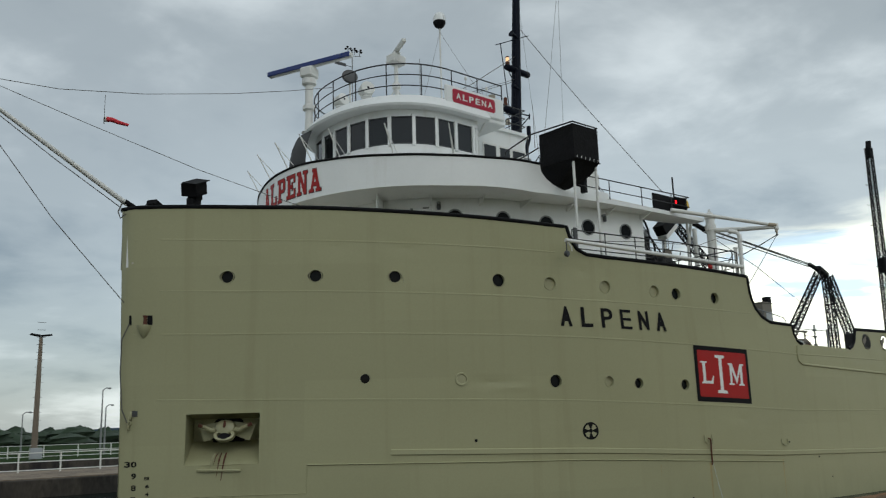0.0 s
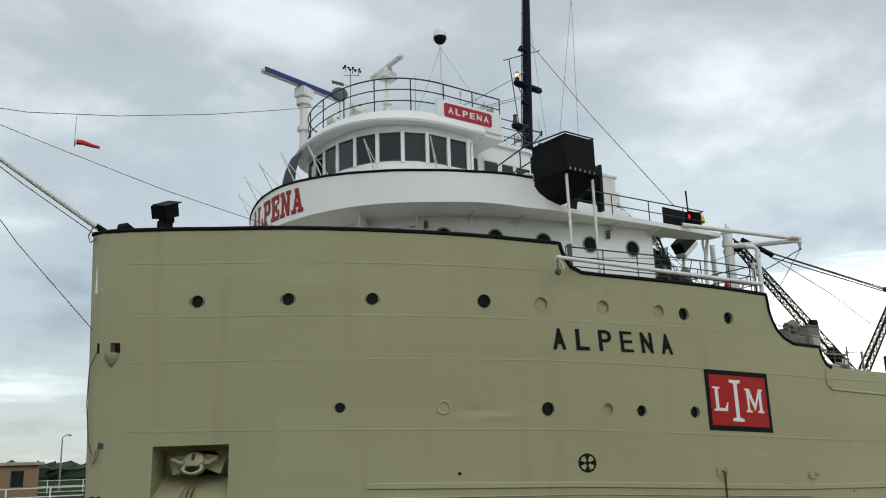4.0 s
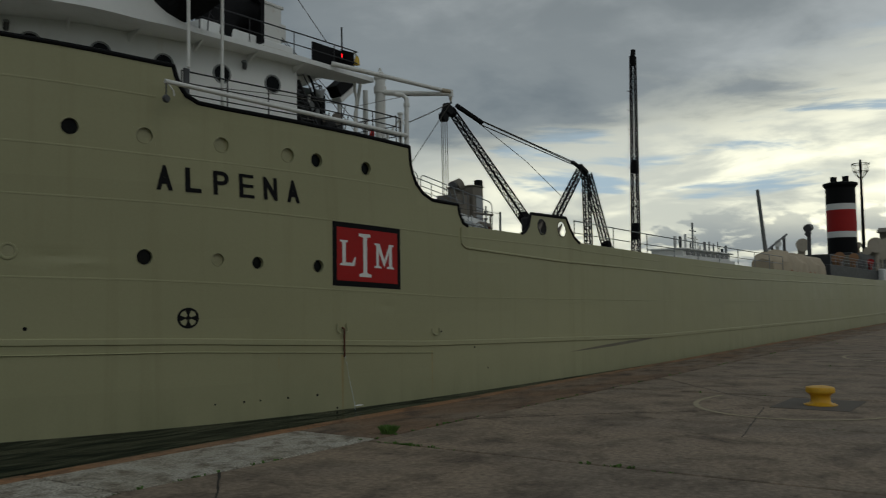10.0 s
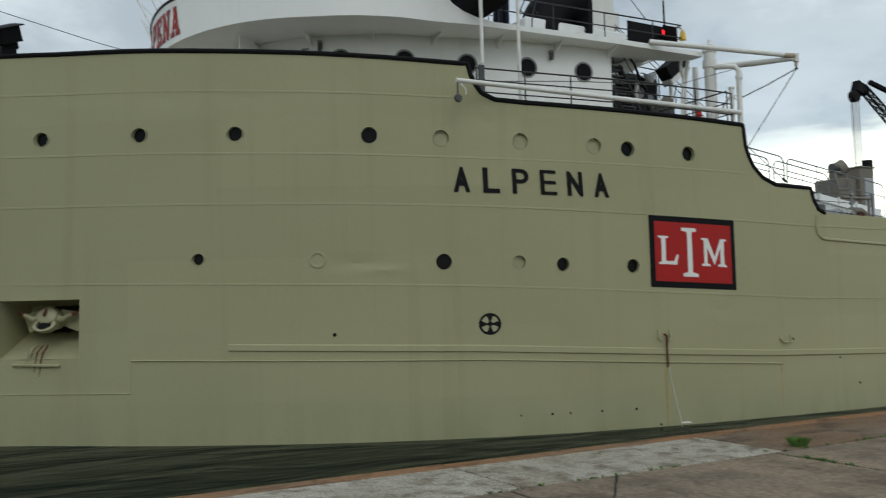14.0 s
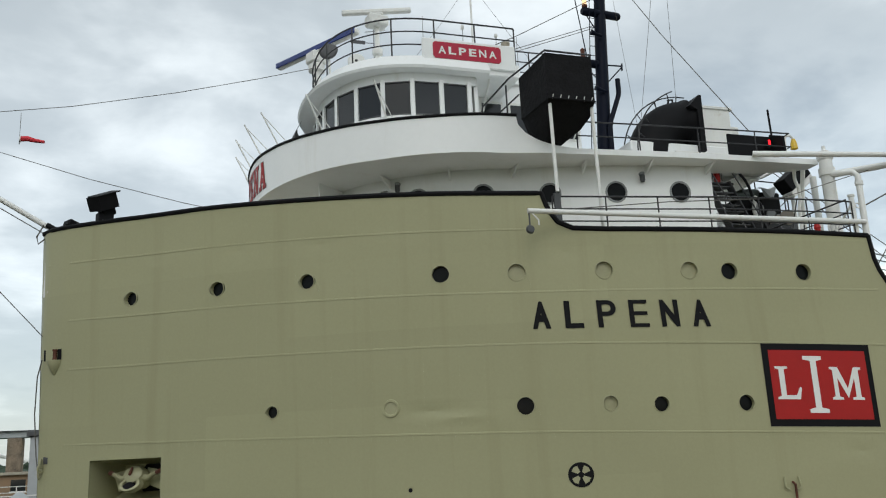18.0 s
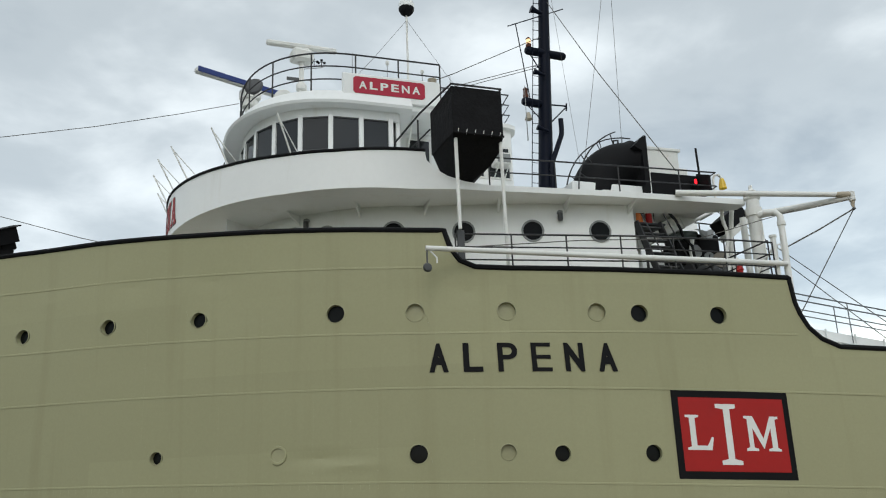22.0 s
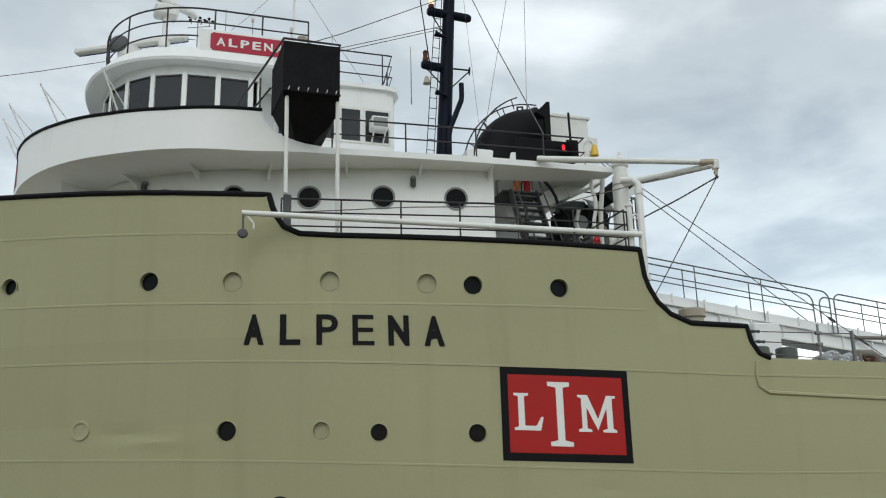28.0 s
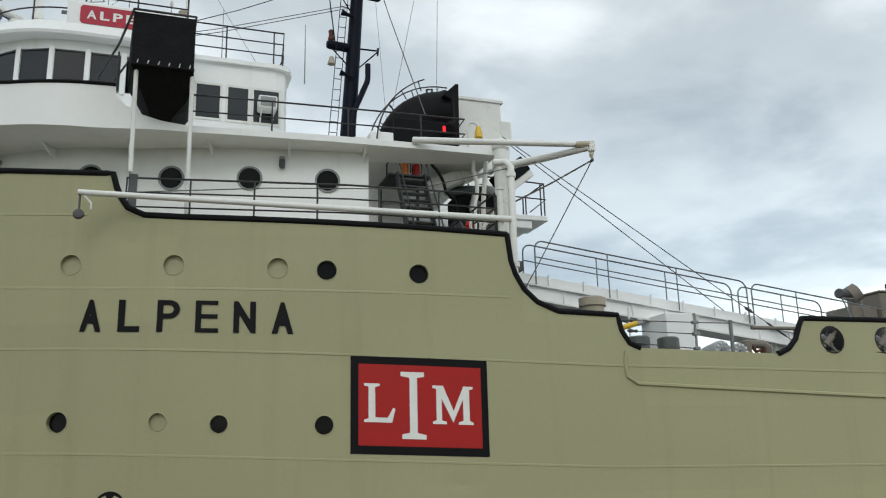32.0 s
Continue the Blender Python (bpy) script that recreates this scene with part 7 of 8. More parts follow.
part("gallery_flange", Geo().add([(x, y, gz(x) + dz) for dz in (-0.86, -0.80) for x, y in ((5.5, 9.48), (23.0, 9.48), (23.0, 9.61), (5.5, 9.61))], [(0, 1, 5, 4), (1, 2, 6, 5), (3, 0, 4, 7), (4, 5, 6, 7), (3, 2, 1, 0)]), WHITE2, wk)
for x in np.arange(7.4, 22.8, 1.25):
    part("gallery_rib", Geo().box(x - 0.02, x + 0.02, 9.53, 9.615, gz(x) - 0.29, gz(x) + 0.06, 0.008), WHITE, wk)
    part("gallery_rib", Geo().box(x + 0.5, x + 0.53, 9.52, 9.615, gz(x) - 0.86, gz(x) - 0.40, 0.008), WHITE, wk)
def hoop_rail(x0, x1, y, feet, posts):
    """A pipe rail on the gallery with rounded ends; feet: how far the posts reach below the gallery's top."""
    c = 0.30
    t = lambda x, h: (x, y, gz(x) + h)
    H = 1.12
    arc = lambda xc, s_: [t(xc - s_ * c * math.cos(a), H - c + c * math.sin(a)) for a in np.linspace(0, math.pi / 2, 6)]
    ob = part("railing", Geo().path([t(x0, feet)] + arc(x0 + c, 1) + arc(x1 - c, -1)[::-1] + [t(x1, feet)], 0.026, 8), STEEL, ship, "galvanised hoop rail along the conveyor gallery")
    part("rail_bar", Geo().path([t(x0, 0.56), t(x1, 0.56)], 0.02, 6), STEEL, ob)
    for x in posts:
        part("rail_post", Geo().path([t(x, feet), t(x, H)], 0.022, 6), STEEL, ob)


hoop_rail(8.15, 16.2, 9.44, -0.34, (10.78, 13.4))
hoop_rail(8.0, 16.02, 10.05, -0.02, (10.7, 13.35))
hoop_rail(16.4, 23.0, 9.44, -0.34, (18.3, 20.6))
hoop_rail(16.3, 19.9, 10.05, -0.02, (18.15,))
part("gallery_support", Geo().box(12.28, 13.3, 8.6, 10.1, 3.78, 7.56, 0.03), WHITE, ship, "white box-shaped gallery support")
part("gallery_foot", Geo().box(17.5, 20.5, 9.8, 10.4, 3.78, 6.9, 0.05), WHITE2, ship)
bt = thing("ship_vent_drum", "tan round ventilator drum on the foredeck", "ventilator")
part("drum", Geo().lathe([(0.32, 3.8), (0.32, 7.1), (0.38, 7.12), (0.38, 7.34), (0.3, 7.38), (0.002, 7.4)], Matrix.Translation((8.2, 6.0, 0)), 16), TAN, bt)
for x, y in ((6.6, 1.2), (7.35, 1.2)):
    b = part("mooring_bitt", Geo().lathe([(0.17, 3.78), (0.17, 5.2), (0.24, 5.25), (0.24, 5.5), (0.2, 5.53), (0.002, 5.54)], Matrix.Translation((x, y, 0)), 20), BITTGREY, ship, "grey-green mooring bitt with a lipped top")
winch = part("deck_winch", Geo().box(8.6, 10.9, 1.7, 2.9, 3.78, 5.0, 0.04), GREY, ship, "grey deck winch with bolted drum ends")
for x, z, q in ((9.18, 5.36, 0.24), (9.68, 5.33, 0.22)):
    end = part("drum_end", Geo().path([(x, 1.75, z), (x, 1.8, z), (x, 1.86, z), (x, 2.4, z)], [q * 0.9, q, q, q * 0.7], 18), GREYBOX, winch, "pale bolted drum end")
    for k in range(10):
        a = 2 * math.pi * k / 10
        part("bolt", Geo().path([(x + q * 0.74 * math.cos(a), 1.71, z + q * 0.74 * math.sin(a)), (x + q * 0.74 * math.cos(a), 1.76, z + q * 0.74 * math.sin(a))], 0.026, 6), WHITE2, end)
    part("hub", Geo().path([(x, 1.7, z), (x, 1.76, z)], q * 0.3, 10), GREY, end)
part("gear_case", Geo().path([(9.85, 2.0, 5.2), (9.92, 2.0, 5.5), (10.05, 2.0, 5.56), (10.5, 2.0, 5.56), (10.62, 2.0, 5.48), (10.68, 2.0, 5.2)], [0.13, 0.14, 0.11, 0.11, 0.14, 0.12], 10), TANDARK, winch)
part("gear_case", Geo().path([(9.97, 1.9, 5.0), (9.97, 1.9, 5.6)], 0.12, 10), TANDARK, winch)
part("hanging_chain", Geo().path([(10.1, 1.88, 5.5), (10.2, 1.86, 5.36), (10.32, 1.86, 5.4), (10.4, 1.86, 5.3), (10.45, 1.86, 5.46)], 0.045, 6), RUST, winch)
part("horn_pipe", Geo().path([(11.05, 3.0, 6.14), (12.6, 3.0, 6.16)], 0.05, 10).path([(12.4, 3.0, 6.12), (12.4, 3.0, 3.8)], 0.04, 6), TANDARK, ship, "dark pipe on a stand behind the bulwark")
# guard wires across the gap in the bulwark, with their posts and shackles
for a, b, c in (((5.5, 0.0, 5.66), (7.2, -0.05, 5.66), (8.03, -0.1, 5.66)), ((5.62, 0.0, 5.45), (7.16, -0.05, 5.42), None), ((5.8, 0.0, 5.2), (7.12, -0.05, 5.12), None)):
    gw = part("guard_wire", Geo().path([q for q in (a, b, c) if q], 0.011, 5), ROPE, ship)
    part("shackle", Geo().path([a, Vector(a).lerp(Vector(b), 0.05), Vector(a).lerp(Vector(b), 0.09), Vector(a).lerp(Vector(b), 0.14)], [0.02, 0.04, 0.025, 0.035], 6), DKGREY, gw)
gp = part("guard_post", Geo().path([(7.18, -0.05, 3.8), (7.2, -0.05, 5.85)], 0.03, 6), GREY, ship, "grey guard post with clamped wires")
for z in (5.12, 5.42, 5.66):
    part("post_clamp", Geo().box(7.13, 7.26, -0.1, 0.0, z - 0.035, z + 0.035, 0.012), GREY, gp)
part("guard_post", Geo().path([(8.02, -0.1, 3.8), (8.04, -0.1, 5.72)], 0.04, 8), STEEL, ship, "dark grey guard post")
railing("grey wire rail along the cargo deck", [(13.2, -0.35, 4.8), (20, -0.6, 4.65), (35, -0.7, 4.5), (44, -0.7, 4.46)], 0.95, 2, GREY, ship, 3.4, 0.022)
part("small_ventilator", Geo().lathe([(0.12, 3.8), (0.12, 5.35), (0.2, 5.38), (0.2, 5.55), (0.002, 5.58)], Matrix.Translation((13.6, 0.8, 0)), 12), GREY, ship)
mc = thing("deck_machine", "grey-brown hooded conveyor machine standing on the foredeck", "machine")
mx, my = 24.4, 12.4
part("body", Geo().box(mx - 0.1, mx + 1.0, my - 0.9, my + 0.9, 6.9, 9.3, 0.04), TANDARK, mc)
part("side_panel", Geo().box(mx + 0.2, mx + 0.9, my - 0.93, my - 0.89, 7.4, 8.8, 0.02), GREYBOX, mc)
part("roof_plate", Geo().box(mx - 0.15, mx + 1.05, my - 0.95, my + 0.95, 9.3, 9.38, 0.02), TANDARK, mc)
part("motor_box", Geo().box(mx - 1.4, mx - 0.1, my - 0.7, my + 0.8, 6.9, 8.75, 0.06), TANDARK, mc)
part("fan_housing", Geo().lathe([(0.3, -0.22), (0.37, -0.18), (0.37, 0.18), (0.3, 0.22)], Matrix.Translation((mx - 1.15, my - 0.6, 9.25)) @ pose(0, 0, 0, 60, 0, 60), 18), TANDARK, mc, "round grey-brown fan housing")
part("motor", Geo().lathe([(0.16, -0.32), (0.2, -0.28), (0.2, 0.28), (0.16, 0.32)], Matrix.Translation((mx - 1.75, my - 0.65, 9.2)) @ pose(0, 0, 0, 0, 90, 20), 14), DKGREY, mc)
part("bracket", Geo().path([(mx - 1.95, my - 0.8, 9.0), (mx - 1.6, my - 0.8, 8.2), (mx - 0.9, my - 0.8, 8.2), (mx - 1.0, my - 0.8, 9.0), (mx - 1.95, my - 0.8, 9.0)], 0.035, 5), GREY, mc)
part("top_lamp", Geo().box(mx + 0.6, mx + 1.0, my - 0.9, my - 0.5, 9.38, 9.75, 0.04), BLACK, mc)
part("hopper", Geo().lathe([(0.35, 5.6), (0.7, 6.9)], Matrix.Translation((mx + 0.2, my, 0)), 14), GREY, mc)
part("leg", Geo().box(mx - 0.5, mx + 0.7, my - 0.5, my + 0.5, 3.78, 5.7, 0.04), DKGREY, mc)
yf = thing("deck_lamp", "yellow tube lamp on a white post by the conveyor gallery", "lamp")
part("tube", Geo().path([(8.5, 5.0, 6.38), (8.97, 5.0, 6.52)], 0.075, 10), YELLOWL, yf)
part("end_cap", Geo().path([(8.95, 5.0, 6.515), (9.1, 5.0, 6.56)], 0.085, 10), GREYBOX, yf)
part("post", Geo().path([(8.75, 5.05, 3.8), (8.75, 5.05, 6.95)], 0.03, 6), WHITE2, yf)
# hatches along the cargo deck
for i in range(8):
    hx = 28 + i * 9.5
    hc = part("hatch_cover", Geo().box(hx, hx + 6.5, 3.5, 2 * CY - 3.5, 3.78, 4.5, 0.08), DKGREY, ship, "dark steel hatch cover")

# stern: funnel, after house, boats, masts
SX, SY = 116.5, 8.5
fun = part("funnel", Geo().lathe([(1.97, 3.8), (1.97, 11.0)], Matrix.Translation((SX, SY, 0)), 32), BLACK, ship, "round funnel banded black, white and red")
for z0, z1, mat, nm in ((11.0, 11.85, LETTER, "white_band"), (11.85, 14.95, RED, "red_band"), (14.95, 15.8, LETTER, "white_band"), (15.8, 18.2, BLACK, "black_top")):
    part(nm, Geo().lathe([(1.99, z0), (1.99, z1)], Matrix.Translation((SX, SY, 0)), 32), mat, fun)
part("funnel_rim", Geo().lathe([(2.0, 18.1), (2.33, 18.5), (2.33, 18.8), (1.95, 18.9)], Matrix.Translation((SX, SY, 0)), 32), BLACK, fun)
for dy in (-0.75, 0.85):
    part("exhaust_pipe", Geo().lathe([(0.45, 18.6), (0.45, 19.8)], Matrix.Translation((SX, SY + dy, 0)), 14), BLACK, fun)
ah = part("after_house", Geo().box(84, 132, 4.0, 13.0, 3.78, 6.2, 0.1), BLACKM, ship, "dark after deckhouse")
part("house_panel", Geo().box(116, 124, 3.2, 3.99, 4.2, 6.4, 0.1), WHITE2, ah)
part("boiler_casing", Geo().box(108, 121, 5.0, 12.0, 6.2, 8.4, 0.1), BLACKM, ship, "dark boiler casing")
cabin = part("after_cabin", Geo().box(138, 162, 4.6, 12.5, 3.8, 7.6, 0.1), WHITE2, ship, "weathered white after cabin with dark openings")
for x in (140, 145, 150.5, 155, 159):
    part("cabin_opening", Geo().box(x, x + 1.6, 4.54, 4.6, 5.2, 6.9, 0.02), BLACKM, cabin)
part("cabin_eave", Geo().box(136.5, 163, 4.2, 12.9, 7.6, 7.85, 0.05), BLACKM, cabin)
part("after_lookout", Geo().box(153.6, 157.4, 7.0, 9.0, 12.6, 13.9, 0.1).prism([(153, 6.6), (155.5, 6.6), (158, 6.6), (158, 9.4), (155.5, 9.4), (153, 9.4)], 13.9, lambda x, y: 14.9 - abs(x - 155.5) * 0.34), TANDARK, ship, "small lookout house over the stern")
part("lookout_tower", Geo().box(153, 158, 7.4, 8.8, 7.0, 12.6, 0.1), TAN, ship)
for k in range(14):
    x, z = random.uniform(88, 164), random.uniform(6.9, 8.6)
    part("stern_gear", Geo().box(x - 0.9, x + 0.9, 5, 6.2, 4, z, 0.1), random.choice((DKGREY, TANDARK, GREY, WHITE2, BLACKM)), ship)
am = part("after_mast", Geo().path([(134.0, 8.5, 6.6), (134.0, 8.5, 24.5)], [0.32, 0.18], 10), BLACK, ship, "tall dark after mast with a crow's nest frame")
ne = part("crows_nest", Geo().path([(134 + 1.1 * math.cos(a), 8.5 + 1.1 * math.sin(a), 22.6) for a in np.linspace(0, 2 * math.pi, 9)[:-1]], 0.06, 5, closed=True), BLACK, am)
part("nest_hoop", Geo().path([(134 + 1.3 * math.cos(a), 8.5 + 1.3 * math.sin(a), 23.8) for a in np.linspace(0, 2 * math.pi, 9)[:-1]], 0.06, 5, closed=True), BLACK, am)
for k in range(8):
    a = 2 * math.pi * k / 8
    part("nest_bar", Geo().path([(134 + 0.3 * math.cos(a), 8.5 + 0.3 * math.sin(a), 21.5), (134 + 1.1 * math.cos(a), 8.5 + 1.1 * math.sin(a), 22.6), (134 + 1.3 * math.cos(a), 8.5 + 1.3 * math.sin(a), 23.9)], 0.05, 4), BLACK, am)
part("kingpost", Geo().path([(56.6, 3.4, 3.8), (53.8, 3.4, 11.3)], [0.19, 0.13], 10), GREY, ship, "grey raked kingpost")
part("boat_davit", Geo().path([(57.5, 4.0, 6.4), (61.0, 4.0, 7.3), (65.4, 4.0, 8.4)], 0.09, 8).path([(64.3, 4.0, 4.0), (64.3, 4.0, 8.2)], 0.13, 8).path([(60.0, 4.0, 7.0), (60.0, 4.0, 4.2)], 0.1, 6), DKGREY, ship)
boat = thing("lifeboat", "lifeboat under a tan canvas cover on the after deck", "boat")
xs_ = np.linspace(53, 71.5, 21)
cov = []
for k, x in enumerate(xs_):
    hw = 1.5 * min(1, 0.55 + min(k, 20 - k) * 0.15)
    dip = 0.26 * math.sin(k * 2.1) + 0.2 * math.sin(k * 5.3) - (0.5 if k in (0, 20) else 0)
    cov += [(x, 3.0 - hw * 1.05, 4.6 + 0.28 * math.sin(k * 2.7)), (x, 3.0 - hw, 5.5), (x, 3.0 - hw * 0.7, 6.05 + dip), (x, 3.0, 6.25 + dip), (x, 3.0 + hw * 0.7, 6.05 + dip), (x, 3.0 + hw, 5.5), (x, 3.0 + hw * 1.05, 4.75)]
part("cover", Geo().add(cov, [(7 * i + k, 7 * i + k + 1, 7 * i + 8 + k, 7 * i + 7 + k) for i in range(20) for k in range(6)] + [(0, 1, 2, 3, 4, 5, 6), tuple(range(146, 139, -1))], True), TANCANVAS, boat)
part("boat_hull", Geo().add([(x, y, z) for x, hw in ((53, 0.45), (55, 1.1), (60, 1.4), (68, 1.3), (71.5, 0.5)) for y, z in ((3.0 - hw, 5.0), (3.0 - hw * 0.6, 4.2), (3.0 + hw * 0.6, 4.2), (3.0 + hw, 5.0))],
                            [(4 * i + k, 4 * i + 4 + k, 4 * i + 5 + k, 4 * i + 1 + k) for i in range(4) for k in range(3)], True), ORANGE, boat)
part("cradle", Geo().box(55, 55.3, 1.8, 4.2, 3.8, 4.6).box(69, 69.3, 1.8, 4.2, 3.8, 4.6), DKGREY, boat)
for x, y, h, r, mat in [(x, y, h if x < 119 else 4.4 + (h - 4.4) * 0.9, r if x < 119 else r * 0.68, mat) for x, y, h, r, mat in ((70, 6, 7.9, 0.35, WHITE2), (80, 6, 8.3, 0.75, TAN), (92, 4.6, 7.4, 0.6, BROWN), (95, 5.6, 7.3, 0.5, BROWN), (101, 4.6, 7.6, 0.6, BROWN), (120, 6, 9.8, 0.9, TAN), (125, 7, 9.4, 1.0, TAN), (130, 7, 10.2, 1.0, TAN), (137, 7, 11.4, 1.1, TANDARK), (145, 7, 11.6, 1.2, TAN), (150, 7, 13.2, 1.4, TANDARK), (157, 7.5, 13.6, 1.4, TANDARK), (153, 6, 10.2, 1.0, TAN), (160, 7, 11.2, 1.1, TAN), (113, 4.5, 7.4, 0.45, RED), (164, 6, 9.0, 0.8, BROWN))] + [(random.uniform(121, 166), random.uniform(4.2, 10), random.uniform(7.4, 10.6), random.uniform(0.3, 0.6), random.choice((TAN, TANDARK, WHITE2, BROWN, TAN))) for k in range(16)]:
    vt = part("cowl_ventilator", Geo().lathe([(r * 0.5, 4.2), (r * 0.5, h - r * 1.2)], Matrix.Translation((x, y, 0)), 14), mat, ship, "tan cowl ventilator on the after house")
    part("cowl_mouth", Geo().path([(x, y, h - r * 1.4), (x, y, h - r * 0.7), (x - r * 0.3, y - r * 0.2, h - r * 0.3), (x - r * 0.9, y - r * 0.4, h - r * 0.2)], [r * 0.5, r * 0.6, r * 0.8, r * 0.95], 14), mat, vt)
for x, y, h, r in ((121.5, 5.2, 10.3, 1.25), (126.5, 5.4, 9.2, 1.05), (131.0, 5.2, 9.8, 1.2), (136.0, 5.6, 11.0, 1.3), (141.0, 5.2, 10.4, 1.15), (146.5, 5.5, 11.9, 1.35), (151.0, 5.0, 10.6, 1.1), (161.0, 5.4, 10.2, 1.1)):
    vt = part("cowl_ventilator", Geo().lathe([(r * 0.55, 4.2), (r * 0.55, h - r * 1.2)], Matrix.Translation((x, y, 0)), 16), TAN, ship, "large cream cowl ventilator over the after house")
    part("cowl_mouth", Geo().path([(x, y, h - r * 1.4), (x, y, h - r * 0.8), (x - r * 0.25, y - r * 0.15, h - r * 0.4), (x - r * 0.8, y - r * 0.35, h - r * 0.25)], [r * 0.55, r * 0.65, r * 0.85, r * 0.95], 16), TAN, vt)
for k in range(26):
    x, y, z = random.uniform(122, 167), random.uniform(2.6, 8), random.uniform(6.5, 10.2)
    part("stern_post", Geo().path([(x, y, 4.0), (x, y, z)], random.uniform(0.06, 0.16), 6).box(x - 0.3, x + 0.3, y - 0.25, y + 0.25, z - 0.1, z + random.uniform(0.2, 0.6), 0.05), random.choice((DKGREY, BLACKM, GREY, TANDARK, WHITE2)), ship)
for k in range(7):
    x, w = 124 + k * 5.6, random.uniform(0.8, 1.6)
    part("locker", Geo().box(x, x + w, 3.3, 4.2, 4.0, random.uniform(5.6, 7.2), 0.06), random.choice((WHITE2, TANDARK, BLACKM, WHITE2)), ship)
part("searchlight_mast", Geo().path([(69.6, 3.0, 3.8), (69.6, 3.0, 9.0)], 0.18, 8).path([(69.0, 3, 9.1), (70.0, 3, 9.25)], 0.38, 10).path([(69.1, 3, 8.6), (69.5, 3, 8.7)], 0.28, 10), DKGREY, ship)
railing("rail round the after house", [(84, 3.9, 6.2), (110, 3.9, 6.2), (132, 3.9, 6.2)], 1.0, 3, GREY, ship, 2.5, 0.03)
for x in (150, 154, 163, 166):
    part("after_davit", Geo().path([(x, 3.2, 4.2), (x - 1.5, 3.0, 9.5), (x - 4.0, 3.0, 12.6)], 0.12, 6), GREY, ship)
railing("rail round the stern", [(150, -0.6, 4.95), (158, -0.4, 5.2), (163.5, 1.0, 5.4), (168, 3.6, 5.6)], 1.5, 3, GREY, ship, 1.6, 0.03)


# ---- the quay, the water and the far side ----
def slab(x0, x1, y0, y1, mat, parent, gap=0.035, z=0.0):
    """One concrete panel with chipped, slightly uneven edges."""
    d = lambda: random.uniform(-0.012, 0.012)
    tilt = random.uniform(-0.006, 0.006)
    ps = [(x0 + gap + d(), y0 + gap + d()), (x1 - gap + d(), y0 + gap + d()), (x1 - gap + d(), y1 - gap + d()), (x0 + gap + d(), y1 - gap + d())]
    c = 0.02
    cx, cy = (x0 + x1) / 2, (y0 + y1) / 2
    ins = [(x + (c if x < cx else -c), y + (c if y < cy else -c)) for x, y in ps]
    v = [(x, y, -0.10) for x, y in ps] + [(x, y, -0.012 + z + tilt * (1 if x < cx else -1)) for x, y in ps] + [(x, y, z + tilt * (1 if x < cx else -1)) for x, y in ins]
    f = [(0, 1, 5, 4), (1, 2, 6, 5), (2, 3, 7, 6), (3, 0, 4, 7), (4, 5, 9, 8), (5, 6, 10, 9), (6, 7, 11, 10), (7, 4, 8, 11), (8, 9, 10, 11)]
    return part("concrete_panel", Geo().add(v, f), mat, parent)


EDGE = -1.5
quay = tagged(part("quay", Geo().box(-70, 185, -13.75, EDGE + 0.02, -6, -0.06), CONCRETE_OLD), "old concrete lock quay with worn panels and weedy joints", "quay", kind="structure")
base = tagged(part("joint_bed", Geo().box(-70, 185, -13.75, EDGE, -0.06, -0.03), JOINT, quay), "")
lawn = tagged(part("lawn", Geo().box(-900, 10.6, -500, -13.78, -6, 0.03).box(13.2, 900, -500, -13.78, -6, 0.03), GRASS), "mown grass strip beside the quay", "grass", kind="structure")
path_ = tagged(part("cross_path", Geo().box(10.6, 13.2, -60, -13.76, -6, 0.0, 0), CONCRETE), "concrete path crossing the grass strip", "path", kind="structure")
# rows of panels: coping along the edge, then one broad row
xs = [-70]
while xs[-1] < 180:
    xs.append(xs[-1] + 5.9)
xs = [x + (-11.0 - min(xs, key=lambda q: abs(q + 11.0))) for x in xs]
for a, b in zip(xs, xs[1:]):
    slab(a + 0.3, b + 0.3, -4.15, EDGE - 0.45, CONCRETE_LIGHT if -24 < a < -12 else CONCRETE_RUST, quay)
    slab(a + 0.3, b + 0.3, EDGE - 0.45, EDGE + 0.02, CONCRETE_EDGE, quay, gap=0.006, z=-0.01)
    slab(a, b, -13.75, -4.15, CONCRETE, quay)
# cracks that run askew across the panels to the bollard plate
def crack(line, w):
    v = []
    pts = []
    for (x0, y0), (x1, y1) in zip(line, line[1:]):
        n = max(int(math.hypot(x1 - x0, y1 - y0) / 0.25), 1)
        pts += [(x0 + (x1 - x0) * i / n, y0 + (y1 - y0) * i / n) for i in range(n)]
    pts.append(line[-1])
    for i, (x, y) in enumerate(pts):
        dx, dy = pts[min(i + 1, len(pts) - 1)][0] - pts[max(i - 1, 0)][0], pts[min(i + 1, len(pts) - 1)][1] - pts[max(i - 1, 0)][1]
        l = math.hypot(dx, dy)
        o, ww = random.gauss(0, 0.008), w * random.uniform(0.5, 1.1) / 2
        v += [(x - dy / l * (o - ww), y + dx / l * (o - ww), 0.009), (x - dy / l * (o + ww), y + dx / l * (o + ww), 0.009)]
    return part("panel_crack", Geo().add(v, [(2 * i, 2 * i + 1, 2 * i + 3, 2 * i + 2) for i in range(len(pts) - 1)]), JOINT, quay)


crack([(-7.43, -4.17), (-4.9, -6.65), (-3.69, -8.12), (-2.3, -9.3)], 0.05)
crack([(4.64, -4.39), (0.35, -8.1), (-0.4, -9.3)], 0.05)
crack([(-18.2, -8.0), (-16.5, -6.1), (-14.8, -4.2)], 0.05)
crack([(-2.0, -9.5), (-7.0, -10.4)], 0.03)
crack([(22.0, -4.4), (20.4, -9.2)], 0.04)
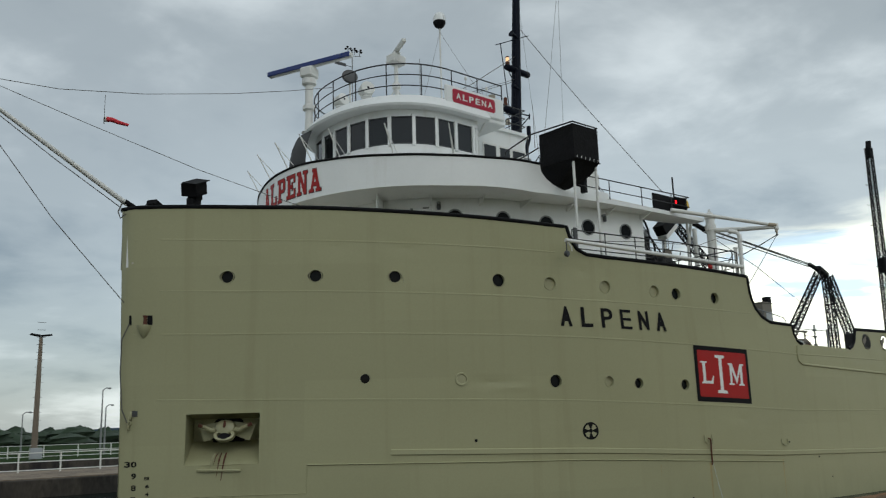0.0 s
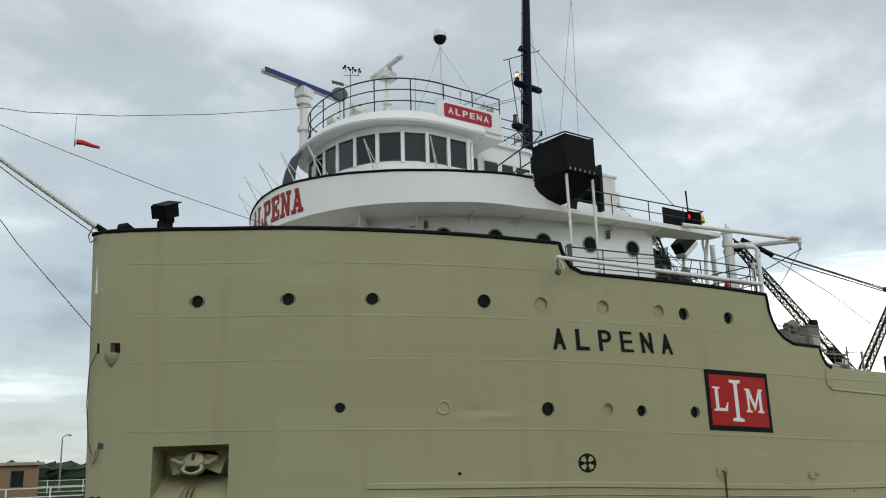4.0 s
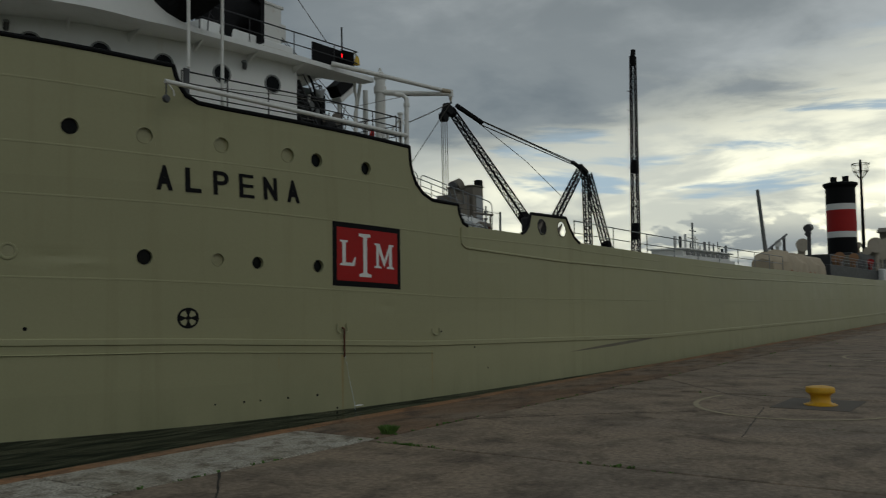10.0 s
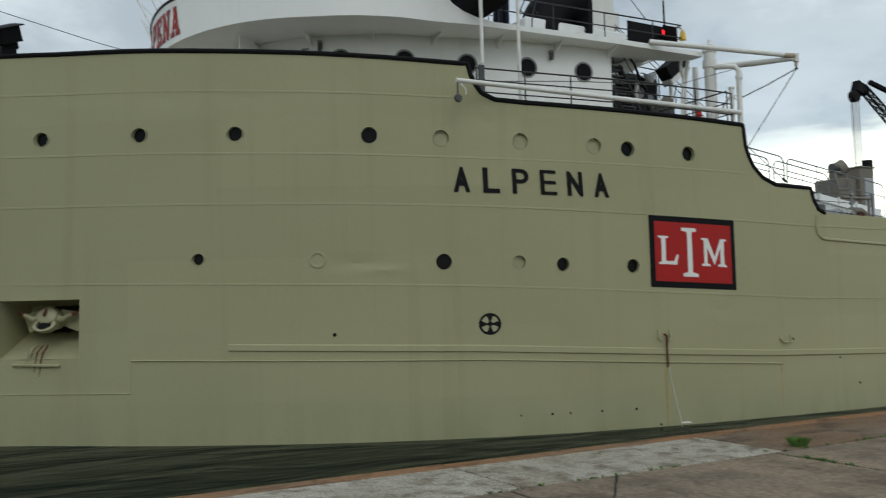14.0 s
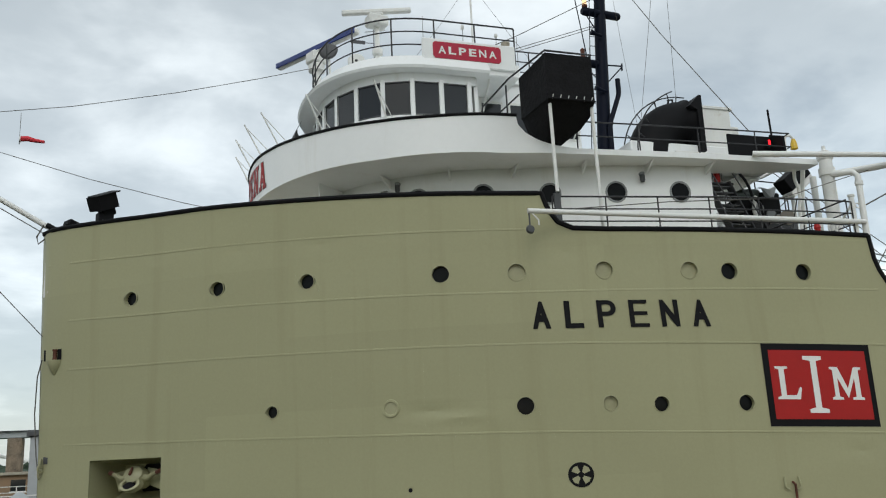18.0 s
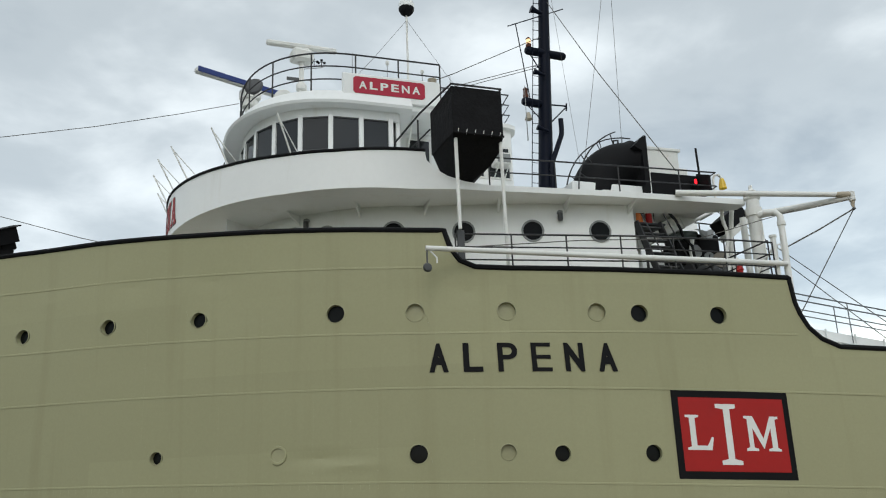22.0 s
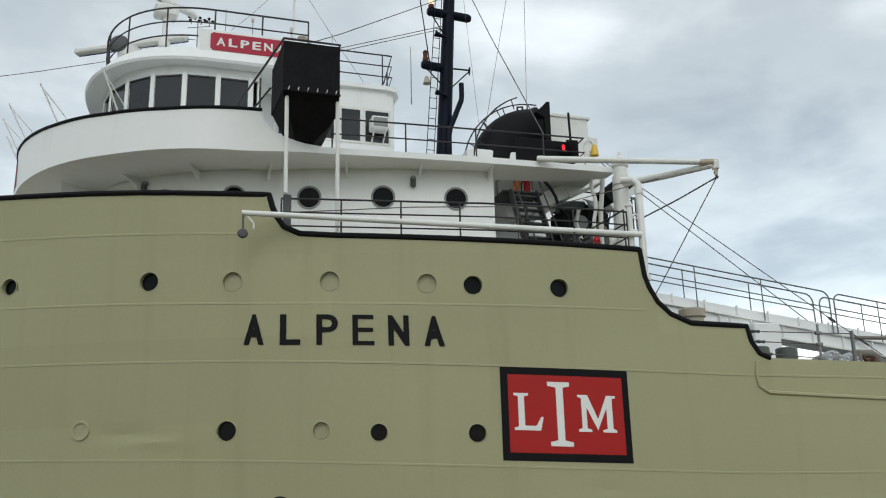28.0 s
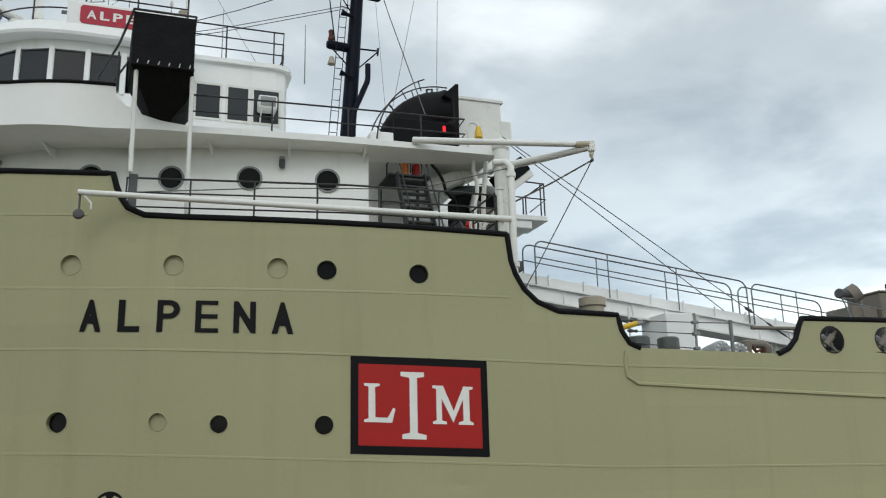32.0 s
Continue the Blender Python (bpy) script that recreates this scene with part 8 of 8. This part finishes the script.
# weeds in the joints
def weed(x, y, r, n, h):
    g = Geo()
    for i in range(n):
        a, d = random.uniform(0, 6.28), random.uniform(0, r)
        l, w = random.uniform(0.5, 1.0) * h, random.uniform(0.01, 0.022)
        p = Vector((x + d * math.cos(a), y + d * math.sin(a), -0.02))
        o = Vector((math.cos(a), math.sin(a), 0)) * random.uniform(0.1, 0.7) * l
        t = Vector((-math.sin(a), math.cos(a), 0)) * w
        g.add([p - t, p + t, p + o * 0.5 + Vector((0, 0, l * 0.7)) + t * 1.3, p + o + Vector((0, 0, l * 0.9)), p + o * 0.5 + Vector((0, 0, l * 0.7)) - t * 1.3], [(0, 1, 2, 3, 4)])
    return g


tuft = tagged(part("weed_tuft", weed(-10.05, -3.95, 0.15, 260, 0.22), WEED), "green weed tuft growing from a quay joint", "weed")
g = Geo()
for i in range(130):
    k = random.random()
    if k < 0.55:
        x, y = random.choice((-16, -14.5, -10.5, -8, -3, 3, 6, 12, 20, 33)) + random.gauss(0, 0.8), -4.15 + random.uniform(-0.03, 0.03)
    elif k < 0.8:
        x, y = -11.0 + random.uniform(-0.03, 0.03), random.choice((-4.8, -5.6, -9.5)) + random.gauss(0, 0.4)
    else:
        x, y = random.choice(xs[8:22]) + random.uniform(-0.03, 0.03), random.uniform(-12, -4)
    w = weed(x, y, 0.05, random.randint(3, 7), random.uniform(0.03, 0.08))
    g.add(w.v, w.f)
tagged(part("joint_weeds", g, WEED), "small weeds along the quay joints", "weeds", kind="stuff")
g = Geo()
for i in range(9000):
    x, y = random.uniform(-24, 45), -13.8 - abs(random.gauss(0, 1.6))
    if 10.6 < x < 13.2:
        continue
    a, h = random.uniform(0, 6.28), random.uniform(0.04, 0.1)
    t = Vector((math.cos(a), math.sin(a), 0)) * 0.012
    p = Vector((x, y, 0.02))
    g.add([p - t, p + t, p + Vector((random.uniform(-.04, .04), random.uniform(-.04, .04), h))], [(0, 1, 2)])
tagged(part("grass_blades", g, GRASS), "grass blades along the lawn edge", "grass", kind="stuff")

# yellow bollards on their plates
def bollard():
    b = thing("bollard", "yellow cast-iron mooring bollard on a dark sunken plate", "bollard", "bollards along the quay")
    part("post", Geo().lathe([(0.40, 0.0), (0.40, 0.03), (0.27, 0.07), (0.235, 0.12), (0.235, 0.24), (0.27, 0.29), (0.345, 0.33), (0.355, 0.41), (0.33, 0.46), (0.2, 0.49), (0.002, 0.495)], None, 26), YELLOW, b)
    part("base_plate", Geo().box(-1.05, 1.3, -0.85, 1.0, -0.04, 0.012, 0.01), DKPLATE, b)
    for k in range(6):
        a = k * math.pi / 3
        part("anchor_bolt", Geo().lathe([(0.03, 0.03), (0.03, 0.055), (0.002, 0.06)], pose(0.34 * math.cos(a), 0.34 * math.sin(a), 0), 6), YELLOW, b)
    return b


first = bollard()
first.matrix_basis = pose(-0.86, -10.6, 0.004)
for i in range(1, 8):
    copy_thing(first, pose(-0.86 + 19.9 * i, -10.6, 0.004, 0, 0, 7 * i))
for i in range(4):
    cx = -0.86 + 19.9 * i
    pts = [(cx + 3.1 * math.cos(a), -10.2 + 2.6 * math.sin(a)) for a in np.linspace(1.2, 4.6, 40)]
    v = []
    for (x, y) in pts:
        d = Vector((x - cx, y + 10.2)).normalized() * 0.07
        v += [(x - d.x, y - d.y, 0.012), (x + d.x, y + d.y, 0.012)]
    tagged(part("ground_marking", Geo().add(v, [(2 * k, 2 * k + 1, 2 * k + 3, 2 * k + 2) for k in range(39)]), RINGPAINT), "faded yellow ring painted round a bollard", "marking")

# water
water = tagged(part("water", Geo().box(-900, 1500, EDGE - 0.5, 1400, -7, WATER_Z), WATER), "dark green rippled canal water", "water", kind="structure")

# far lock wall with fences, lamps and buildings
FY = 31.0
far = tagged(part("far_pier", Geo().box(-130, 110, FY, FY + 11, -7, 0.75, 0.05), CONCRETE_OLD), "far concrete lock pier with a weathered wall", "pier", kind="structure")
tagged(part("pier_top", Geo().box(-130, 110, FY + 0.1, FY + 11, 0.75, 0.8), CONCRETE), "pale concrete pier top", "pier", kind="structure")
pier2 = tagged(part("second_pier", Geo().box(-200, 160, FY + 26, FY + 40, -7, 1.0, 0.05), CONCRETE_OLD), "second lock pier beyond the next lock", "pier", kind="structure")
tagged(part("pier_lawn", Geo().box(-200, 160, FY + 28, FY + 40, 1.0, 1.03), GRASS), "grass on the second pier", "grass", kind="structure")


def fence(x0, x1, y, z, h, mat, label, group, gap=2.3, bays=True):
    f = thing("fence", label, "fence", group)
    for k, zz in enumerate((h, h * 0.55, h * 0.12)):
        part("rail", Geo().box(x0, x1, y - 0.025, y + 0.025, z + zz - 0.03, z + zz + 0.03, 0.01), mat, f)
    n = int((x1 - x0) / gap)
    post = None
    for i in range(n + 1):
        x = x0 + (x1 - x0) * i / n
        if post is None:
            post = part("post", Geo().box(-0.04, 0.04, -0.04, 0.04, 0, h + 0.03, 0.01), mat, f)
            post.matrix_basis = pose(x, y, z)
        else:
            share("post", post.data, f, pose(x, y, z))
    return f


fence(-40, 60, FY + 8.5, 0.8, 1.1, WHITE2, "white pipe fence along the far pier", "pier fences")
fence(-60, 90, FY + 38, 1.03, 1.1, WHITE2, "white pipe fence on the second pier", "pier fences", 3.0)


def lamp_mast(x, y, z, h, r, double):
    l = thing("light_mast", "tall wooden light mast with twin lamp heads" if double else "slim steel street lamp with one arm", "street lamp", "lamps on the piers")
    part("pole", Geo().path([(x, y, z), (x, y, z + h)], [r, r * 0.55], 10), WOOD if double else GREY, l)
    if double:
        for s in (-1, 1):
            part("lamp_head", Geo().add([(x + s * a, y + b, z + h + c) for a, b, c in ((0.05, -0.18, 0.05), (0.85, -0.22, 0.2), (0.9, 0.22, 0.2), (0.05, 0.18, 0.05), (0.05, -0.18, 0.22), (0.8, -0.18, 0.32), (0.8, 0.18, 0.32), (0.05, 0.18, 0.22))],
                                       [(0, 1, 2, 3), (7, 6, 5, 4), (0, 4, 5, 1), (1, 5, 6, 2), (2, 6, 7, 3), (3, 7, 4, 0)]), BLACK, l)
        part("cabinet", Geo().box(x - 0.45, x + 0.5, y - 0.6, y - 0.3, z + 0.1, z + 1.0, 0.03), GREYBOX, l)
        for i in range(14):
            part("step_peg", Geo().path([(x - 0.35, y, z + 3.2 + i * 0.62), (x + 0.35, y, z + 3.2 + i * 0.62)], 0.02, 4), DKGREY, l)
    else:
        part("arm", Geo().path([(x, y, z + h), (x + 0.3, y, z + h + 0.25), (x + 0.7, y, z + h + 0.25)], 0.05, 6), GREY, l)
        part("lamp_head", Geo().lathe([(0.05, 0.1), (0.16, 0.04), (0.18, -0.05), (0.02, -0.1)], Matrix.Translation((x + 0.7, y, z + h + 0.22)), 10), GREY, l)
    return l



lamp_mast(-2.9, 61.5, 1.0, 10.0, 0.27, True)
lamp_mast(8.1, 78.0, 1.0, 6.5, 0.11, False)
lamp_mast(9.9, 82.0, 1.0, 4.9, 0.11, False)
lamp_mast(0.4, 78.0, 1.0, 4.1, 0.09, False)
lamp_mast(-3.0, 78.0, 1.0, 5.2, 0.10, False)
# low brick building, grey tower, bridge girder
bld = thing("brick_building", "low tan brick lock building with dark windows", "building")
part("wall", Geo().box(-48, -27.5, 72, 80, 1.0, 3.1, 0.02), BRICK, bld)
part("roof", Geo().box(-48.3, -27.2, 71.7, 80.3, 3.1, 3.35, 0.03), TAN, bld)
for i in range(8):
    w = part("window", Geo().box(-46.5 + i * 2.4, -45.3 + i * 2.4, 71.95, 72.05, 1.7, 2.7), GLASS, bld)
    part("window_frame", Geo().box(-46.6 + i * 2.4, -45.2 + i * 2.4, 71.9, 71.96, 1.6, 1.7, 0.01), LETTER, w)
bld2 = thing("brick_building", "small tan brick lock building on the second pier", "building")
part("wall", Geo().box(-12.2, -8.6, 60, 66, 1.0, 3.4, 0.02), BRICK, bld2)
part("roof", Geo().box(-12.5, -8.3, 59.7, 66.3, 3.4, 3.65, 0.03), TAN, bld2)
part("window", Geo().box(-10.6, -9.7, 59.95, 60.05, 1.8, 3.0), GLASS, bld2)
tw = thing("gate_tower", "grey steel gate tower on the far pier", "tower")
part("shaft", Geo().box(-32.0, -29.3, 44, 46, 0.8, 5.3, 0.05), GREYBOX, tw)
part("cap", Geo().box(-32.2, -29.1, 43.8, 46.2, 5.3, 5.6, 0.03), DKGREY, tw)
gd = thing("bridge_girder", "long dark steel bridge girder far behind the locks", "bridge")
part("girder", Geo().box(-160, -36, 130, 133, 8.6, 9.5, 0.05), GREYBOX, gd)
part("flange", Geo().box(-160, -36, 129.6, 133.4, 9.5, 9.65, 0.02), DKGREY, gd)
for x in (-158, -100, -46):
    part("bridge_pier", Geo().box(x, x + 2, 130, 133, -1, 8.6, 0.1), CONCRETE, gd)
ar = thing("arch_bridge", "pale arch bridge on the horizon", "bridge")
part("arch", Geo().path([(-112 + 46 * math.cos(a), 380, 1 + 13 * math.sin(a)) for a in np.linspace(0, math.pi, 20)], 0.9, 6), WHITE2, ar)
part("bridge_road", Geo().box(-175, -60, 378, 382, 1.5, 2.6), GREYBOX, ar)
for k in range(1, 12):
    a = k * math.pi / 12
    part("hanger", Geo().path([(-112 + 46 * math.cos(a), 380, 2), (-112 + 46 * math.cos(a), 380, 1 + 13 * math.sin(a))], 0.25, 4), WHITE2, ar)
tank = thing("wrapped_machine", "pale grey wrapped machine standing on the far pier", "machine")
part("bundle", Geo().lathe([(0.3, 0.85), (1.0, 1.0), (1.15, 1.7), (0.8, 2.5), (0.3, 2.9), (0.002, 2.95)], Matrix.Translation((-31.6, 38, 0.35)) @ Matrix.Diagonal((0.6, 0.6, 0.6, 1)), 9), GREYBOX, tank)
part("skid", Geo().box(-32.4, -30.8, 37.3, 38.7, 0.8, 0.9, 0.02), DKGREY, tank)

# far land: ground sheet, woods, hills
land = tagged(part("far_land", Geo().box(-3000, 3000, FY + 36, 3000, -6, 0.98), GRASS), "flat far land beyond the locks", "land", kind="structure")
g = Geo()
rw = random.Random(5)
for i in range(1500):
    x, y = rw.uniform(-330, 700), rw.uniform(230, 420)
    if i > 1000:
        x, y = rw.uniform(500, 1300), rw.uniform(-420, 420)
    r, h = rw.uniform(3, 7), rw.uniform(3.5, 7.5)
    n = 7
    prof = [(r * 0.7, 0.6), (r, h * 0.35), (r * 0.85, h * 0.7), (r * 0.4, h * 0.93), (0.05, h)]
    v = []
    for q, z in prof:
        for k in range(n):
            a = 2 * math.pi * k / n + z
            j = rw.uniform(0.75, 1.2)
            v.append((x + q * j * math.cos(a), y + q * j * math.sin(a), z * rw.uniform(0.92, 1.08)))
    g.add(v, [(m_ * n + k, m_ * n + (k + 1) % n, (m_ + 1) * n + (k + 1) % n, (m_ + 1) * n + k) for m_ in range(4) for k in range(n)], True)
tagged(part("far_woods", g, FOREST), "dark line of far woods", "woods", kind="stuff")
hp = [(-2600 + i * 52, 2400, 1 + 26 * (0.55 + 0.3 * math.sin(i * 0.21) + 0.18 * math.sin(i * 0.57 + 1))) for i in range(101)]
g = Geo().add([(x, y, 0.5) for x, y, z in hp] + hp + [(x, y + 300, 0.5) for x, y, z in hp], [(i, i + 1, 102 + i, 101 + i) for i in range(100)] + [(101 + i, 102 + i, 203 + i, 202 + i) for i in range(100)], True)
tagged(part("far_hills", g, HILL), "wooded hills on the horizon, coloured blue for distance haze", "hills", kind="structure")

# ---- derrick crane on the far side of the lock ----
crane = thing("derrick_crane", "black lattice derrick crane standing beyond the ship", "crane")


def lattice(name, a, b, w0, w1, parent, mat, bays, r=0.09, plates=()):
    """A four-chord lattice member from a to b."""
    a, b = Vector(a), Vector(b)
    d = (b - a).normalized()
    s = d.cross(Vector((0, 1, 0))).normalized()
    u = s.cross(d).normalized()
    g = Geo()
    cor = [(1, 1), (1, -1), (-1, -1), (-1, 1)]

    def at(t, k):
        w = (w0 + (w1 - w0) * t) / 2
        return a.lerp(b, t) + s * cor[k][0] * w + u * cor[k][1] * w
    for k in range(4):
        g.path([at(0, k), at(1, k)], r, 5)
    ob = part(name, g, mat, parent)
    g = Geo()
    for i in range(bays):
        t0, t1 = i / bays, (i + 1) / bays
        for k in range(4):
            j = (k + 1) % 4
            g.path([at(t0, k), at(t1, j)], r * 0.5, 4)
            g.path([at(t1, k), at(t1, j)], r * 0.45, 4)
            g.path([at(t0, j), at(t1, k)], r * 0.5, 4)
    part("lacing", g, mat, ob)
    for t0, t1 in plates:
        v = [at(t, k) for t in (t0, t1) for k in range(4)]
        part("stiffening_plate", Geo().add(v, [(0, 1, 5, 4), (1, 2, 6, 5), (2, 3, 7, 6), (3, 0, 4, 7), (0, 3, 2, 1), (4, 5, 6, 7)]), mat, ob)
    return ob


lattice("boom", (43.7, 31, 21.2), (65.3, 31, 6.5), 0.5, 1.0, crane, BLACK, 26, 0.075, ((0.0, 0.03), (0.62, 0.68)))
part("boom_head", Geo().box(-0.45, 0.6, -0.4, 0.4, -0.7, 0.45, 0.15, Matrix.Translation((43.1, 31, 21.2)) @ pose(0, 0, 0, 0, 20, 0)), BLACK, crane)
lattice("frame_leg", (69.5, 30, 18.2), (59.0, 30, 8.2), 0.6, 0.75, crane, BLACK, 13, 0.09)
lattice("frame_leg", (71.1, 30, 18.0), (71.6, 30, 4.0), 0.7, 0.75, crane, BLACK, 16, 0.085)
lattice("frame_leg", (71.6, 30, 18.0), (79.3, 30, 5.0), 0.75, 0.95, crane, BLACK, 16, 0.09, ((0.62, 0.7),))
part("frame_head", Geo().box(-1.1, 1.0, -0.35, 0.35, -0.32, 0.32, 0.12, Matrix.Translation((70.4, 30, 18.4)) @ pose(0, 0, 0, 0, 20, 0)), BLACK, crane)
part("luffing_link", Geo().path([(44.2, 30.6, 21.6), (48.6, 30.6, 20.7)], 0.25, 6), BLACK, crane)
part("luffing_link", Geo().path([(67.6, 30, 19.0), (70.8, 30, 18.3)], 0.25, 6), BLACK, crane)
for dz, dy in ((0.25, 0.3), (0.0, -0.3), (-0.25, 0.1)):
    part("luffing_rope", Geo().path([(48.4, 30.6 + dy, 20.75 + dz), (67.8, 30 + dy, 18.9 + dz * 0.6)], 0.06, 4), ROPE, crane)
part("slack_rope", Geo().path([(48.6, 30.6, 20.4), (57, 30.3, 17.8), (65, 30, 14.5)], 0.035, 4), ROPE, crane)
for dx in (-0.5, -0.25, 0.1, 0.45):
    part("hoist_rope", Geo().path([(42.6 + dx, 31, 20.3), (42.8 + dx, 31, 6.0)], 0.035, 4), ROPE, crane)
part("block", Geo().lathe([(0.1, -0.3), (0.5, -0.26), (0.5, 0.26), (0.1, 0.3)], Matrix.Translation((42.55, 31, 20.3)) @ pose(0, 0, 0, 90), 16), BLACK, crane)
part("deck_house", Geo().box(58, 84, 27.5, 36, -0.3, 3.4, 0.1), DKGREY, crane)
mt = thing("lattice_mast", "tall black upright lattice mast beside the crane", "mast")
lattice("mast_body", (85.9, 30, 0.0), (86.8, 30, 36.0), 1.0, 0.62, mt, BLACK, 50, 0.09, ((0.3, 0.36), (0.55, 0.6), (0.965, 1.0)))
part("mast_head", Geo().path([(86.8, 30, 36.0), (87.0, 30, 36.9)], 0.35, 8), BLACK, mt)
for i in range(9):
    z = 10 + i * 2.6
    part("mast_peg", Geo().path([(85.0 - 0.5, 30, z), (86.5, 30, z + 0.1)], 0.05, 4), BLACK, mt)
part("mast_foot", Geo().box(84.6, 87.2, 28.8, 31.2, -0.4, 0.3), DKGREY, mt)
# another vessel lying beyond
ves = thing("far_vessel", "grey and white superstructure of a vessel beyond the lock", "ship")
part("hull", Geo().box(126, 191, 41, 52, -0.5, 7.0, 0.3), DKGREY, ves)
part("house", Geo().box(134, 172, 42, 50, 7.0, 10.9, 0.1), WHITE2, ves)
part("bridge", Geo().box(140, 170, 42.5, 49, 10.9, 12.3, 0.1), WHITE2, ves)
part("roof", Geo().box(139, 171, 42, 49.5, 12.3, 12.6, 0.05), WHITE2, ves)
for k in range(12):
    x = 137 + k * 2.9
    part("roof_gear", Geo().path([(x, 43, 12.5), (x, 43, random.uniform(13.2, 15.5))], random.uniform(0.08, 0.3), 6), random.choice((WHITE2, GREY, DKGREY)), ves)
part("mast", Geo().path([(153, 45, 12.6), (153, 45, 18.5)], 0.2, 6).path([(150, 45, 15.2), (156, 45, 15.2)], 0.1, 5).path([(151, 45, 16.8), (155, 45, 16.8)], 0.1, 5), GREY, ves)
for i in range(9):
    part("window", Geo().box(141.5 + i * 3.1, 143.8 + i * 3.1, 42.42, 42.52, 11.3, 12.0), GLASS, ves)

# street lamps and signal on the near side
def street_lamp(x, y, h, r, near_=False):
    l = thing("street_lamp", "tall dark street lamp on the grass beside the quay", "street lamp", "lamps along the quay")
    part("pole", Geo().path([(x, y, 0), (x, y, h)], [r, r * 0.7], 12), BLACKM, l)
    part("base", Geo().lathe([(r * 2, 0), (r * 2, 0.12), (r * 1.2, 0.3)], Matrix.Translation((x, y, 0)), 12), DKGREY, l)
    part("arm", Geo().path([(x, y, h - 0.2), (x - 0.2, y + 1.0, h)], 0.06, 6), BLACKM, l)
    part("lamp_head", Geo().box(x - 0.5, x + 0.1, y + 0.8, y + 1.9, h - 0.1, h + 0.15, 0.06), BLACKM, l)
    return l


street_lamp(12.0, -15.05, 15.0, 0.17)
street_lamp(62.0, -14.1, 11.9, 0.15)
street_lamp(105.0, -14.6, 11.8, 0.15)
sg = thing("signal_light", "red traffic signal glowing in a black housing on a post", "signal")
part("post", Geo().path([(58, -14.0, 0), (58, -14.0, 6.9)], 0.09, 8), BLACKM, sg)
part("housing", Geo().box(57.6, 57.9, -14.4, -13.6, 5.5, 6.8, 0.05), BLACK, sg)
part("visor", Geo().path([(57.6, -14.0, 6.15), (57.35, -14.0, 6.15)], 0.3, 12, caps=False), BLACK, sg)
part("lamp", Geo().lathe([(0.24, 0.0), (0.001, 0.05)], Matrix.Translation((57.59, -14.0, 6.15)) @ pose(0, 0, 0, 0, -90, 0), 14), REDLAMP, sg)
gt = thing("portal_gate", "grey steel portal gate across the quay", "gate")
part("gate_post", Geo().box(145.6, 147.0, -6.1, -5.1, 0, 6.2, 0.05), GREY, gt)
part("gate_post", Geo().box(146.0, 146.5, -9.5, -9.1, 0, 6.4, 0.05), DKGREY, gt)
part("gate_beam", Geo().add([(145.8, -9.6, 6.4), (146.8, -9.6, 6.4), (146.8, -5.0, 6.1), (145.8, -5.0, 6.1), (145.8, -9.6, 6.8), (146.8, -9.6, 6.8), (146.8, -5.0, 6.6), (145.8, -5.0, 6.6)], [(0, 3, 2, 1), (4, 5, 6, 7), (0, 1, 5, 4), (1, 2, 6, 5), (2, 3, 7, 6), (3, 0, 4, 7)]), GREY, gt)
part("gate_grille", Geo().box(146.2, 146.3, -9.1, -6.1, 3.6, 3.7).box(146.2, 146.3, -9.1, -6.1, 4.6, 4.7), GREY, gt)
for k in range(9):
    part("grille_bar", Geo().path([(146.25, -6.3 - k * 0.33, 3.6), (146.25, -6.3 - k * 0.33, 4.7)], 0.04, 4), GREY, gt)
van = thing("utility_cart", "tan utility cart parked beyond the gate", "vehicle")
part("body", Geo().box(150, 154, -9.8, -7.4, 0.5, 2.2, 0.25), TAN, van)
part("cab", Geo().box(150.4, 152.4, -9.6, -7.6, 2.2, 3.0, 0.25), GREY, van)
for x in (150.7, 153.2):
    for y in (-9.7, -7.5):
        part("wheel", Geo().lathe([(0.42, -0.12), (0.45, -0.06), (0.45, 0.06), (0.42, 0.12)], Matrix.Translation((x, y, 0.45)) @ pose(0, 0, 0, 90), 14), BLACK, van)
fence(139, 150, -2.6, 0.0, 2.0, WHITE2, "white pipe fence at the quay's end", "quay fences", 1.5)
kiosk = thing("kiosk", "dark small lock kiosk beside the grass", "kiosk")
part("wall", Geo().box(120, 124, -18.5, -14.2, 0, 3.2, 0.05), DKGREY, kiosk)
part("roof", Geo().box(119.6, 124.4, -18.9, -13.8, 3.2, 3.5, 0.04), BLACK, kiosk)


# ---- what moves ----
def motions():
    """The ship and all that is aboard glide forward; the two radar bars turn."""
    times = [i for i in range(0, 33)]
    for ob in (ship, anchor, aircon, sock, flood, second, life, bt, mc, yf, boat):
        walk(ob, [(t, ship_pose(t)) for t in times])
    turns = [i * 0.35 for i in range(int(32 / 0.35) + 2)]
    walk(radar_long, [(t, pose(*R1, 0, 0, -29.6 - 360 * (t - 2.02) / 2.259)) for t in turns])
    walk(radar_short, [(t, pose(*R2, 0, 0, -37.4 - 360 * (t - 0.61) / 2.0603)) for t in turns])


motions()
